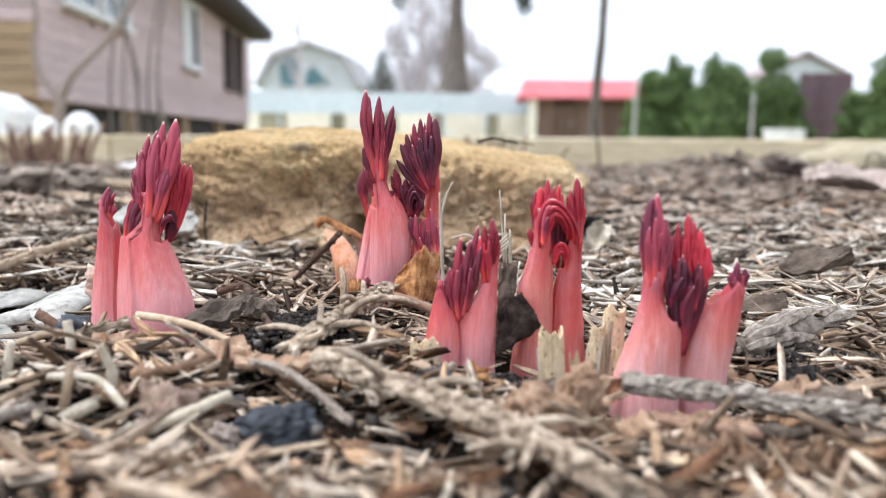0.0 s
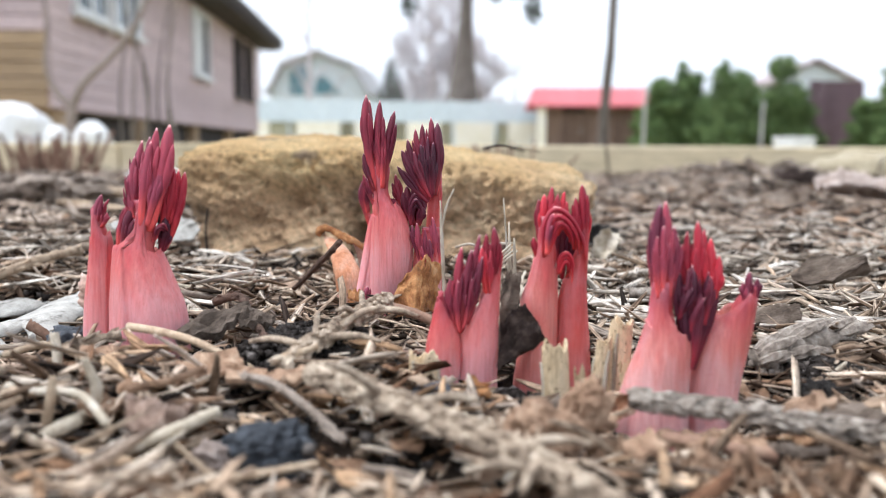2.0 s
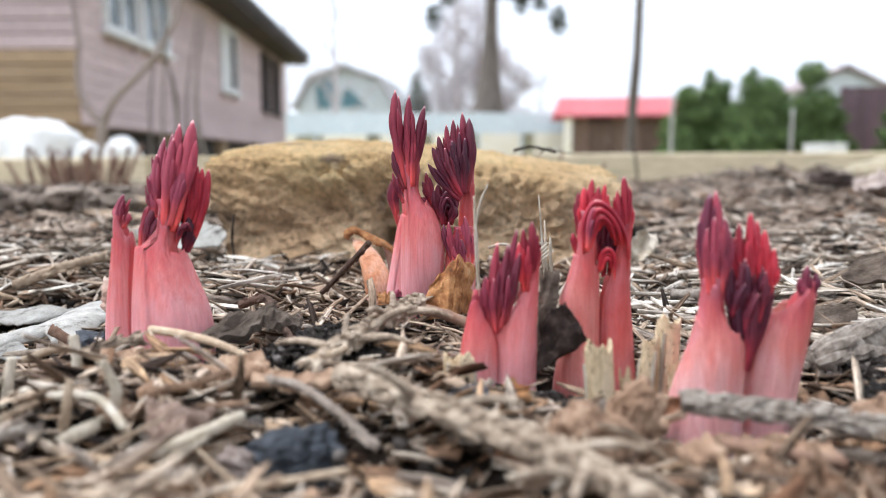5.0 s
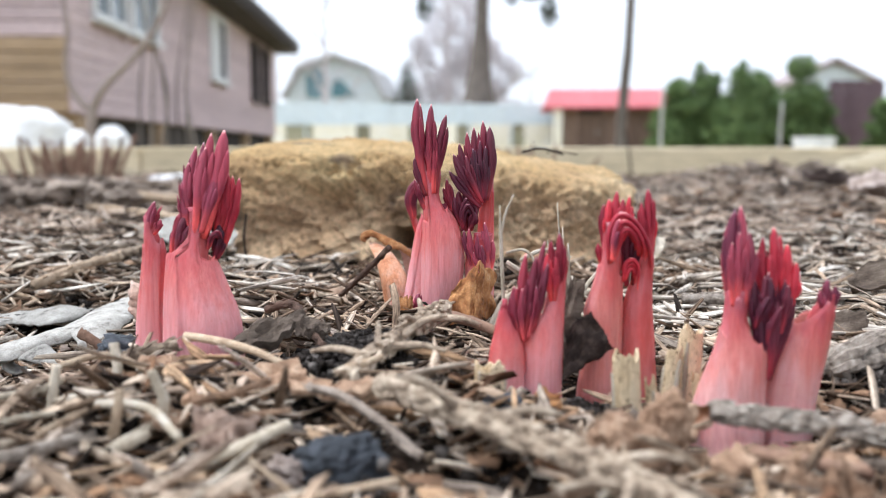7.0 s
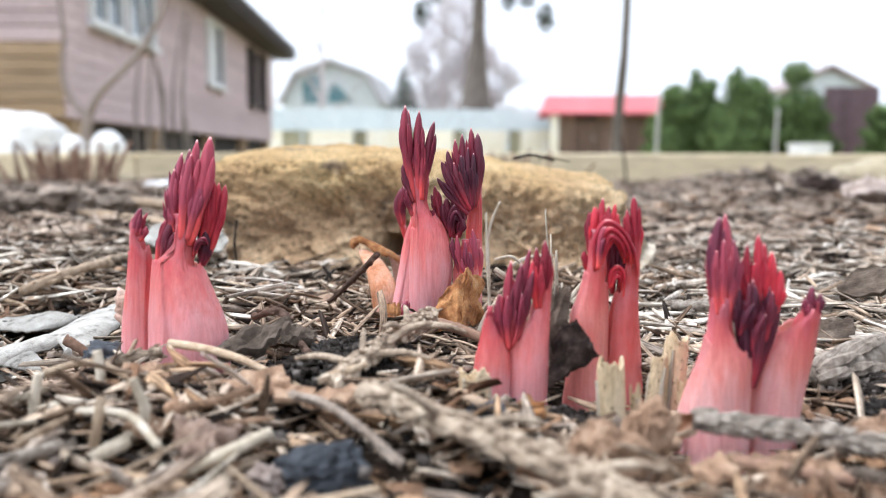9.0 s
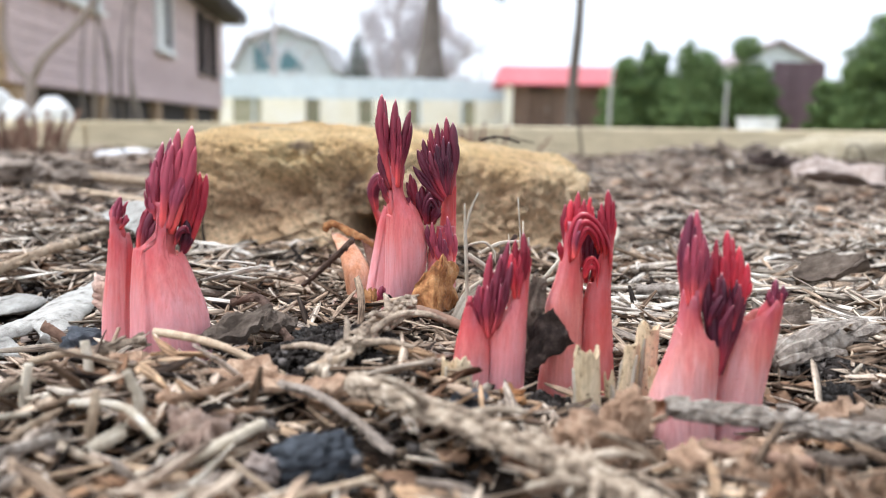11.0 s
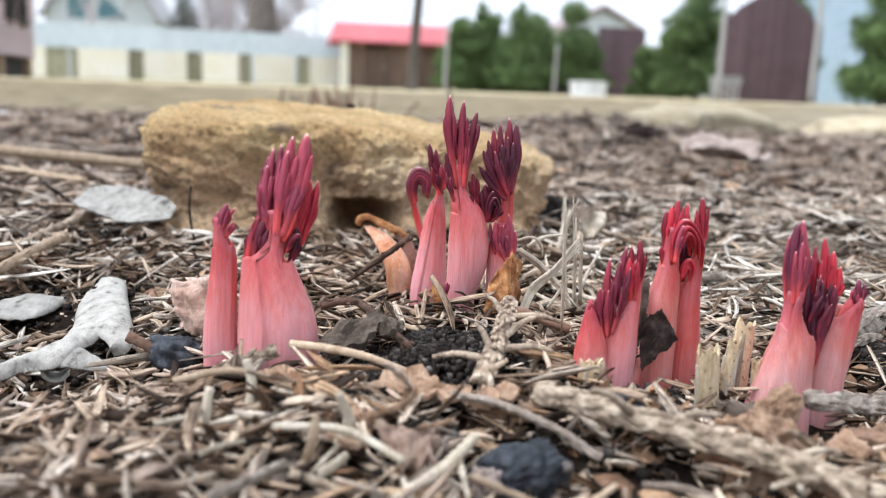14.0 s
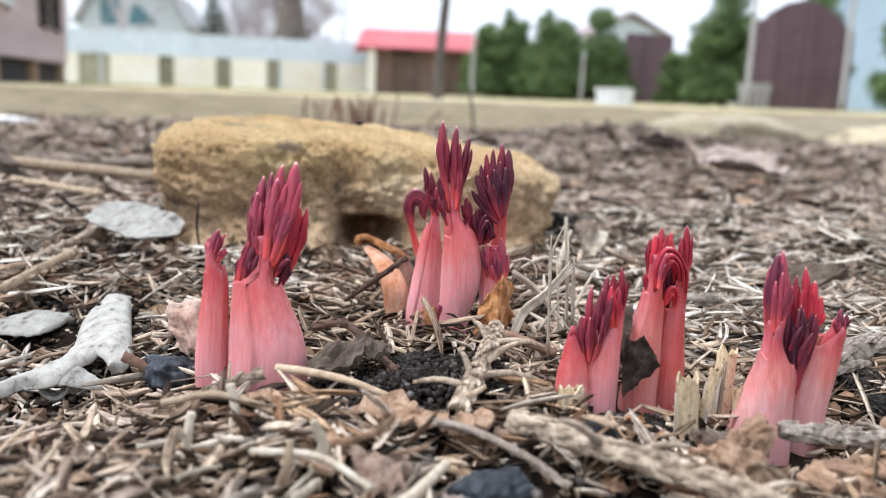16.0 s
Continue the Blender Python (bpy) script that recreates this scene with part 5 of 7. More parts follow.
def sheathed_stalk(parent, rows, y, left, right, material, flat=0.8, seed=0, seam=-1.0):
    """A fleshy sheath that wraps once round itself, and the stem inside it. rows: height, middle and half width, from the foot up;
    the sheath's rim stands at left and right on its two sides, and in front it runs up into the stem."""
    rows = [(rows[0][0] - 9, rows[0][1], rows[0][2] * 0.97)] + list(rows)
    c = spline(np.array(rows), 90)
    z0, z1 = c[0, 0], c[-1, 0]
    zz = np.linspace(z0, z1, 60)
    deep = np.array([(np.interp(zz, c[:, 0], c[:, 2]) * g).sum() / g.sum() for g in np.exp(-((zz[:, None] - zz[None]) / 5.0) ** 2)])

    def at(z):
        return np.interp(z, c[:, 0], c[:, 1]), np.interp(z, c[:, 0], c[:, 2])

    n, m = 54, 46
    outer, inner = [], []
    for i in range(m):
        s = (i / (m - 1)) ** 0.85
        twist = seam + 0.28 * s + 0.1 * math.sin(4 * s + seed)
        a0, b0 = [], []
        for j in range(n + 1):
            u = j / n
            a = twist + 2 * math.pi * u
            off = math.atan2(math.sin(a + math.pi / 2), math.cos(a + math.pi / 2))
            side = right + (left - right) * (1 - math.cos(a)) / 2
            top = side + (z1 - side) * math.exp(-(off / 0.52) ** 6)
            z = z0 + (top - z0) * s + 0.5 * math.sin(5 * a + seed) * s ** 8
            x, w = at(min(z, z1))
            if side < z and abs(off) > 0.8:
                x, w = at(side - 0.3)
            k = 1.02 + 0.075 * (u - 0.5) * (1 - 0.5 * s) + 0.016 * math.sin(9 * a + seed) + 0.013 * math.sin(17 * a + 2 * seed + 2 * s) + 0.008 * math.sin(31 * a + seed)
            d = 0.45 * min(1, 0.25 + 2 * (1 - s))
            for ring, q in ((a0, w * k), (b0, max(0.2, w * k - d))):
                ring.append(mm((x + q * math.cos(a), y + q * flat * math.sin(a) * float(np.interp(z, zz, deep)) / w, z)))
        outer.append(a0)
        inner.append(b0)
    bm = bmesh.new()
    vo = [[bm.verts.new(v) for v in ring] for ring in outer]
    vi = [[bm.verts.new(v) for v in ring] for ring in inner[m // 2:]]
    for vs, flip in ((vo, False), (vi, True)):
        for p, q in zip(vs, vs[1:]):
            for j in range(n):
                f = (p[j], p[j + 1], q[j + 1], q[j])
                bm.faces.new(f[::-1] if flip else f)
    for j in range(n):
        bm.faces.new((vo[-1][j], vo[-1][j + 1], vi[-1][j + 1], vi[-1][j]))
    for i in range(m - 1):
        bm.faces.new((vo[i][n], vo[i][0], vo[i + 1][0], vo[i + 1][n]))
    body = part("sheath", bm, material, parent, smooth=True)
    stem = []
    for z in np.linspace(min(left, right) - 9, z1 + 1.5, 16):
        x, w = at(min(z, z1))
        wt = at(z1)[1]
        w = min(w, max(wt * 1.35, 1.0)) * 0.93
        top, low = max(left, right) + 0.5, min(left, right) - 9
        x = x if z > top else at(low)[0] + (at(min(top, z1))[0] - at(low)[0]) * (z - low) / (top - low)
        stem.append([mm((x + w * math.cos(a) * (1 + 0.04 * math.sin(5 * a + seed)), y + 0.1 + w * flat * math.sin(a), z)) for a in [2 * math.pi * j / 22 for j in range(22)]])
    part("stem", loft(bmesh.new(), stem), M_PETIOLE, body, smooth=True)
    return body


def lance(bm, a, b, w, bow, turn, thick=0.3, hook=0.0, seed=0):
    """A pointed leaflet, folded along its keel, from a to b."""
    a, b = Vector(a), Vector(b)
    d = b - a
    side = Vector((0, -1, 0)).cross(d).normalized()
    face = d.normalized().cross(side)
    if face.y > 0:
        face = -face
    side, face = side * math.cos(turn) + face * math.sin(turn), face * math.cos(turn) - side * math.sin(turn)
    rings = []
    for i in range(13):
        t = i / 12
        r = w * float(np.interp(t, (0, 0.15, 0.45, 0.7, 0.88, 0.96, 1), (0.55, 0.72, 0.96, 1, 0.74, 0.42, 0.1)))
        r *= 1 + 0.1 * math.sin(9 * t + seed)
        c = a + d * t + Vector((bow, 0, 0)) * (4 * t * (1 - t)) + face * (w * 0.5 * math.sin(math.pi * t)) - face * (hook * w * max(0, t - 0.7) ** 2 * 6)
        rings.append([c + side * (r * u) + face * (r * v) for u, v in ((1, -0.3), (0.72, 0.12), (0.3, 0.36), (0, 0.46), (-0.3, 0.36), (-0.72, 0.12), (-1, -0.3), (-0.5, -0.3 + 0.4 - thick), (0, 0.3 - thick), (0.5, 0.1 - thick))])
    loft(bm, rings)


def fronds(parent, material, rows, seed, label=""):
    """One compound leaf, still folded: rows of base, tip, half width and sideways bow for each of its leaflets, which are cut into lobes."""
    rng = np.random.default_rng(seed)
    head = None
    for k, (ax, ay, az, bx, by, bz, w, bow) in enumerate(rows):
        bm = bmesh.new()
        a, b = np.array((ax, ay, az)), np.array((bx, by, bz))
        turn = rng.normal(0, 0.35)
        lance(bm, mm(a), mm(b), 0.001 * w * 0.86, 0.001 * bow, turn, 0.34, rng.uniform(-0.5, 0.6), k)
        d = b - a
        n = np.array((d[2], 0, -d[0])) / max(1e-6, math.hypot(d[0], d[2]))
        for q in range(3 if w > 0.9 else 2):
            sg = (-1) ** (q + k)
            t0, t1 = rng.uniform(0.12, 0.35), rng.uniform(0.6, 0.9)
            p0 = a + d * t0 + np.array((bow, 0, 0)) * 4 * t0 * (1 - t0)
            p1 = a + d * t1 + np.array((bow, 0, 0)) * 4 * t1 * (1 - t1) + n * sg * w * rng.uniform(0.55, 1.0) + np.array((0, rng.uniform(-1.3, 0.3) * w, 0))
            lance(bm, mm(p0), mm(p1), 0.001 * w * rng.uniform(0.36, 0.52), 0.0003 * sg * w, turn + 0.5 * sg, 0.4, rng.uniform(-0.6, 0.3), q)
        ob = part("leaf" if head is None else "leaflet", bm, material, parent if head is None else head, label if head is None else "", smooth=True)
        head = head or ob
    return head


def arched(parent, material, line, w, count, seed):
    """Leaflet strands that bend over side by side, one inside the other."""
    rng = np.random.default_rng(seed)
    c = np.array(line, float)
    mid = c.mean(0)
    head = None
    for k in range(count):
        u = k / max(1, count - 1)
        p = mid + (c - mid) * (1.06 - 0.7 * u)
        p[:, 1] = c[:, 1] - 0.5 * math.sin(math.pi * u) + 0.7 * (k % 2) + rng.normal(0, 0.15)
        p[0] = c[0] + (mid - c[0]) * 0.25 * u
        n = len(p)
        rad = [0.001 * w * v for v in np.interp(np.linspace(0, 1, n), (0, 0.5, 0.85, 1), (0.8, 1, 0.7, 0.2))]
        bm = bmesh.new()
        tube(bm, [mm(v) for v in p], rad, 8, 22, flat=1.5, rough=0.04, seed=k)
        ob = part("leaf" if head is None else "leaflet", bm, material, parent if head is None else head, smooth=True)
        head = head or ob
    return head


PEONY = "peony shoots"
# the shoot with a small side stalk, beside the needle stalk
s = thing("peony_shoot", "tall pink peony shoot with mauve leaf tips and side stalk", "plant shoot", (-0.066, 0.222, -0.001), PEONY)
sheathed_stalk(s, [(-0.3, 3.6, 9.1), (3.9, 3.6, 9.0), (8.1, 3.5, 8.8), (12.3, 3.1, 8.3), (17.1, 2.3, 7.2), (21.8, 1.5, 6.1), (24.5, 1.0, 5.3), (25.5, 1.0, 5.0), (26.2, 2.5, 3.0), (28.9, 2.8, 2.8), (31.3, 3.0, 2.9), (34.2, 3.3, 3.0)], 0.0, 24.9, 24.1, M_STALK, 0.8, 1, -2.05)
sheathed_stalk(s, [(-1.2, -9.8, 3.8), (3.1, -9.8, 3.9), (8.0, -9.7, 3.7), (12.9, -9.4, 3.5), (17.8, -9.0, 3.2), (22.6, -8.7, 2.9), (26.8, -8.8, 2.5), (28.3, -9.3, 2.0), (29.8, -9.5, 1.7), (31.9, -9.5, 1.5)], 2.5, 26.2, 27.7, M_STALK, 0.85, 2, -0.9)
fronds(s, M_LEAF_MAUVE, [(4.6, -1.5, 28.5, 10.1, -1.0, 53.0, 2.03, 0.6), (3.4, -1.0, 29.0, 7.0, -0.4, 52.3, 1.79, -0.2), (3.0, -2.2, 29.4, 5.9, -1.6, 49.2, 1.55, -0.2), (2.3, 0.6, 29.5, 4.4, 1.0, 50.3, 1.33, -0.1), (1.4, 0.0, 29.5, 2.6, 0.8, 49.4, 1.32, -0.6), (1.3, 1.0, 29.7, 1.6, 1.2, 47.7, 1.15, -0.7), (1.5, -1.0, 29.9, 1.3, 0.0, 45.7, 1.32, -0.7), (0.8, 0.4, 30.4, 0.4, 0.6, 43.6, 1.09, -0.7), (1.3, -1.0, 30.8, 0.0, -0.4, 42.1, 1.14, -0.5), (4.4, -2.4, 29.8, 8.6, -2.0, 44.1, 1.42, 0.4), (1.2, -1.5, 31.4, 0.0, -1.0, 38.3, 1.01, -0.4), (4.5, 0.0, 29.0, 8.8, 0.4, 47.0, 1.20, 0.6)], 11)
fronds(s, M_LEAF, [(-3.1, -1.0, 24.3, 0.0, -1.0, 35.1, 1.09, -0.5), (-1.7, -1.6, 24.4, 1.1, -1.6, 34.3, 1.20, -0.5), (-0.1, -2.0, 24.4, 1.5, -1.8, 31.4, 1.02, -0.5), (-3.8, 0.0, 23.9, -1.3, 0.0, 31.3, 0.91, -0.4), (-0.8, 1.0, 24.4, 0.1, 1.0, 37.1, 1.09, -0.6), (0.9, 1.6, 27.6, 3.9, 1.5, 45.8, 1.21, -0.4)], 12)
fronds(s, M_LEAF_RED, [(7.2, 1.5, 24.1, 12.7, 1.0, 42.2, 1.15, 0.8), (6.7, 2.0, 25.2, 11.0, 1.5, 42.6, 1.21, 0.7), (6.1, 2.5, 26.3, 8.7, 2.5, 44.9, 1.09, 0.5), (6.5, 1.2, 27.1, 10.2, 0.8, 43.2, 1.09, 0.6), (6.2, 1.0, 27.1, 8.5, 0.6, 40.6, 0.96, 0.2)], 13)
fronds(s, M_LEAF_DARK, [(6.3, 0.5, 23.6, 7.8, 0.5, 31.6, 1.15, 0.4), (6.9, 1.0, 23.5, 8.2, 1.0, 30.1, 0.91, 0.4), (-3.4, 0.6, 23.5, -1.8, 0.6, 30.3, 1.22, -0.5), (-2.6, 1.6, 23.4, -1.0, 1.6, 32.3, 1.10, -0.5), (6.6, 2.5, 23.4, 6.4, 2.5, 37.0, 1.03, 0.6), (7.3, 2.2, 24.3, 9.1, 2.2, 35.3, 0.79, 0.5), (5.7, 1.5, 25.3, 6.6, 1.8, 34.7, 0.91, 0.2)], 14)
arched(s, M_LEAF, [(5.5, -1.0, 26.1), (6.6, -1.6, 29.1), (8.2, -1.4, 30.0), (8.8, -0.6, 28.5)], 0.42, 5, 15)
fronds(s, M_LEAF_MAUVE, [(-9.5, 1.8, 28.7, -7.7, 1.4, 36.7, 1.10, -0.5), (-9.2, 2.4, 28.6, -6.0, 1.6, 35.7, 0.68, -0.6), (-8.3, 1.5, 29.0, -6.3, 0.8, 32.5, 0.79, 0.4), (-10.2, 2.5, 29.2, -10.0, 2.5, 34.6, 0.74, -0.2)], 16)

# the shoot nearest the slab
s = thing("peony_shoot", "dark-leaved peony shoot with three spikes before the slab", "plant shoot", (-0.013, 0.262, 0.004), PEONY)
sheathed_stalk(s, [(-0.3, 1.3, 4.0), (3.0, 1.8, 4.6), (7.6, 2.6, 5.4), (11.5, 3.0, 5.7), (16.0, 3.0, 5.7), (20.5, 2.7, 5.2), (24.3, 2.2, 4.6), (26.9, 1.5, 3.7), (28.8, 0.4, 2.6), (31.4, 0.0, 2.1), (33.9, -0.1, 2.3), (36.4, -0.1, 2.7)], 0.0, 24.2, 28.1, M_STALK, 0.8, 3, -0.5)
sheathed_stalk(s, [(-4.9, -5.2, 5.4), (-0.4, -5.0, 5.2), (3.4, -4.7, 4.9), (10.9, -4.2, 4.1), (18.4, -3.7, 3.3), (22.8, -3.3, 2.5), (26.5, -2.7, 1.4), (28.3, -2.6, 1.0), (30.2, -2.5, 0.9)], 20.0, 24.7, 26.8, M_STALK, 0.8, 4, -2.2)
sheathed_stalk(s, [(11.0, 14.3, 2.5), (17.6, 14.4, 2.3), (24.1, 14.5, 2.1), (29.3, 14.7, 1.9), (32.5, 14.9, 1.7), (35.7, 15.1, 1.5)], 4.0, 32.4, 32.4, M_STALK_RED, 0.85, 5, -1.2)
arched(s, M_STALK_RED, [(0.3, 32.0, -0.2), (-3.4, 32.0, 6.9), (-6.1, 32.0, 13.1), (-7.8, 32.0, 19.2), (-9.1, 31.0, 23.6), (-9.5, 33.0, 27.5)], 1.22, 1, 6)
arched(s, M_LEAF, [(-8.9, 31.0, 22.1), (-10.6, 31.0, 28.5), (-8.2, 31.0, 33.1), (-4.3, 30.0, 30.9), (-4.9, 29.0, 24.7)], 0.96, 9, 28)
fronds(s, M_LEAF, [(-2.1, 19.0, 27.8, -6.5, 18.0, 42.7, 1.10, -0.6), (-1.8, 18.0, 28.6, -4.7, 17.0, 41.2, 1.09, -0.3), (-1.7, 17.0, 29.1, -3.1, 16.0, 36.4, 0.94, 0.0), (-2.9, 18.0, 27.5, -5.8, 17.0, 35.5, 0.87, -0.4), (-2.1, 16.0, 27.8, -4.4, 15.0, 33.7, 0.87, -0.3)], 29)
fronds(s, M_LEAF, [(-1.1, -1.0, 31.4, -3.9, -1.0, 57.2, 1.59, -1.1), (-0.8, -0.2, 32.0, -3.1, 0.0, 55.9, 1.15, -0.9), (-0.2, -1.4, 32.1, -0.1, -1.4, 55.8, 1.46, -0.3), (0.6, -2.0, 32.1, 0.3, -1.6, 51.0, 1.08, 0.3), (0.9, -1.0, 32.0, 3.9, -1.4, 53.0, 1.46, -0.6), (0.3, -2.4, 32.1, 0.9, -2.2, 47.4, 0.89, 0.1), (-1.6, -1.5, 31.4, -4.6, -1.5, 41.5, 0.89, -0.5), (-1.8, -1.6, 28.3, -4.6, -2.4, 35.9, 0.70, -0.4), (-2.0, -2.0, 27.7, -3.4, -2.6, 34.6, 0.64, -0.4)], 21)
fronds(s, M_LEAF, [(14.7, 0.0, 30.2, 15.4, 0.0, 49.9, 1.52, 0.6), (13.9, 1.0, 30.1, 13.5, 1.0, 51.4, 1.27, 0.4), (13.2, 1.5, 30.1, 11.1, 1.5, 49.7, 1.27, -0.4), (13.4, 1.5, 30.1, 9.2, 1.5, 48.3, 1.27, -0.8), (15.3, 0.5, 30.1, 16.4, 0.5, 46.2, 0.89, 0.4)], 23)
fronds(s, M_LEAF_DARK, [(13.4, 0.0, 28.9, 7.3, -0.5, 45.4, 1.20, -0.9), (13.3, -0.6, 28.9, 5.8, -1.5, 42.5, 1.26, -0.6), (13.0, -1.0, 28.3, 4.7, -2.0, 38.1, 1.01, -0.6), (14.0, -1.2, 29.6, 12.8, -1.2, 46.2, 1.13, -0.3), (13.6, -1.6, 29.6, 9.1, -2.0, 42.1, 1.13, -0.5), (13.8, -1.4, 29.6, 11.1, -1.6, 44.0, 1.07, -0.4), (14.3, -1.4, 30.2, 14.4, -1.4, 44.6, 1.01, 0.0)], 24)
fronds(s, M_LEAF, [(9.3, 1.0, 21.7, 7.1, 0.0, 32.7, 1.28, -0.5), (9.9, 2.0, 22.3, 9.0, 1.5, 33.6, 1.22, -0.3), (7.8, 0.5, 23.1, 6.1, -0.6, 31.1, 1.02, -0.4), (6.9, 2.0, 24.2, 3.8, 1.5, 35.8, 1.09, -0.6), (6.4, 2.4, 25.5, 2.8, 2.0, 33.5, 0.84, -0.5), (10.3, 1.6, 21.7, 10.9, 1.5, 32.0, 1.28, 0.4), (5.4, 0.5, 26.9, 2.6, -0.4, 29.2, 0.64, -0.3), (9.6, 0.6, 21.8, 11.6, -0.4, 27.0, 1.15, 0.6)], 25)
sheathed_stalk(s, [(8.8, 12.8, 3.8), (12.7, 12.9, 3.8), (16.0, 13.1, 3.6), (18.2, 13.4, 3.3), (19.8, 13.7, 2.7)], 1.0, 17.6, 18.4, M_STALK, 0.8, 15, -2.4)
arched(s, M_LEAF_DARK, [(8.2, 0.0, 21.8), (7.9, -0.6, 27.0), (9.7, -0.8, 30.2), (11.8, 0.0, 27.0), (11.0, 0.6, 22.4)], 0.51, 5, 30)
fronds(s, M_LEAF_MAUVE, [(11.6, -1.0, 11.0, 8.7, -1.5, 22.1, 0.89, -0.5), (12.3, -1.5, 11.1, 10.1, -2.0, 22.7, 0.89, -0.5), (13.3, -2.0, 11.2, 12.4, -2.5, 21.3, 0.82, -0.3), (14.8, -1.0, 11.1, 14.2, -1.0, 24.3, 1.08, 0.4), (13.6, -2.4, 10.9, 11.4, -3.0, 16.4, 0.70, -0.4), (15.8, -0.5, 11.0, 16.4, -0.5, 19.4, 0.83, 0.4), (14.3, -2.4, 10.9, 13.6, -2.8, 18.3, 0.76, 0.0)], 27)
fronds(s, M_LEAF_MAUVE, [(-3.7, -3.0, -0.5, -3.4, -3.0, 5.1, 0.89, -0.3), (-4.4, -3.4, -0.4, -4.4, -3.4, 3.5, 0.68, -0.3)], 61)

# the short shoot
s = thing("peony_shoot", "short pink peony shoot with fan of maroon leaves", "plant shoot", (0.011, 0.207, -0.003), PEONY)
sheathed_stalk(s, [(-0.9, -3.1, 3.7), (0.7, -3.1, 3.7), (5.0, -3.0, 3.8), (9.2, -2.9, 3.5), (12.4, -2.9, 2.8), (15.5, -3.1, 2.0), (17.6, -3.5, 1.1), (18.6, -3.5, 0.6)], -1.0, 18.5, 12.8, M_STALK, 0.8, 6, -0.2)
sheathed_stalk(s, [(-1.2, 4.1, 4.4), (0.5, 4.1, 4.3), (4.7, 4.3, 4.2), (9.0, 4.4, 4.2), (12.2, 4.5, 4.1), (15.3, 5.1, 3.6), (18.5, 6.6, 2.2), (21.1, 7.3, 1.6), (23.7, 7.6, 1.4), (27.4, 7.7, 1.4)], 0.6, 13.0, 27.2, M_STALK, 0.8, 7, -2.9)
fronds(s, M_LEAF, [(0.0, -1.0, 11.4, -3.2, -1.0, 19.3, 0.82, -0.4), (0.1, -1.2, 11.4, -1.6, -1.0, 22.8, 1.02, -0.6), (0.4, -0.6, 11.3, 0.8, 0.0, 29.5, 1.18, -0.6), (0.8, -1.4, 11.5, 2.9, -1.0, 29.1, 1.07, -0.2), (1.3, -0.4, 12.3, 4.6, 0.5, 32.0, 1.18, -0.2), (2.2, -1.8, 13.2, 5.2, -1.6, 27.6, 0.92, 0.2), (0.5, -2.2, 11.4, 0.1, -2.0, 22.5, 0.81, -0.3), (1.4, -2.4, 12.2, 3.2, -2.4, 23.1, 0.81, 0.1)], 31)
fronds(s, M_LEAF_RED, [(7.3, 0.0, 19.7, 7.5, 0.0, 33.7, 1.12, 0.4), (6.7, 0.6, 19.6, 5.9, 0.8, 32.2, 0.97, -0.2), (6.1, -0.8, 19.3, 5.0, -0.8, 29.6, 0.91, -0.2), (8.1, 0.5, 20.6, 8.7, 0.5, 30.5, 0.71, 0.3), (6.7, -1.4, 19.9, 6.9, -1.4, 29.1, 0.71, 0.1), (-4.1, -1.6, 16.7, -3.4, -1.4, 19.5, 0.61, 0.0)], 33)

# the red shoot with an arched top
s = thing("peony_shoot", "red peony shoot whose leaves arch over its top", "plant shoot", (0.032, 0.215, -0.001), PEONY)
sheathed_stalk(s, [(-4.4, -4.2, 4.6), (-0.5, -4.0, 4.4), (4.4, -3.6, 4.2), (9.9, -3.5, 4.1), (13.2, -3.5, 4.1), (15.4, -3.4, 4.0), (19.2, -2.8, 3.3), (22.4, -2.4, 2.8), (26.2, -2.2, 2.3), (29.4, -2.2, 2.0), (32.0, -2.2, 1.9)], 0.0, 24.2, 22.6, M_STALK_CORAL, 0.8, 8, -0.75)
sheathed_stalk(s, [(-3.7, 4.5, 4.1), (0.8, 4.3, 3.9), (6.9, 4.2, 3.6), (14.0, 4.0, 3.2), (18.9, 4.4, 2.6), (23.3, 5.1, 2.0), (27.1, 5.9, 1.4), (30.8, 6.0, 1.4)], 2.0, 19.0, 25.6, M_STALK_RED, 0.85, 9, -2.6)
fronds(s, M_LEAF_RED, [(-3.4, 0.4, 26.6, -3.9, 0.4, 37.2, 0.84, -0.3), (-2.7, 0.0, 27.2, -2.8, 0.0, 38.3, 0.94, -0.2), (-1.9, 0.5, 27.2, -1.1, 0.5, 40.0, 1.05, -0.1), (-1.3, 0.0, 27.8, 0.2, 0.0, 38.4, 0.94, 0.1), (-0.5, 0.8, 28.2, 1.6, 0.8, 38.9, 0.84, 0.3), (-4.3, -0.5, 24.6, -4.9, -0.5, 28.9, 0.63, -0.2), (0.3, 1.5, 29.2, 2.2, 1.5, 36.7, 0.84, 0.2)], 41)
fronds(s, M_LEAF_RED, [(5.9, 1.5, 26.1, 5.4, 1.5, 40.4, 1.15, 0.3), (5.0, 1.0, 26.6, 4.2, 1.0, 37.6, 0.89, -0.2), (6.8, 2.0, 27.1, 6.8, 2.0, 35.7, 0.73, 0.2), (4.2, 3.0, 25.9, 3.6, 3.0, 34.0, 0.85, -0.2)], 43)
fronds(s, M_LEAF_DARK, [(1.9, 4.0, 19.1, 1.6, 4.0, 32.2, 1.28, -0.2), (3.2, 4.0, 19.2, 3.5, 4.0, 31.7, 1.18, 0.2), (0.6, 3.0, 22.6, 0.4, 3.0, 31.2, 0.85, -0.2)], 44)
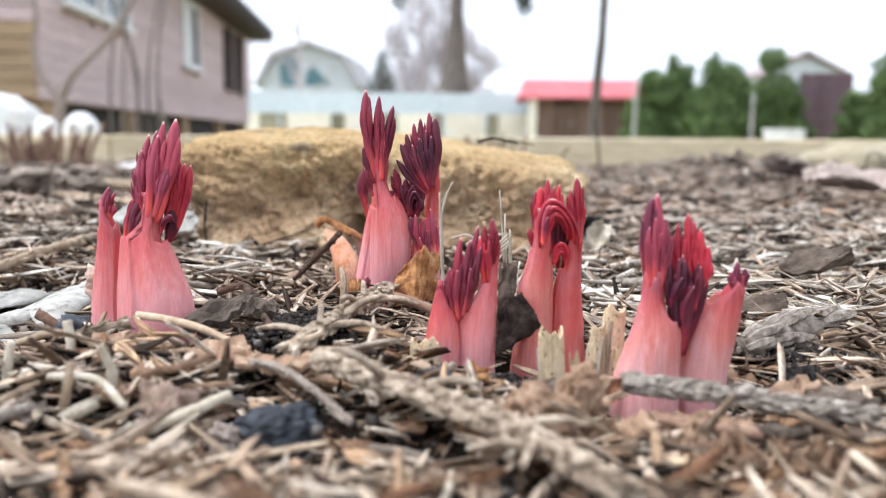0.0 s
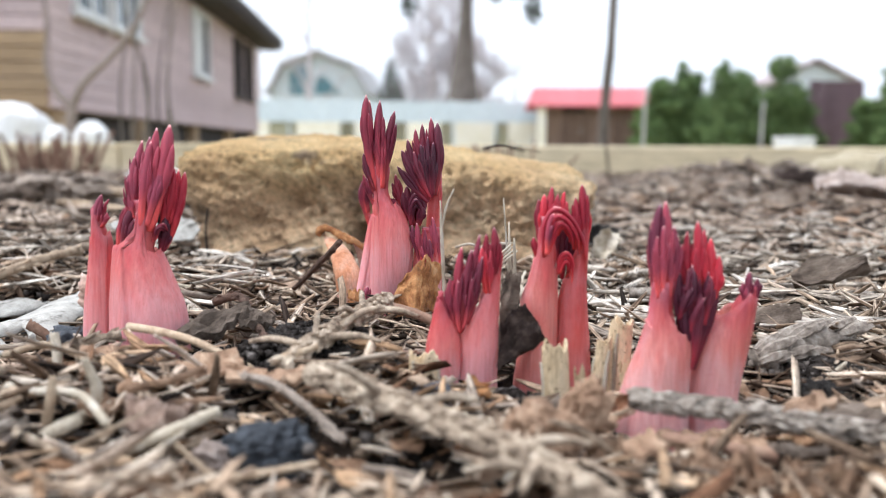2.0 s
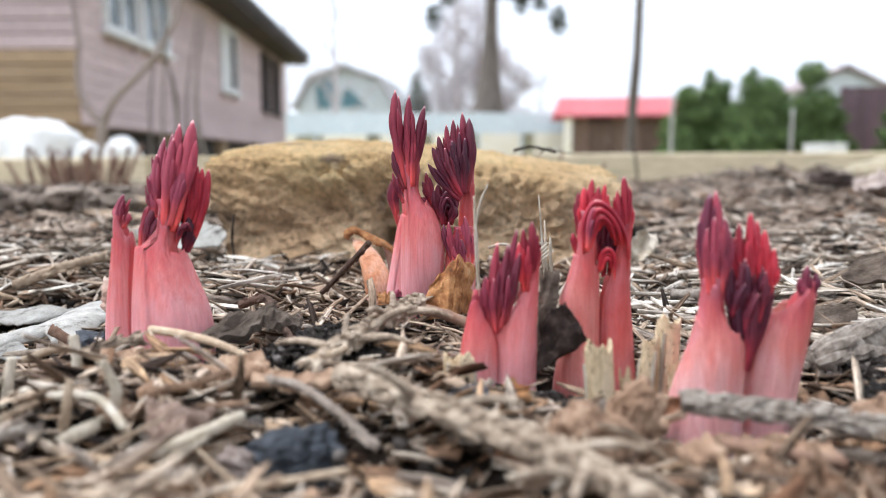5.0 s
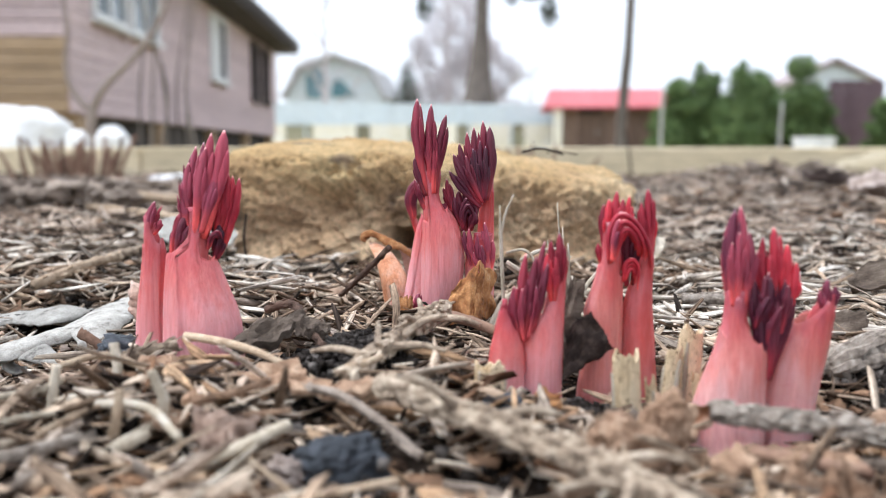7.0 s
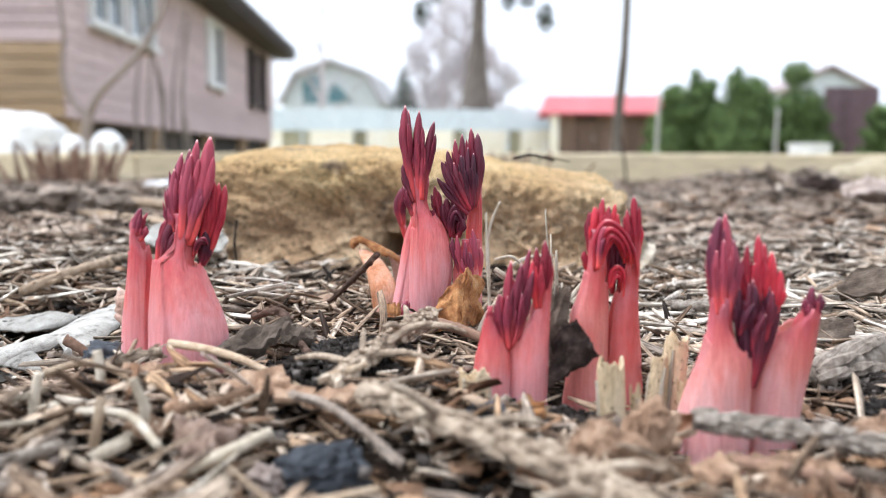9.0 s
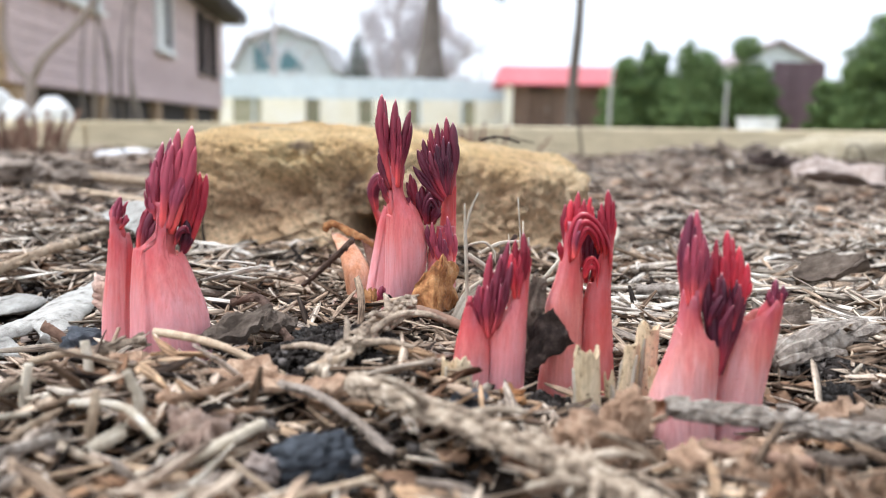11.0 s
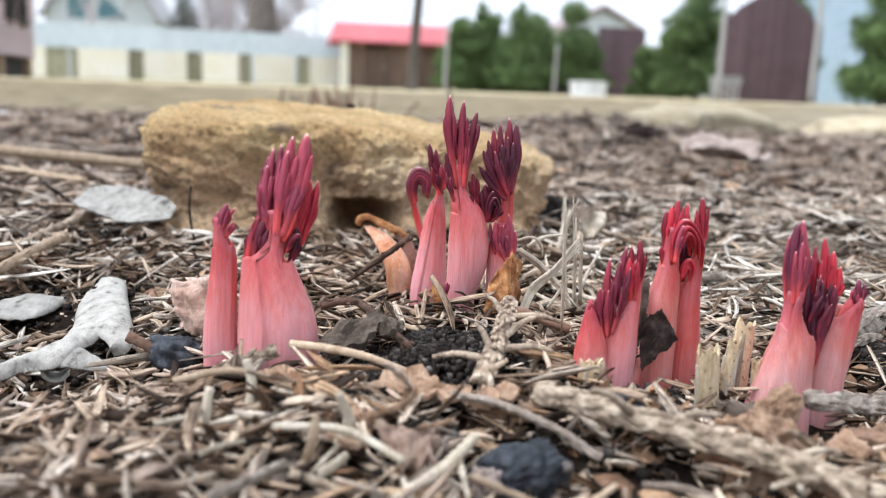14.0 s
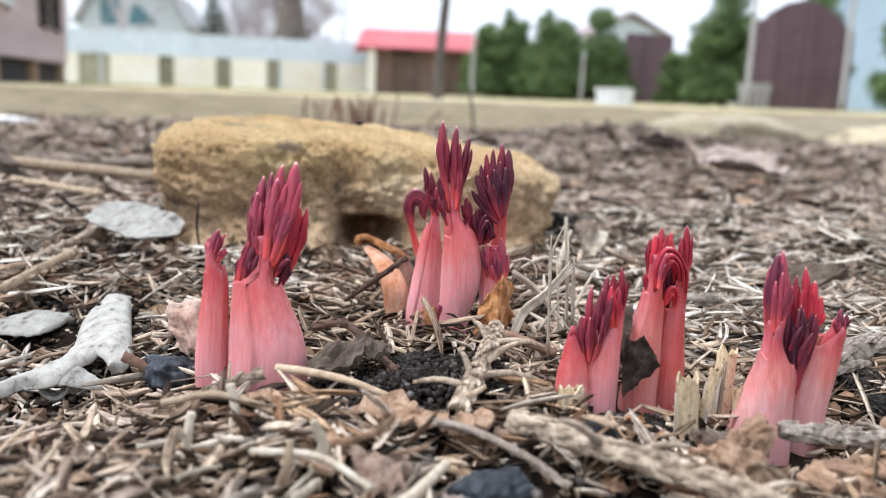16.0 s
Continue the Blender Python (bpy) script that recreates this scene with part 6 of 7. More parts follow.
arched(s, M_LEAF_RED, [(-2.7, -1.6, 24.7), (-2.6, -2.0, 31.1), (-0.7, -2.2, 34.8), (2.4, -1.6, 33.5), (5.3, -0.4, 28.9), (6.2, 0.6, 24.0)], 0.59, 6, 46)
arched(s, M_LEAF_MAUVE, [(-2.1, -2.2, 25.4), (-1.9, -2.6, 30.7), (-1.0, -2.6, 33.6), (-0.6, -2.4, 30.1)], 0.64, 3, 47)
arched(s, M_LEAF_RED, [(0.5, -0.6, 20.9), (0.8, -1.0, 24.2), (2.2, -1.0, 25.4), (3.5, -0.6, 23.6), (3.5, 0.0, 19.2)], 0.48, 3, 48)

# the broad shoot in front
s = thing("peony_shoot", "broad pale pink peony shoot with dark central leaf head", "plant shoot", (0.0545, 0.198, -0.009), PEONY)
sheathed_stalk(s, [(-6.7, -4.1, 7.9), (-4.6, -4.1, 7.8), (0.1, -4.2, 7.5), (5.3, -3.9, 6.9), (10.5, -3.3, 6.2), (14.6, -2.5, 5.6), (17.6, -1.9, 5.1), (19.9, -1.8, 4.5), (21.7, -2.5, 3.4), (23.7, -2.9, 2.6), (26.2, -2.9, 2.4), (28.7, -2.6, 2.4)], -1.0, 22.5, 19.9, M_STALK_PALE, 0.75, 10, -0.55)
sheathed_stalk(s, [(-4.8, 8.3, 4.8), (-0.6, 8.4, 4.9), (3.6, 8.5, 5.0), (7.8, 8.6, 5.1), (13.0, 9.3, 5.2), (17.2, 10.3, 5.0), (20.3, 11.2, 4.6), (22.9, 12.0, 4.1), (23.9, 12.4, 3.8), (24.9, 13.1, 3.3), (25.9, 13.9, 2.5), (27.0, 14.6, 1.9), (27.7, 14.9, 1.7)], 2.0, 23.7, 26.8, M_STALK_PALE, 0.75, 11, -1.0)
fronds(s, M_LEAF_MAUVE, [(-3.7, -1.0, 26.2, -3.7, -1.0, 45.5, 1.35, -0.7), (-2.2, -1.4, 26.3, -2.8, -1.2, 46.1, 1.25, 0.3), (-0.9, -0.6, 26.2, -0.8, -0.6, 41.2, 1.06, 0.5), (-4.0, 0.0, 26.5, -4.9, 0.0, 42.3, 0.78, -0.5), (-3.0, -2.4, 27.0, -3.1, -2.2, 41.3, 0.91, 0.0), (-3.7, -2.4, 27.0, -4.3, -2.2, 39.3, 0.77, -0.3), (-1.6, -2.0, 26.9, -1.8, -2.0, 38.1, 0.72, 0.2)], 51)
fronds(s, M_LEAF_DARK, [(3.2, -1.0, 12.7, 0.4, -1.0, 32.3, 1.31, -0.7), (3.2, -1.4, 12.8, 2.7, -1.2, 33.8, 1.35, -0.2), (3.6, -1.0, 12.7, 6.0, -0.8, 32.3, 1.31, 0.5), (4.0, -0.2, 13.5, 8.1, 0.0, 32.0, 1.17, 0.7), (3.0, -2.2, 13.0, 1.3, -2.4, 29.0, 0.96, -0.4), (3.1, -2.4, 13.0, 4.3, -2.6, 29.6, 0.96, 0.3), (2.2, 0.0, 20.6, 0.4, 0.4, 33.6, 0.97, -0.3)], 53)
fronds(s, M_LEAF_RED, [(4.2, 0.0, 25.1, 3.8, 0.0, 42.1, 1.21, 0.2), (5.7, 0.0, 25.2, 6.4, 0.0, 38.9, 1.11, 0.4), (6.8, -0.4, 24.8, 8.1, -0.4, 35.5, 1.01, 0.4), (3.0, 0.4, 25.6, 1.9, 0.4, 40.2, 1.02, -0.3), (5.3, 1.2, 26.5, 5.4, 1.2, 40.5, 0.97, 0.2), (2.2, 0.6, 25.5, 1.4, 0.6, 37.6, 0.87, -0.3)], 57)
fronds(s, M_LEAF_DARK, [(0.6, -2.4, 23.0, 2.6, -3.4, 29.3, 0.91, -0.5), (2.6, -2.6, 20.1, 4.9, -3.6, 27.6, 0.86, -0.5), (3.5, -2.0, 24.0, 3.1, -2.0, 32.7, 0.95, 0.0), (5.3, -1.8, 22.0, 6.3, -2.0, 31.5, 0.86, 0.3), (1.7, -2.2, 25.0, 2.0, -2.2, 33.0, 0.76, -0.1)], 55)
fronds(s, M_LEAF_MAUVE, [(14.9, 1.6, 25.0, 14.6, 1.4, 32.1, 0.87, -0.2), (15.7, 2.0, 25.0, 16.3, 1.8, 30.8, 0.77, 0.3), (14.2, 1.2, 25.3, 13.2, 0.8, 30.1, 0.67, -0.4), (14.6, 0.6, 25.5, 13.8, 0.2, 29.0, 0.57, -0.2)], 59)


# ---- single pieces that lie in the litter ----
def patch_leaf(name, corners, bulge, crumple, label, material, seed, ragged=0.12, fold=0.0, thick=0.0004, under=None):
    """A crumpled leaf stretched over four corners (upper two, lower two), folded along its middle, with a thick midrib and bitten rims."""
    o = Vector(corners[0])
    a, b, c, d = [Vector(v) - o for v in corners]
    out = ((b - a).cross(d - a)).normalized()
    if out.y > 0:
        out = -out
    nx, ny = 26, 22
    size = (b - a).length
    bm = bmesh.new()
    rows = []
    for side in (0, 1):
        grid = []
        for i in range(nx + 1):
            for j in range(ny + 1):
                u, v = i / nx, j / ny
                e = ragged * (noise.noise(Vector((5 * u, 5 * v, seed))) + 0.6 * noise.noise(Vector((14 * u, 14 * v, seed + 5))))
                u2, v2 = u + e * (abs(2 * u - 1) ** 3) * (1 if u > 0.5 else -1), v + e * (abs(2 * v - 1) ** 3) * (1 if v > 0.5 else -1)
                p = a.lerp(b, u2).lerp(d.lerp(c, u2), v2)
                h = bulge * math.sin(math.pi * u) * math.sin(math.pi * v) + fold * size * (0.5 - abs(u - 0.5))
                h += crumple * (noise.noise(Vector((3.2 * u, 3.2 * v, seed + 1))) + 0.55 * abs(noise.noise(Vector((8 * u, 8 * v, seed + 2)))) + 0.25 * noise.noise(Vector((19 * u, 19 * v, seed))))
                h += 0.00025 * math.exp(-((u - 0.5) / 0.04) ** 2) + 0.00012 * max(0, math.cos(24 * (v - 0.7 * abs(u - 0.5)))) ** 6
                grid.append(bm.verts.new(p + out * (h - side * thick)))
        rows.append(grid)
    k = ny + 1
    for side, g in enumerate(rows):
        for i in range(nx):
            for j in range(ny):
                f = (g[i * k + j], g[(i + 1) * k + j], g[(i + 1) * k + j + 1], g[i * k + j + 1])
                bm.faces.new(f if side == 0 else f[::-1])
    rim = [i * k for i in range(nx)] + [nx * k + j for j in range(ny)] + [i * k + ny for i in range(nx, 0, -1)] + list(range(ny, 0, -1))
    for m, n in zip(rim, rim[1:] + rim[:1]):
        bm.faces.new((rows[0][m], rows[1][m], rows[1][n], rows[0][n]))
    bmesh.ops.recalc_face_normals(bm, faces=bm.faces)
    if under is None:
        return solo(name, bm, material, label, "leaf", pose(*corners[0]), smooth=True)
    half = part("leaf_half", bm, material, under, smooth=True)
    half.location = Vector(corners[0]) - under.location
    return half


def twig(points, r, label, material, seed, pegs=0, rough=0.14, side_twigs=0, name="twig"):
    rng = np.random.default_rng(seed)
    t = thing(name, label, "twig", points[0])
    o = Vector(points[0])
    pts = [tuple(Vector(p) - o) for p in points]
    n = len(pts)
    bm = bmesh.new()
    tube(bm, pts, [r * (1 - 0.25 * i / n) for i in range(n)], 9, 12 * (n - 1), rough=rough, seed=seed)
    stem = part("stem", bm, material, t, smooth=True)
    if pegs:
        bm = bmesh.new()
        c = spline(pts, pegs)
        for k in range(1, pegs - 1):
            d = Vector(c[k + 1] - c[k - 1]).normalized()
            s = d.cross(Vector(rng.normal(0, 1, 3))).normalized()
            a = Vector(c[k]) + s * r * 0.7
            tube(bm, [tuple(a - d * r * 0.5), tuple(a + s * r * 0.3 + d * r * 0.5), tuple(a + s * r * 0.55 + d * r * 1.3)], [r * 0.22, r * 0.4, r * 0.14], 5, 3)
        tagged(part("bark_relief", bm, material, stem), kind="stuff")
    for k in range(side_twigs):
        bm = bmesh.new()
        c = spline(pts, 20)[3 + int(rng.integers(0, 14))]
        w = Vector((rng.normal(0, 1), rng.normal(0, 1), 0.3)).normalized()
        a = Vector(c)
        tube(bm, [tuple(a), tuple(a + w * r * 4), tuple(a + w * r * 7 + Vector((0, 0, -r)))], [r * 0.5, r * 0.4, r * 0.25], 6)
        part("side_twig", bm, material, t, smooth=True)
    return t


twig([(-0.0135, 0.1745, 0.0075), (-0.002, 0.1655, 0.0068), (0.0095, 0.157, 0.0055), (0.02, 0.1485, 0.0045), (0.028, 0.141, 0.003), (0.0365, 0.1318, 0.0012)], 0.0018, "knobbly grey-tan spruce twig lying across the litter", M_TWIG, 61, 260, 0.16, 5)
twig([(-0.0065, 0.226, 0.0115), (-0.0105, 0.212, 0.0105), (-0.016, 0.198, 0.0085), (-0.0215, 0.186, 0.0055)], 0.0018, "short knobbly grey spruce twig leaning on the soil", M_TWIG, 62, 170, 0.2, 7)
twig([(0.0425, 0.1745, 0.0042), (0.052, 0.1738, 0.0034), (0.062, 0.1732, 0.0025), (0.073, 0.172, 0.0012), (0.086, 0.170, 0.0)], 0.0016, "grey scaly twig before the broad shoot", M_SCALY, 63, 190, 0.16, 1)
twig([(-0.0595, 0.2035, 0.0086), (-0.052, 0.201, 0.0083), (-0.044, 0.1985, 0.0072), (-0.036, 0.1965, 0.0045), (-0.030, 0.1955, 0.002)], 0.00095, "smooth tan needle stalk bent over the litter", M_TAN, 64, 0, 0.04)
twig([(-0.078, 0.2, 0.0005), (-0.0705, 0.2035, 0.0045), (-0.0625, 0.2065, 0.0062)], 0.0013, "grey weathered twig end beside the pink shoot", M_TWIG, 65, 20, 0.2)
twig([(-0.0675, 0.186, -0.001), (-0.0665, 0.187, 0.005), (-0.0675, 0.188, 0.0105)], 0.0011, "pale bent straw stub standing in the litter", M_STRAW, 66, 0, 0.05)
twig([(-0.0745, 0.177, -0.001), (-0.0742, 0.1775, 0.004), (-0.0735, 0.178, 0.0085)], 0.001, "short grey straw stub standing upright", M_STRAW, 67, 0, 0.06)
twig([(-0.052, 0.238, 0.008), (-0.044, 0.232, 0.0105), (-0.038, 0.222, 0.0075), (-0.032, 0.213, 0.004)], 0.0011, "dark curved twig beside the soil clod", M_DARKTWIG, 68, 24, 0.15)
twig([(-0.034, 0.186, 0.002), (-0.0280, 0.1822, 0.0041), (-0.0204, 0.1762, 0.0046), (-0.0112, 0.1657, 0.0031), (-0.0049, 0.1615, -0.0006)], 0.0009, "curved tan stalk arched over the dark pebble", M_STICK, 69, 30, 0.12)
twig([(-0.043, 0.15, -0.001), (-0.034, 0.157, 0.001), (-0.027, 0.165, 0.003)], 0.0012, "pale split stalk lying in the litter", M_STRAW, 70, 0, 0.08)
twig([(-0.0196, 0.1379, 0.0016), (-0.0128, 0.1432, 0.0012), (-0.0068, 0.1492, 0.0005)], 0.0006, "tan stalk lying below the dark pebble", M_TAN, 71, 0, 0.08)
twig([(-0.42, 0.69, 0.014), (-0.365, 0.665, 0.015), (-0.31, 0.63, 0.018), (-0.275, 0.605, 0.018), (-0.25, 0.6, 0.013)], 0.0085, "thick grey-brown stick lying beside the slab", M_STICK, 72, 90, 0.2, 5, name="stick")
twig([(-0.27, 0.603, 0.018), (-0.235, 0.594, 0.0155), (-0.18, 0.585, 0.012), (-0.13, 0.57, 0.009)], 0.004, "peeled pale end of the thick stick", M_TAN, 92, 0, 0.1, name="stick")
twig([(-0.29, 0.608, 0.009), (-0.248, 0.578, 0.008), (-0.21, 0.55, 0.007), (-0.175, 0.523, 0.006)], 0.0024, "pale peeled stick behind the grey bark", M_TAN, 73, 0, 0.08, name="stick")
twig([(-0.30, 0.70, 0.012), (-0.22, 0.68, 0.010), (-0.14, 0.69, 0.010)], 0.004, "dark brown stick on the far litter", M_STICK, 74, 30, 0.15, 2, name="stick")
twig([(-0.155, 0.335, 0.004), (-0.145, 0.375, 0.007), (-0.128, 0.41, 0.009), (-0.105, 0.438, 0.008)], 0.0017, "arched knobbly twig beside the slab", M_TWIG, 75, 60, 0.2)
twig([(-0.15, 0.30, 0.003), (-0.142, 0.318, 0.007), (-0.138, 0.336, 0.008), (-0.146, 0.352, 0.005)], 0.0018, "curled reddish-tan root piece in the litter", M_TAN, 76, 20, 0.15)
twig([(-0.098, 0.366, 0.0), (-0.1, 0.368, 0.012), (-0.0995, 0.37, 0.022)], 0.0005, "thin dark stem standing at the slab's corner", M_DARKLEAF, 77, 0, 0.05)
twig([(0.205, 1.5, -0.012), (0.2, 1.5, 0.035), (0.192, 1.502, 0.085)], 0.0022, "thin dark stem standing beyond the slab", M_DARKLEAF, 78, 0, 0.08)
twig([(0.024, 0.446, 0.0462), (0.0275, 0.446, 0.0482), (0.031, 0.447, 0.0472), (0.039, 0.448, 0.0455)], 0.00035, "thin dark twig bits lying on the slab", M_DARKLEAF, 79, 5, 0.1, 2)
twig([(0.545, 1.27, 0.0), (0.552, 1.27, 0.03), (0.565, 1.27, 0.034), (0.575, 1.27, 0.014)], 0.0012, "thin dark bent stem over the far mulch", M_DARKLEAF, 80, 0, 0.08)
twig([(-0.0257, 0.268, 0.0205), (-0.0296, 0.272, 0.0166), (-0.0346, 0.276, 0.0117), (-0.0391, 0.28, 0.0074), (-0.043, 0.283, 0.004)], 0.0009, "dark broken twig against the orange bud", M_DARKTWIG, 81, 14, 0.15)
twig([(0.012, 0.295, 0.006), (0.018, 0.302, 0.012), (0.023, 0.309, 0.017)], 0.0011, "dark twig stump behind the dry straw", M_DARKTWIG, 82, 10, 0.15)
twig([(0.078, 0.22, 0.0), (0.088, 0.224, 0.003), (0.101, 0.23, 0.004)], 0.0035, "thick weathered grey twig end with dark core", M_SCALY, 83, 70, 0.25)
twig([(0.060, 0.2925, 0.003), (0.09, 0.285, 0.004), (0.13, 0.29, 0.003)], 0.0017, "scaly grey twig behind the red shoots", M_SCALY, 84, 100, 0.2)

twig([(0.0468, 0.166, 0.0), (0.0545, 0.164, -0.0004), (0.0639, 0.162, -0.001)], 0.0014, "reddish brown twig under the scaly twig", M_STEM, 93, 0, 0.1)
twig([(-0.0085, 0.234, 0.0085), (0.0, 0.231, 0.007), (0.0098, 0.2265, 0.004)], 0.0014, "smooth brown stem behind the short shoot", M_STEM, 94, 0, 0.08)
twig([(-0.062, 0.17, 0.004), (-0.05, 0.163, 0.0058), (-0.041, 0.154, 0.004)], 0.0008, "long grey-tan split stalk on the litter", M_STRAW, 95, 0, 0.08)
twig([(-0.082, 0.195, 0.004), (-0.07, 0.19, 0.0075), (-0.057, 0.184, 0.0055)], 0.0008, "bent grey-tan stalk before the pink shoot", M_TAN, 96, 0, 0.08)
def split_stalk(points, r, label, material, seed):
    """A flattened, fibrous piece of stalk with a broken end, lying on the litter."""
    o = Vector(points[0])
    k = len(points)
    bm = tube(bmesh.new(), [tuple(Vector(p) - o) for p in points], [r * (1.05 - 0.1 * i / k) for i in range(k - 1)] + [r * 0.75], 10, 9 * (k - 1), flat=0.45, rough=0.2, seed=seed)
    return solo("split_stalk", bm, material, label, "straw", pose(*points[0]), group="split stalks in the foreground")


split_stalk([(-0.0307, 0.1637, 0.0008), (-0.0316, 0.1492, 0.0012), (-0.0330, 0.1387, 0.0007), (-0.0357, 0.1384, -0.0015)], 0.00070, "pale split straw lying before the pebble", M_STRAW, 401)
split_stalk([(-0.0302, 0.1542, 0.0008), (-0.0237, 0.1458, 0.0011), (-0.0183, 0.1402, 0.0003), (-0.0154, 0.1375, -0.0005)], 0.00060, "tan split straw leaning on a paler one", M_TAN, 402)
split_stalk([(-0.0312, 0.1692, 0.0010), (-0.0355, 0.1604, -0.0003), (-0.0411, 0.1578, -0.0025)], 0.00072, "grey-brown stalk along the torn leaf", M_STICK, 403)
split_stalk([(-0.0715, 0.1529, -0.0005), (-0.0641, 0.1576, 0.0007), (-0.0583, 0.1618, 0.0015)], 0.00112, "grey weathered sliver of bark", M_SCALY, 404)
split_stalk([(-0.0591, 0.1588, 0.0005), (-0.0537, 0.1573, -0.0009), (-0.0482, 0.1555, -0.0031)], 0.00079, "grey split stalk in the litter", M_TWIG, 405)
split_stalk([(-0.0411, 0.1553, 0.0004), (-0.0405, 0.1483, -0.0001), (-0.0416, 0.1460, -0.0021)], 0.00054, "short pale straw end", M_STRAW, 406)
split_stalk([(-0.0544, 0.1592, -0.0003), (-0.0519, 0.1605, 0.0006), (-0.0495, 0.1625, 0.0016)], 0.00100, "pale yellow straw stub", M_STRAW, 407)
split_stalk([(-0.0507, 0.1679, 0.0009), (-0.0491, 0.1674, 0.0057), (-0.0508, 0.1668, 0.0110)], 0.00107, "bleached bent straw standing up", M_STRAW, 408)
split_stalk([(-0.0565, 0.1639, -0.0003), (-0.0553, 0.1633, 0.0039), (-0.0548, 0.1639, 0.0086)], 0.00091, "upright tan split straw", M_TAN, 409)
split_stalk([(-0.0227, 0.1873, 0.0064), (-0.0185, 0.1882, 0.0076), (-0.0154, 0.1902, 0.0085)], 0.00071, "pale chip beside the knobbly twig", M_TAN, 410)
split_stalk([(-0.0672, 0.1598, 0.0014), (-0.0652, 0.1632, 0.0027), (-0.0623, 0.1671, 0.0038)], 0.00063, "tan straw sliver in the litter", M_TAN, 411)
split_stalk([(-0.0826, 0.1736, 0.0036), (-0.0761, 0.1751, 0.0044), (-0.0737, 0.1806, 0.0049)], 0.00063, "pale split straw under the bark", M_STRAW, 412)
split_stalk([(-0.0736, 0.1610, 0.0032), (-0.0708, 0.1628, 0.0037), (-0.0657, 0.1650, 0.0038)], 0.00053, "grey straw sliver lying in the litter", M_STRAW, 413)
split_stalk([(-0.0443, 0.1718, 0.0046), (-0.0385, 0.1756, 0.0052), (-0.0353, 0.1819, 0.0058)], 0.00068, "orange-tan shred of bark", M_WOODCHIP, 414)
split_stalk([(-0.0428, 0.1689, 0.0032), (-0.0359, 0.1705, 0.0025), (-0.0290, 0.1742, 0.0025)], 0.00061, "peach-brown shred of bark", M_WOODCHIP, 415)
patch_leaf("torn_leaf", [(-0.0449, 0.1692, 0.0036), (-0.0335, 0.17, 0.0025), (-0.0345, 0.1612, -0.0002), (-0.0405, 0.16, -0.0008)], 0.0012, 0.0026, "torn pinkish brown dry leaf before the pink shoot", M_PINKBROWN, 61, 0.3, 0.06)

split_stalk([(-0.098, 0.2318, 0.0026), (-0.0945, 0.2312, 0.0008), (-0.0895, 0.2306, -0.0028)], 0.0013, "reddish brown chip leaning on the bark", M_STEM, 431)
solo("wood_lump", lump(bmesh.new(), (0.0058, 0.004, 0.0046), 71, 5, 0.42, 1.7), M_WOODCHIP, "crumbling orange-brown lump of rotten wood", "wood chip", pose(0.0275, 0.1625, 0.001, 0, 12, 20))
solo("wood_lump", lump(bmesh.new(), (0.0036, 0.003, 0.0056), 72, 5, 0.42, 1.8), M_WOODCHIP, "upright crumbling piece of brown wood", "wood chip", pose(0.0345, 0.172, 0.002, 8, 14, 0))
patch_leaf("bud_scale", [(-0.0213, 0.256, 0.0086), (-0.0178, 0.257, 0.0087), (-0.0173, 0.254, 0.0015), (-0.0206, 0.252, 0.001)], 0.0008, 0.0008, "brown papery scale at the dark shoot's foot", M_DRYLEAF, 81, 0.2, 0.1)
patch_leaf("bud_scale", [(-0.0246, 0.255, 0.007), (-0.0209, 0.256, 0.0078), (-0.0205, 0.253, 0.0025), (-0.0236, 0.252, 0.002)], 0.0006, 0.0008, "torn peach-brown scale beside the dark shoot", M_PEACHSCALE, 82, 0.2, 0.1)
solo("pebble", lump(bmesh.new(), (0.0078, 0.0052, 0.0044), 21, 5, 0.34, 2.2), M_PEBBLE, "blue-black rough pebble half sunk in the litter", "stone", pose(-0.0190, 0.1635, -0.0034, 8, -14, 12))
solo("pebble", lump(bmesh.new(), (0.0026, 0.0024, 0.0022), 22, 4, 0.55, 2.4), M_PINKLEAF, "pinkish crumb of stone against the dark pebble", "stone", pose(-0.0262, 0.1590, -0.0030, 0, 0, 0))
solo("pebble", lump(bmesh.new(), (0.006, 0.005, 0.0042), 23, 4, 0.34, 2.5), M_PEBBLE, "smooth blue-grey pebble behind the pink shoot", "stone", pose(-0.0875, 0.2335, -0.0025, 0, 8, 10))
solo("pebble", lump(bmesh.new(), (0.004, 0.003, 0.003), 24, 3, 0.15), M_PEBBLE, "small dark pebble below the short shoot", "stone", pose(0.0075, 0.182, 0.001))
for k, (x, y, z, sx, sy, sz) in enumerate([(-0.026, 0.217, 0.002, 0.008, 0.007, 0.0055), (-0.017, 0.222, 0.001, 0.005, 0.005, 0.004), (-0.034, 0.211, 0.001, 0.004, 0.004, 0.003), (0.085, 0.202, -0.003, 0.005, 0.004, 0.004), (0.094, 0.215, -0.002, 0.005, 0.005, 0.004), (0.066, 0.44, 0.006, 0.012, 0.009, 0.006)]):
    solo("soil_clod", lump(bmesh.new(), (0.8 * sx, 0.8 * sy, 0.75 * sz), 30 + k, 5, 0.5, 5.5), M_CLOD, "crumbly dark grey clod of soil between the shoots", "soil", pose(x, y, z, 0, 0, 40 * k), group="soil clods")


def flake(name, at, length, width, label, material, seed, rot=(0, 0, 0), category="leaf", group="", **kw):
    return solo(name, sheet(bmesh.new(), length, width, seed, **kw), material, label, category, pose(*at, *rot), group=group, smooth=category == "leaf" and material not in (M_DARKLEAF, M_WOODCHIP, M_PEACH))


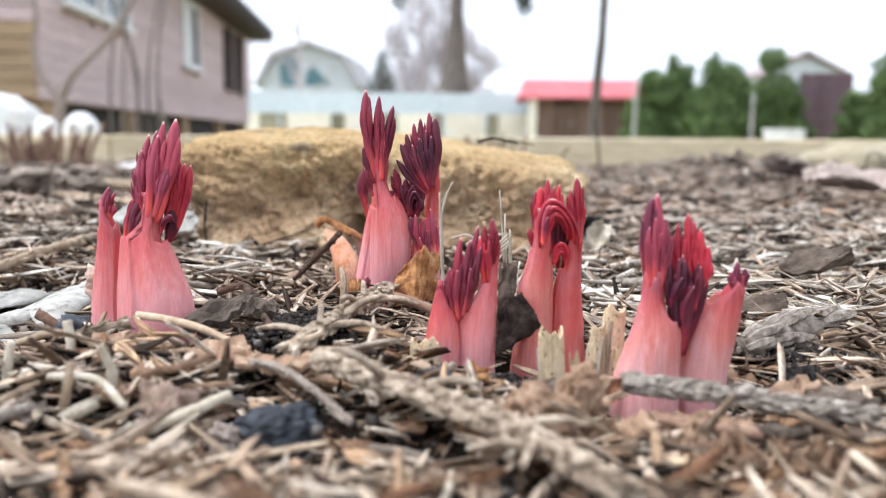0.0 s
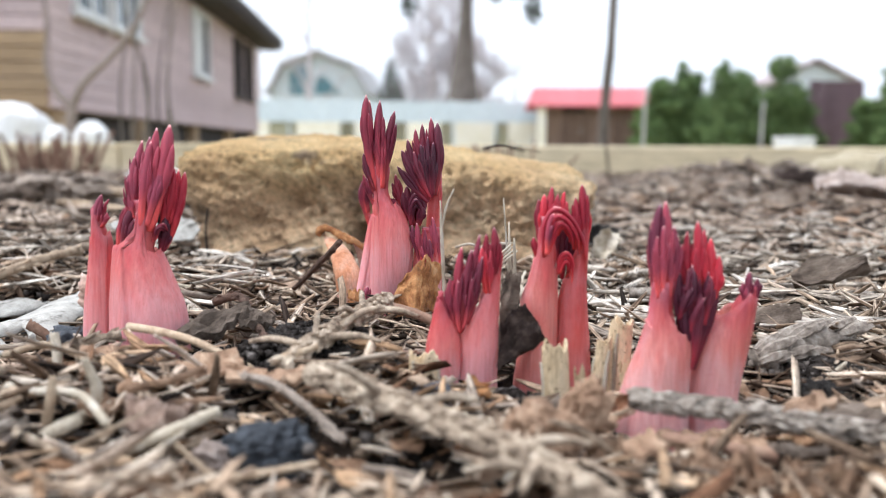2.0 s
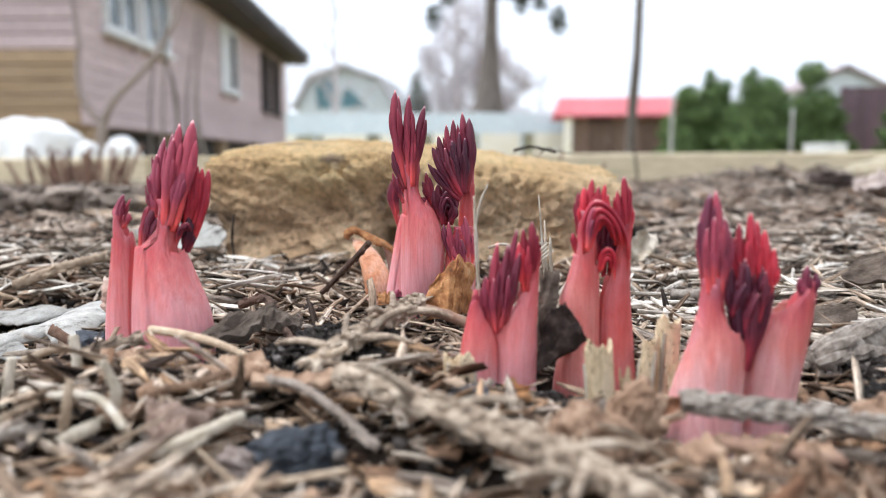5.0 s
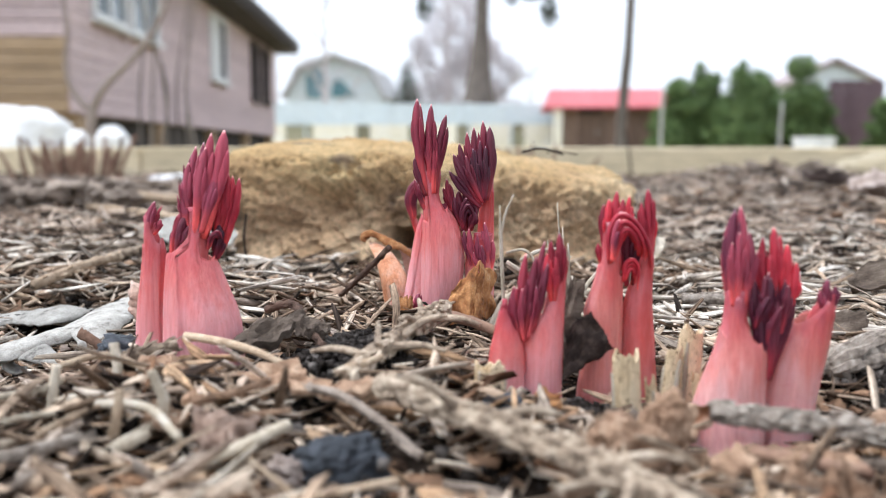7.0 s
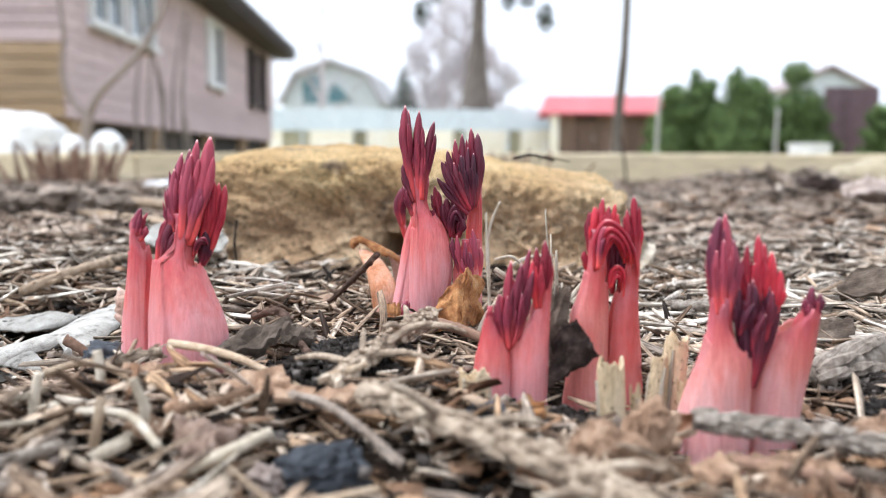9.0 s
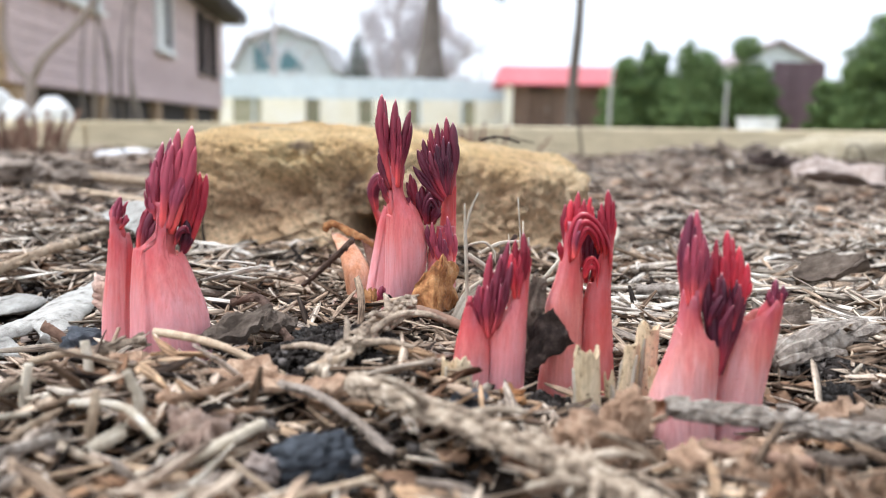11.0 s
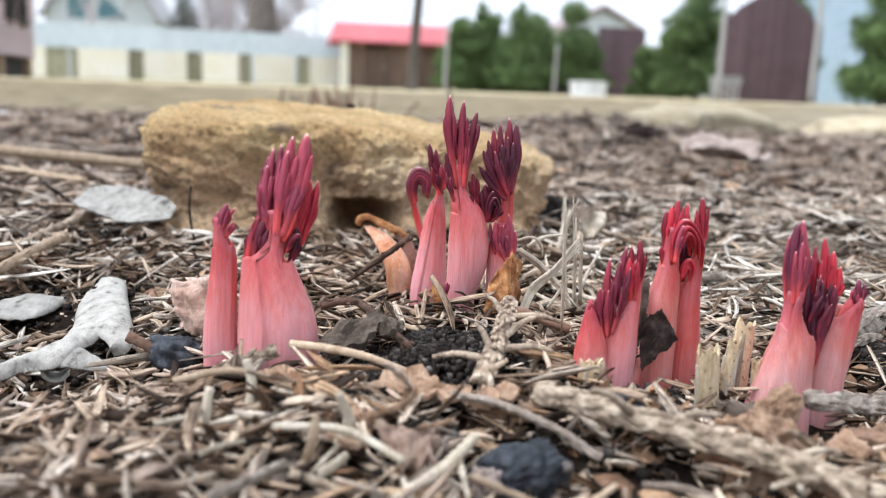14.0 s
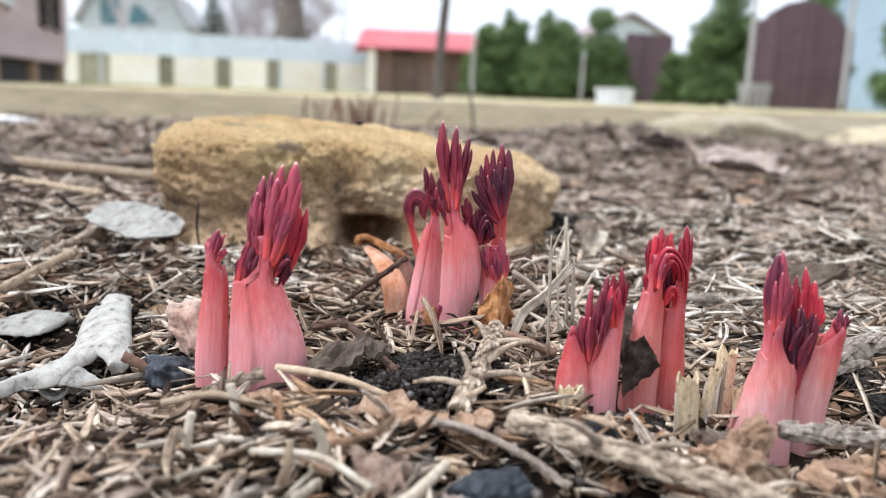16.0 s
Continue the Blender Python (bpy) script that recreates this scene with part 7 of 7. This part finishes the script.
flake("bark_scrap", (-0.0455, 0.2175, 0.0058), 0.0185, 0.0085, "grey-brown scrap of bark beside the needle stalk", M_OLDBARK, 3, (22, -14, 38), "bark", thick=0.0022, wave=0.35)
flake("bark_scrap", (-0.037, 0.221, 0.0065), 0.010, 0.006, "crumbling grey bark scrap on the soil clod", M_OLDBARK, 4, (30, 10, 70), "bark", thick=0.002, wave=0.4)
def bark_web(bm, left, right, arch, seed, n=44):
    """A thin sheet between two smooth rims, arched across and curled under along both."""
    a, b = spline(left, n), spline(right, n)
    rings = []
    for i in range(n):
        l, r = Vector(a[i]), Vector(b[i])
        side = (r - l).normalized()
        w = (r - l).length
        up, low = [], []
        for j in range(17):
            v = j / 16
            q = l.lerp(r, v) + Vector((0, 0, arch * math.sin(math.pi * v) ** 0.6))
            q += side * w * 0.03 * noise.noise(Vector((i * 0.5, seed, 0))) * abs(2 * v - 1) ** 4
            q.z += 0.0007 * noise.noise(Vector((q.x * 160, q.y * 160, seed))) + 0.0003 * noise.noise(Vector((q.x * 600, q.y * 300, seed))) - 0.0004 * (max(0.0, abs(2 * v - 1) - 0.8) / 0.2) ** 2
            up.append(q)
            low.append(q - Vector((0, 0, 0.00045)))
        rings.append(up + low[::-1])
    return loft(bm, rings)


bark_at = Vector((-0.108, 0.245, -0.004))
forked = thing("bark_strip", "curled silver-grey forked strip of bark on the litter", "bark", bark_at)


def rim(*points):
    return [tuple(Vector(p) - bark_at) for p in points]


bm = bmesh.new()
bark_web(bm, rim((-0.1222, 0.3107, -0.0030), (-0.1219, 0.2863, -0.0027), (-0.1175, 0.2609, -0.0025), (-0.1165, 0.2416, -0.0023), (-0.1216, 0.2347, -0.0030), (-0.1269, 0.2272, -0.0040), (-0.1319, 0.2233, -0.0055)), rim((-0.1136, 0.3124, -0.0030), (-0.1080, 0.2861, -0.0030), (-0.1041, 0.2617, -0.0020), (-0.1098, 0.2389, -0.0019), (-0.1134, 0.2279, -0.0033), (-0.1211, 0.2279, -0.0043), (-0.1281, 0.2196, -0.0055)), 0.0022, 3)
part("bark_sheet", bm, M_GREYBARK, forked, smooth=True)
bm = bmesh.new()
bark_web(bm, rim((-0.1116, 0.2572, -0.0003), (-0.1094, 0.2473, -0.0007), (-0.1060, 0.2446, -0.0020), (-0.1043, 0.2423, -0.0037), (-0.1050, 0.2407, -0.0060)), rim((-0.1067, 0.2797, -0.0030), (-0.1019, 0.2596, -0.0030), (-0.0998, 0.2481, -0.0035), (-0.1003, 0.2423, -0.0045), (-0.1036, 0.2430, -0.0065)), 0.0019, 5, 24)
part("side_tongue", bm, M_GREYBARK, forked, "torn bark tongue curling down", smooth=True)
bm = bmesh.new()
bark_web(bm, rim((-0.1161, 0.2363, -0.0023), (-0.1109, 0.2379, -0.0020), (-0.1079, 0.2366, -0.0025), (-0.1047, 0.2333, -0.0033), (-0.1022, 0.2305, -0.0045)), rim((-0.1151, 0.2294, -0.0035), (-0.1118, 0.2288, -0.0035), (-0.1086, 0.2289, -0.0040), (-0.1051, 0.2294, -0.0045), (-0.1023, 0.2295, -0.0047)), 0.0003, 8, 24)
part("side_tongue", bm, M_GREYBARK, forked, "pointed bark tongue", smooth=True)
# the rim rolled into a small open hoop under the strip
rings = []
for i in range(22):
    t = math.pi * (0.97 + 1.1 * i / 21)
    c, q = Vector((math.cos(t) * 0.0033, 0, math.sin(t) * 0.0031)), 0.86 + 0.04 * math.sin(3 * t)
    rings.append([c + Vector((0, -0.0022, 0)), c + Vector((0, 0.0026, 0.0002)), c * q + Vector((0, 0.0026, 0.0002)), c * q + Vector((0, -0.002, 0))])
hoop = part("rolled_lip", loft(bmesh.new(), rings), M_GREYBARK, forked, "rolled bark rim", smooth=True)
hoop.matrix_local = pose(*(Vector((-0.1142, 0.2315, -0.0047)) - bark_at), 6, 4, 10)
bm = bmesh.new()
bark_web(bm, rim((-0.1601, 0.2926, -0.0060), (-0.1492, 0.2916, -0.0045), (-0.1438, 0.2978, -0.0040), (-0.1371, 0.3006, -0.0040), (-0.1288, 0.2995, -0.0050)), rim((-0.1534, 0.2791, -0.0070), (-0.1450, 0.2797, -0.0055), (-0.1377, 0.2778, -0.0053), (-0.1318, 0.2801, -0.0053), (-0.1286, 0.2983, -0.0058)), 0.001, 7, 30)
solo("bark_flake", bm, M_GREYBARK, "flat grey bark piece half under needles", "bark", Matrix.Translation(bark_at), smooth=True)
flake("bark_flake", (-0.1265, 0.381, 0.0118), 0.038, 0.026, "smooth light grey bark flake before the slab", M_GREYBARK, 8, (19, 9, -16), "bark", curl=0.06, wave=0.05, thick=0.0007, nx=24, ny=10, ragged=0.07)
folded = thing("dry_leaf", "folded orange-brown dry leaf at the shoot's foot", "leaf", (0.0, 0.25, 0.006))
patch_leaf("leaf_half", [(-0.0066, 0.2475, 0.0118), (0.0002, 0.2515, 0.0190), (-0.0008, 0.2455, 0.0042), (-0.0088, 0.2440, 0.0035)], 0.0007, 0.0012, "", M_DRYLEAF, 9, 0.07, under=folded)
patch_leaf("leaf_half", [(0.0002, 0.2515, 0.0190), (0.0040, 0.2570, 0.0155), (0.0039, 0.2555, 0.0039), (-0.0010, 0.2455, 0.0042)], 0.0005, 0.0012, "", M_DRYLEAF, 19, 0.07, under=folded)
patch_leaf("rotten_leaf", [(0.0204, 0.2085, 0.0104), (0.0252, 0.2075, 0.0146), (0.0298, 0.207, 0.0072), (0.0196, 0.2035, 0.0008)], 0.0006, 0.0011, "dark brown rotten leaf wedged between two shoots", M_DARKLEAF, 11, 0.06, 0.1)
patch_leaf("rotten_leaf", [(0.0204, 0.214, 0.0202), (0.0243, 0.214, 0.0196), (0.0238, 0.212, 0.0095), (0.0195, 0.211, 0.005)], 0.0003, 0.001, "torn grey-brown leaf scrap behind the short shoot", M_OLDBARK, 12, 0.3)
flake("rotten_leaf", (0.0885, 0.247, 0.005), 0.016, 0.010, "dark folded leaf behind the broad shoot", M_OLDBARK, 13, (40, -12, 10), "leaf", wave=0.3, curl=-0.3, thick=0.0008)
flake("rotten_leaf", (0.122, 0.296, 0.008), 0.022, 0.010, "brown curled leaf on the litter", M_OLDBARK, 14, (30, -20, -20), "leaf", wave=0.35, curl=0.35)
patch_leaf("dry_leaf", [(-0.0895, 0.244, 0.0133), (-0.077, 0.237, 0.0161), (-0.0765, 0.2325, 0.0), (-0.0865, 0.2405, 0.002)], 0.0022, 0.0026, "peach-brown crumpled dry leaf beside the pink shoot", M_PEACH, 58, 0.12, 0.1)
flake("pale_leaf", (0.315, 0.735, 0.014), 0.085, 0.05, "pale pinkish dry leaf lying on the far litter", M_PINKLEAF, 16, (14, 4, 12), "leaf", wave=0.22, curl=0.12, thick=0.0012, nx=18, ny=10)
flake("orange_petal", (0.0432, 0.1855, -0.0005), 0.0065, 0.0042, "bright orange dry petal at the broad shoot's foot", M_BRACT, 17, (75, -35, 0), "leaf", wave=0.2, curl=0.2)
flake("orange_petal", (0.0158, 0.1845, 0.0022), 0.006, 0.004, "rusty orange leaf bit in the litter", M_DRYLEAF, 18, (30, 20, 40), "leaf", wave=0.5)
flake("pale_husk", (0.0605, 0.36, 0.010), 0.012, 0.009, "pale papery husk behind the red shoot", M_STRAW, 19, (60, -55, 20), "leaf", wave=0.4, curl=0.5)

for k in range(20):
    x, y = 0.022 + 0.05 * (k * 0.618 % 1), 0.15 + 0.024 * (k * 0.377 % 1)
    if 0.04 < x < 0.066 and y > 0.16:
        continue
    flake("leaf_scrap", (x, y, hz(x, y) + 0.0055 + 0.0012 * math.sin(k)), 0.0085 + 0.004 * math.sin(k * 1.9), 0.0055, "crumpled orange-brown leaf scrap in the litter", M_WOODCHIP, 110 + k, (24 * math.sin(k * 2.3), 22 * math.cos(k * 1.3), 67 * k), "leaf", group="leaf scraps", thick=0.0005, wave=1.0, ragged=0.4, nx=14, ny=9)

for k, (x, y, z, s, rz) in enumerate([(0.031, 0.179, -0.0005, 0.009, 20), (0.0365, 0.1755, -0.0015, 0.0085, 70), (0.0275, 0.173, -0.001, 0.007, -30), (0.052, 0.166, -0.002, 0.010, 10), (0.0605, 0.168, -0.0025, 0.009, 60), (0.067, 0.163, -0.002, 0.008, -20), (-0.038, 0.187, 0.0025, 0.013, 30), (-0.030, 0.184, 0.003, 0.009, -15), (-0.044, 0.178, 0.002, 0.010, 60), (0.0755, 0.184, -0.001, 0.009, 15), (0.083, 0.178, -0.001, 0.010, -35), (-0.0585, 0.196, 0.0025, 0.012, 25), (0.043, 0.16, -0.001, 0.008, 80), (-0.02, 0.181, 0.003, 0.008, 10), (-0.05, 0.17, 0.001, 0.009, -50)]):
    flake("wood_chip", (x, y, z + 0.001), s * 1.25, s * 0.75, "crumbling orange-brown wood chip in the litter", M_WOODCHIP if k % 5 else M_OLDBARK, 40 + k, (10 * math.sin(k * 2.1), 12 * math.cos(k * 1.7), rz), "wood chip", thick=0.0011, wave=0.28, ragged=0.4, nx=7, ny=4)


def cut_stalk(at, h, r, lean, label, seed):
    """A hollow dry stalk, cut off unevenly."""
    t = thing("cut_stalk", label, "stalk", at, group="cut stalks")
    rng = np.random.default_rng(seed)
    bm = bmesh.new()
    rings = []
    for z, k in ((-0.004, 1.05), (h * 0.3, 1.0), (h * 0.7, 1.0), (h, 0.97)):
        rings.append([(r * k * math.cos(a) * 1.15 + lean[0] * z, r * k * math.sin(a) * 0.8 + lean[1] * z, z + (0.0007 * math.sin(3 * a + seed) + 0.0011 * rng.uniform(-1, 1) if z == h else 0)) for a in [2 * math.pi * j / 16 for j in range(16)]])
    rings.append([(x * 0.8 + lean[0] * h * 0.2, y * 0.8 + lean[1] * h * 0.2, z - 0.0001) for x, y, z in rings[-1]])
    rings.append([(x * 0.9, y * 0.9, h * 0.72) for x, y, z in rings[-1]])
    loft(bm, rings)
    part("husk", bm, M_STUB, t, smooth=False)
    for k in range(2):
        bm = bmesh.new()
        a = 2.3 * k + seed
        x, y = r * 1.05 * math.cos(a), r * 0.8 * math.sin(a)
        tube(bm, [(x, y, -0.003), (x * 1.06 + lean[0] * h * 0.5, y * 1.06, h * 0.5), (x * 1.1 + lean[0] * h, y * 1.1, h * rng.uniform(0.6, 0.95))], [0.00055, 0.0005, 0.0003], 5)
        part("fibre", bm, M_STRAW, t)


cut_stalk((0.0315, 0.194, -0.004), 0.0125, 0.0023, (-0.06, 0), "cut tan hollow stalk speckled with dark dots", 1)
cut_stalk((0.0445, 0.205, -0.002), 0.0135, 0.0022, (0.05, 0), "split pale hollow stalk behind the broad shoot", 2)
cut_stalk((0.0405, 0.2025, -0.002), 0.0098, 0.0014, (0.1, 0), "thin pale cut stalk between the shoots", 3)
cut_stalk((0.0048, 0.1955, -0.002), 0.0075, 0.0026, (0.0, 0), "short tan stalk stump before the short shoot", 4)
cut_stalk((0.0365, 0.1965, -0.003), 0.006, 0.001, (-0.1, 0), "short split straw beside the cut stalk", 5)
cut_stalk((0.0462, 0.1985, -0.004), 0.008, 0.0012, (-0.12, 0), "pale split stalk at the broad shoot's foot", 6)


def husk(bm, rows, mid, half, flat, seed):
    """A dry scale, rolled part of the way round a bent line."""
    c = spline(np.array(rows), 18)
    rings = []
    for i, (x, y, z, r) in enumerate(c):
        an = [mid + half * (j / 6 - 1) for j in range(13)]
        k = [1 + 0.16 * noise.noise(Vector((2 * math.cos(a), 2 * math.sin(a), i * 0.3 + seed))) for a in an]
        up = [0.0014 * noise.noise(Vector((a * 2, seed, 3))) if i == 17 else 0 for a in an]
        rings.append([(x + r * q * math.cos(a), y + r * q * flat * math.sin(a), z + u) for a, q, u in zip(an, k, up)] + [(x + (r * q - 0.0005) * math.cos(a), y + (r * q - 0.0005) * flat * math.sin(a), z + u) for a, q, u in list(zip(an, k, up))[::-1]])
    return loft(bm, rings)


bud = thing("dry_bud", "peach-orange pointed bud beside the dark shoot", "bud", (-0.0266, 0.288, 0.001))
bm = bmesh.new()
husk(bm, [(0.0005, 0, -0.006, 0.0036), (0, 0, 0, 0.0038), (-0.0002, 0, 0.0052, 0.0042), (-0.0018, 0.002, 0.0096, 0.004), (-0.0042, 0.006, 0.0132, 0.0034), (-0.007, 0.01, 0.0158, 0.0026), (-0.0092, 0.013, 0.0172, 0.0013)], -1.6, 1.75, 0.6, 3)
part("scale", bm, M_BRACT, bud, smooth=True)
bm = bmesh.new()
tube(bm, [(-0.0124, 0.0118, 0.0176), (-0.0112, 0.012, 0.0197), (-0.0079, 0.0112, 0.0199), (-0.0038, 0.0088, 0.0178), (0.0005, 0.0078, 0.0163), (0.0048, 0.0085, 0.0132)], [0.0008, 0.0013, 0.0009, 0.0012, 0.0010, 0.0006], 9, 44, flat=0.45, rough=0.5, seed=4)
part("rim", bm, M_DRYLEAF, bud, "dry brown rolled rim", smooth=True)
bm = bmesh.new()
husk(bm, [(0.006, 0.007, -0.004, 0.0022), (0.0052, 0.008, 0.004, 0.0026), (0.0036, 0.0095, 0.0105, 0.0026), (0.0012, 0.0105, 0.0158, 0.002)], -1.3, 1.5, 0.7, 4)
part("inner_scale", bm, M_PEACHSCALE, bud, "pinkish brown inner scale", smooth=True)


def straw(points, r, label, seed):
    bm = bmesh.new()
    o = Vector(points[0])
    tube(bm, [tuple(Vector(p) - o) for p in points], [r] * (len(points) - 1) + [r * 0.4], 6, flat=0.35)
    return solo("straw", bm, M_STRAW, label, "straw", pose(*points[0]), group="bleached straws")


straw([(0.0073, 0.2255, 0.004), (0.0068, 0.225, 0.017), (0.0063, 0.2245, 0.0275), (0.006, 0.224, 0.0352)], 0.00042, "thin pale straw standing by the short shoot", 1)
straw([(0.0064, 0.2245, 0.029), (0.0073, 0.224, 0.0335), (0.0091, 0.2235, 0.0378)], 0.0003, "fine forked tip of a pale straw", 2)
rng = np.random.default_rng(17)
for k in range(15):
    x, y = rng.uniform(0.008, 0.04), rng.uniform(0.262, 0.31)
    a, l = rng.uniform(0.2, 2.6), rng.uniform(0.014, 0.03)
    d = Vector((math.cos(a), math.sin(a), 0))
    p = Vector((x, y, hz(x, y) + 0.005))
    lift = rng.uniform(0.002, 0.010)
    straw([tuple(p - d * l * 0.5 + Vector((0, 0, -0.002))), tuple(p + Vector((rng.normal(0, 0.002), 0, lift * 0.6))), tuple(p + d * l * 0.5 + Vector((0, 0, lift)))], rng.uniform(0.0005, 0.001), "bleached white straw curving out of the litter", 3)
for k in range(4):
    j = 0.0006 * (k - 1.5)
    straw([(0.0031 + j, 0.25, 0.0004), (0.0072 + j * 0.6, 0.254, 0.0076 - j), (0.0146 + j * 0.5, 0.258 + j, 0.0125 - j), (0.0238 + j, 0.263, 0.021 - 0.0006 * k)], 0.0005, "white ribbon strand of a bleached grass blade", 6)
for line, r in (
    ([(0.0205, 0.262, -0.003), (0.0194, 0.262, 0.0108), (0.0182, 0.262, 0.0235)], 0.0004),
    ([(0.0234, 0.263, 0.0), (0.022, 0.263, 0.0166), (0.0206, 0.263, 0.0337)], 0.00035),
    ([(0.0228, 0.2635, 0.0), (0.0226, 0.2635, 0.0146), (0.0222, 0.264, 0.027)], 0.0005),
    ([(0.0244, 0.262, 0.0017), (0.0239, 0.262, 0.0131), (0.0237, 0.262, 0.0228)], 0.0006),
    ([(0.0071, 0.27, 0.0165), (0.015, 0.268, 0.0109), (0.0224, 0.258, 0.0013)], 0.0007),
    ([(0.0075, 0.2705, 0.0155), (0.0152, 0.2685, 0.0095), (0.0218, 0.259, 0.0003)], 0.0006),
    ([(0.007, 0.272, 0.0188), (0.0116, 0.272, 0.0198), (0.0145, 0.272, 0.0173), (0.0151, 0.272, 0.0137)], 0.0004),
    ([(0.011, 0.275, 0.0163), (0.0166, 0.276, 0.0191), (0.024, 0.277, 0.0197)], 0.0006),
    ([(0.025, 0.264, 0.0057), (0.0296, 0.27, 0.0105), (0.0355, 0.276, 0.0166)], 0.0006),
    ([(0.0165, 0.262, 0.01), (0.0222, 0.266, 0.0102), (0.0259, 0.268, 0.0109)], 0.0004),
    ([(0.0114, 0.252, 0.0031), (0.0171, 0.258, 0.0073), (0.0211, 0.262, 0.0101)], 0.0005),
):
    straw(line, r, "bleached white grass blade curving up from the litter", 7)
straw([(0.045, 0.345, 0.003), (0.0455, 0.347, 0.012), (0.046, 0.35, 0.022)], 0.0013, "broad bleached grass blade standing upright", 4)
straw([(0.040, 0.335, 0.003), (0.042, 0.338, 0.010), (0.046, 0.342, 0.018)], 0.0011, "split bleached grass blade standing upright", 5)


# loose single needles on top of the nearest litter
def loose_needle(k):
    bm = bmesh.new()
    b = (0.0012, -0.0016, 0.0005, 0.002)[k]
    tube(bm, [(-0.0075, 0, 0), (-0.002, b, 0.0004), (0.004, b * 0.8, 0.0004), (0.0078, -b * 0.3, 0)], [0.0006, 0.00075, 0.0007, 0.0003], 6, 9, flat=0.6, rough=0.05, seed=k)
    return mesh_of(bm, "dry_needle", (M_TAN, M_TWIG, M_STRAW, M_STICK)[k], True)


loose = [loose_needle(k) for k in range(4)]
rng = np.random.default_rng(23)
for k in range(150):
    y = 0.118 + 0.2 * rng.random() ** 1.1
    x = rng.uniform(-1, 1) * (0.02 + 0.46 * y)
    if any((x - sx) ** 2 + (y - sy) ** 2 < (r + 0.008) ** 2 for sx, sy, r in STEMS):
        continue
    if settle(np.array([x]), np.array([y]))[0] < 0.95:
        continue
    ob = new("dry_needle", loose[k % 4])
    sc = rng.uniform(0.75, 1.3)
    ob.matrix_world = pose(x, y, hz(x, y) + 0.006, rng.normal(0, 12), rng.normal(0, 9), rng.uniform(0, 360)) @ Matrix.Diagonal((sc, sc, sc, 1))
    tagged(ob, ("single tan conifer needle on the litter", "single grey conifer needle on the litter", "single bleached conifer needle on the litter", "single dark brown conifer needle on the litter")[k % 4], "needle", "loose needles")


def cut_shrub(at, n, spread, hmin, hmax, r, label, seed):
    t = thing("cut_shrub", label, "shrub", at)
    rng = np.random.default_rng(seed)
    for k in range(n):
        x, y = rng.normal(0, spread), rng.normal(0, spread * 0.6)
        h = rng.uniform(hmin, hmax)
        bm = bmesh.new()
        tube(bm, [(x * 0.8, y * 0.8, -0.02), (x, y, h * 0.5), (x * 1.15 + rng.normal(0, 0.006), y * 1.1, h)], [r, r * 0.9, r * 0.75], 6)
        part("stem", bm, M_STEM, t)


cut_shrub((-0.815, 1.55, -0.01), 40, 0.06, 0.045, 0.085, 0.0045, "cut-back shrub of short brown stems by the edging", 51)
cut_shrub((0.02, 1.72, -0.012), 20, 0.045, 0.03, 0.075, 0.003, "low cut-back shrub of reddish stems behind the slab", 52)
cut_shrub((-0.07, 1.68, -0.012), 4, 0.02, 0.05, 0.07, 0.003, "few cut stems beside the low shrub", 53)

for k, (x, y, sx) in enumerate([(0.325, 1.30, 0.034), (0.40, 1.36, 0.032), (0.47, 1.40, 0.036), (0.27, 1.2, 0.024), (0.36, 1.1, 0.026), (0.52, 1.3, 0.024), (0.36, 1.33, 0.026), (0.44, 1.34, 0.024), (0.42, 1.30, 0.022), (0.38, 1.40, 0.03), (0.5, 1.42, 0.026), (0.34, 1.38, 0.022)]):
    flake("bark_chunk", (x, y, hz(x, y) + 0.008), sx * 1.5, sx * 0.7, "dark grey-brown chunk of bark on the mulch heap", M_OLDBARK if k % 2 else M_STICK, 70 + k, (35 * math.sin(k * 2), 25 * math.cos(k), 50 * k), "bark", thick=0.006, wave=0.5, ragged=0.4)
twig([(0.36, 1.12, 0.012), (0.385, 1.115, 0.013), (0.42, 1.11, 0.010)], 0.011, "dark rotten piece of branch on the mulch", M_DARKLEAF, 90, 10, 0.15, name="branch_piece")
solo("stone_chip", lump(bmesh.new(), (0.004, 0.003, 0.0022), 55, 2, 0.3), M_DARKLEAF, "dark crumb lying on top of the slab", "debris", pose(-0.0345, 0.425, 0.0535) @ Matrix.Diagonal((0.45, 0.45, 0.45, 1)))
twig([(0.012, 0.405, 0.047), (0.02, 0.41, 0.0485), (0.03, 0.415, 0.046)], 0.0006, "thin dark twig lying on the slab", M_DARKLEAF, 91, 6, 0.1)
solo("white_stone", lump(bmesh.new(), (0.06, 0.035, 0.015), 57, 3, 0.25), M_WHITEROCK, "flat pale stone at the far edge of the mulch", "stone", pose(-0.56, 1.47, -0.008))
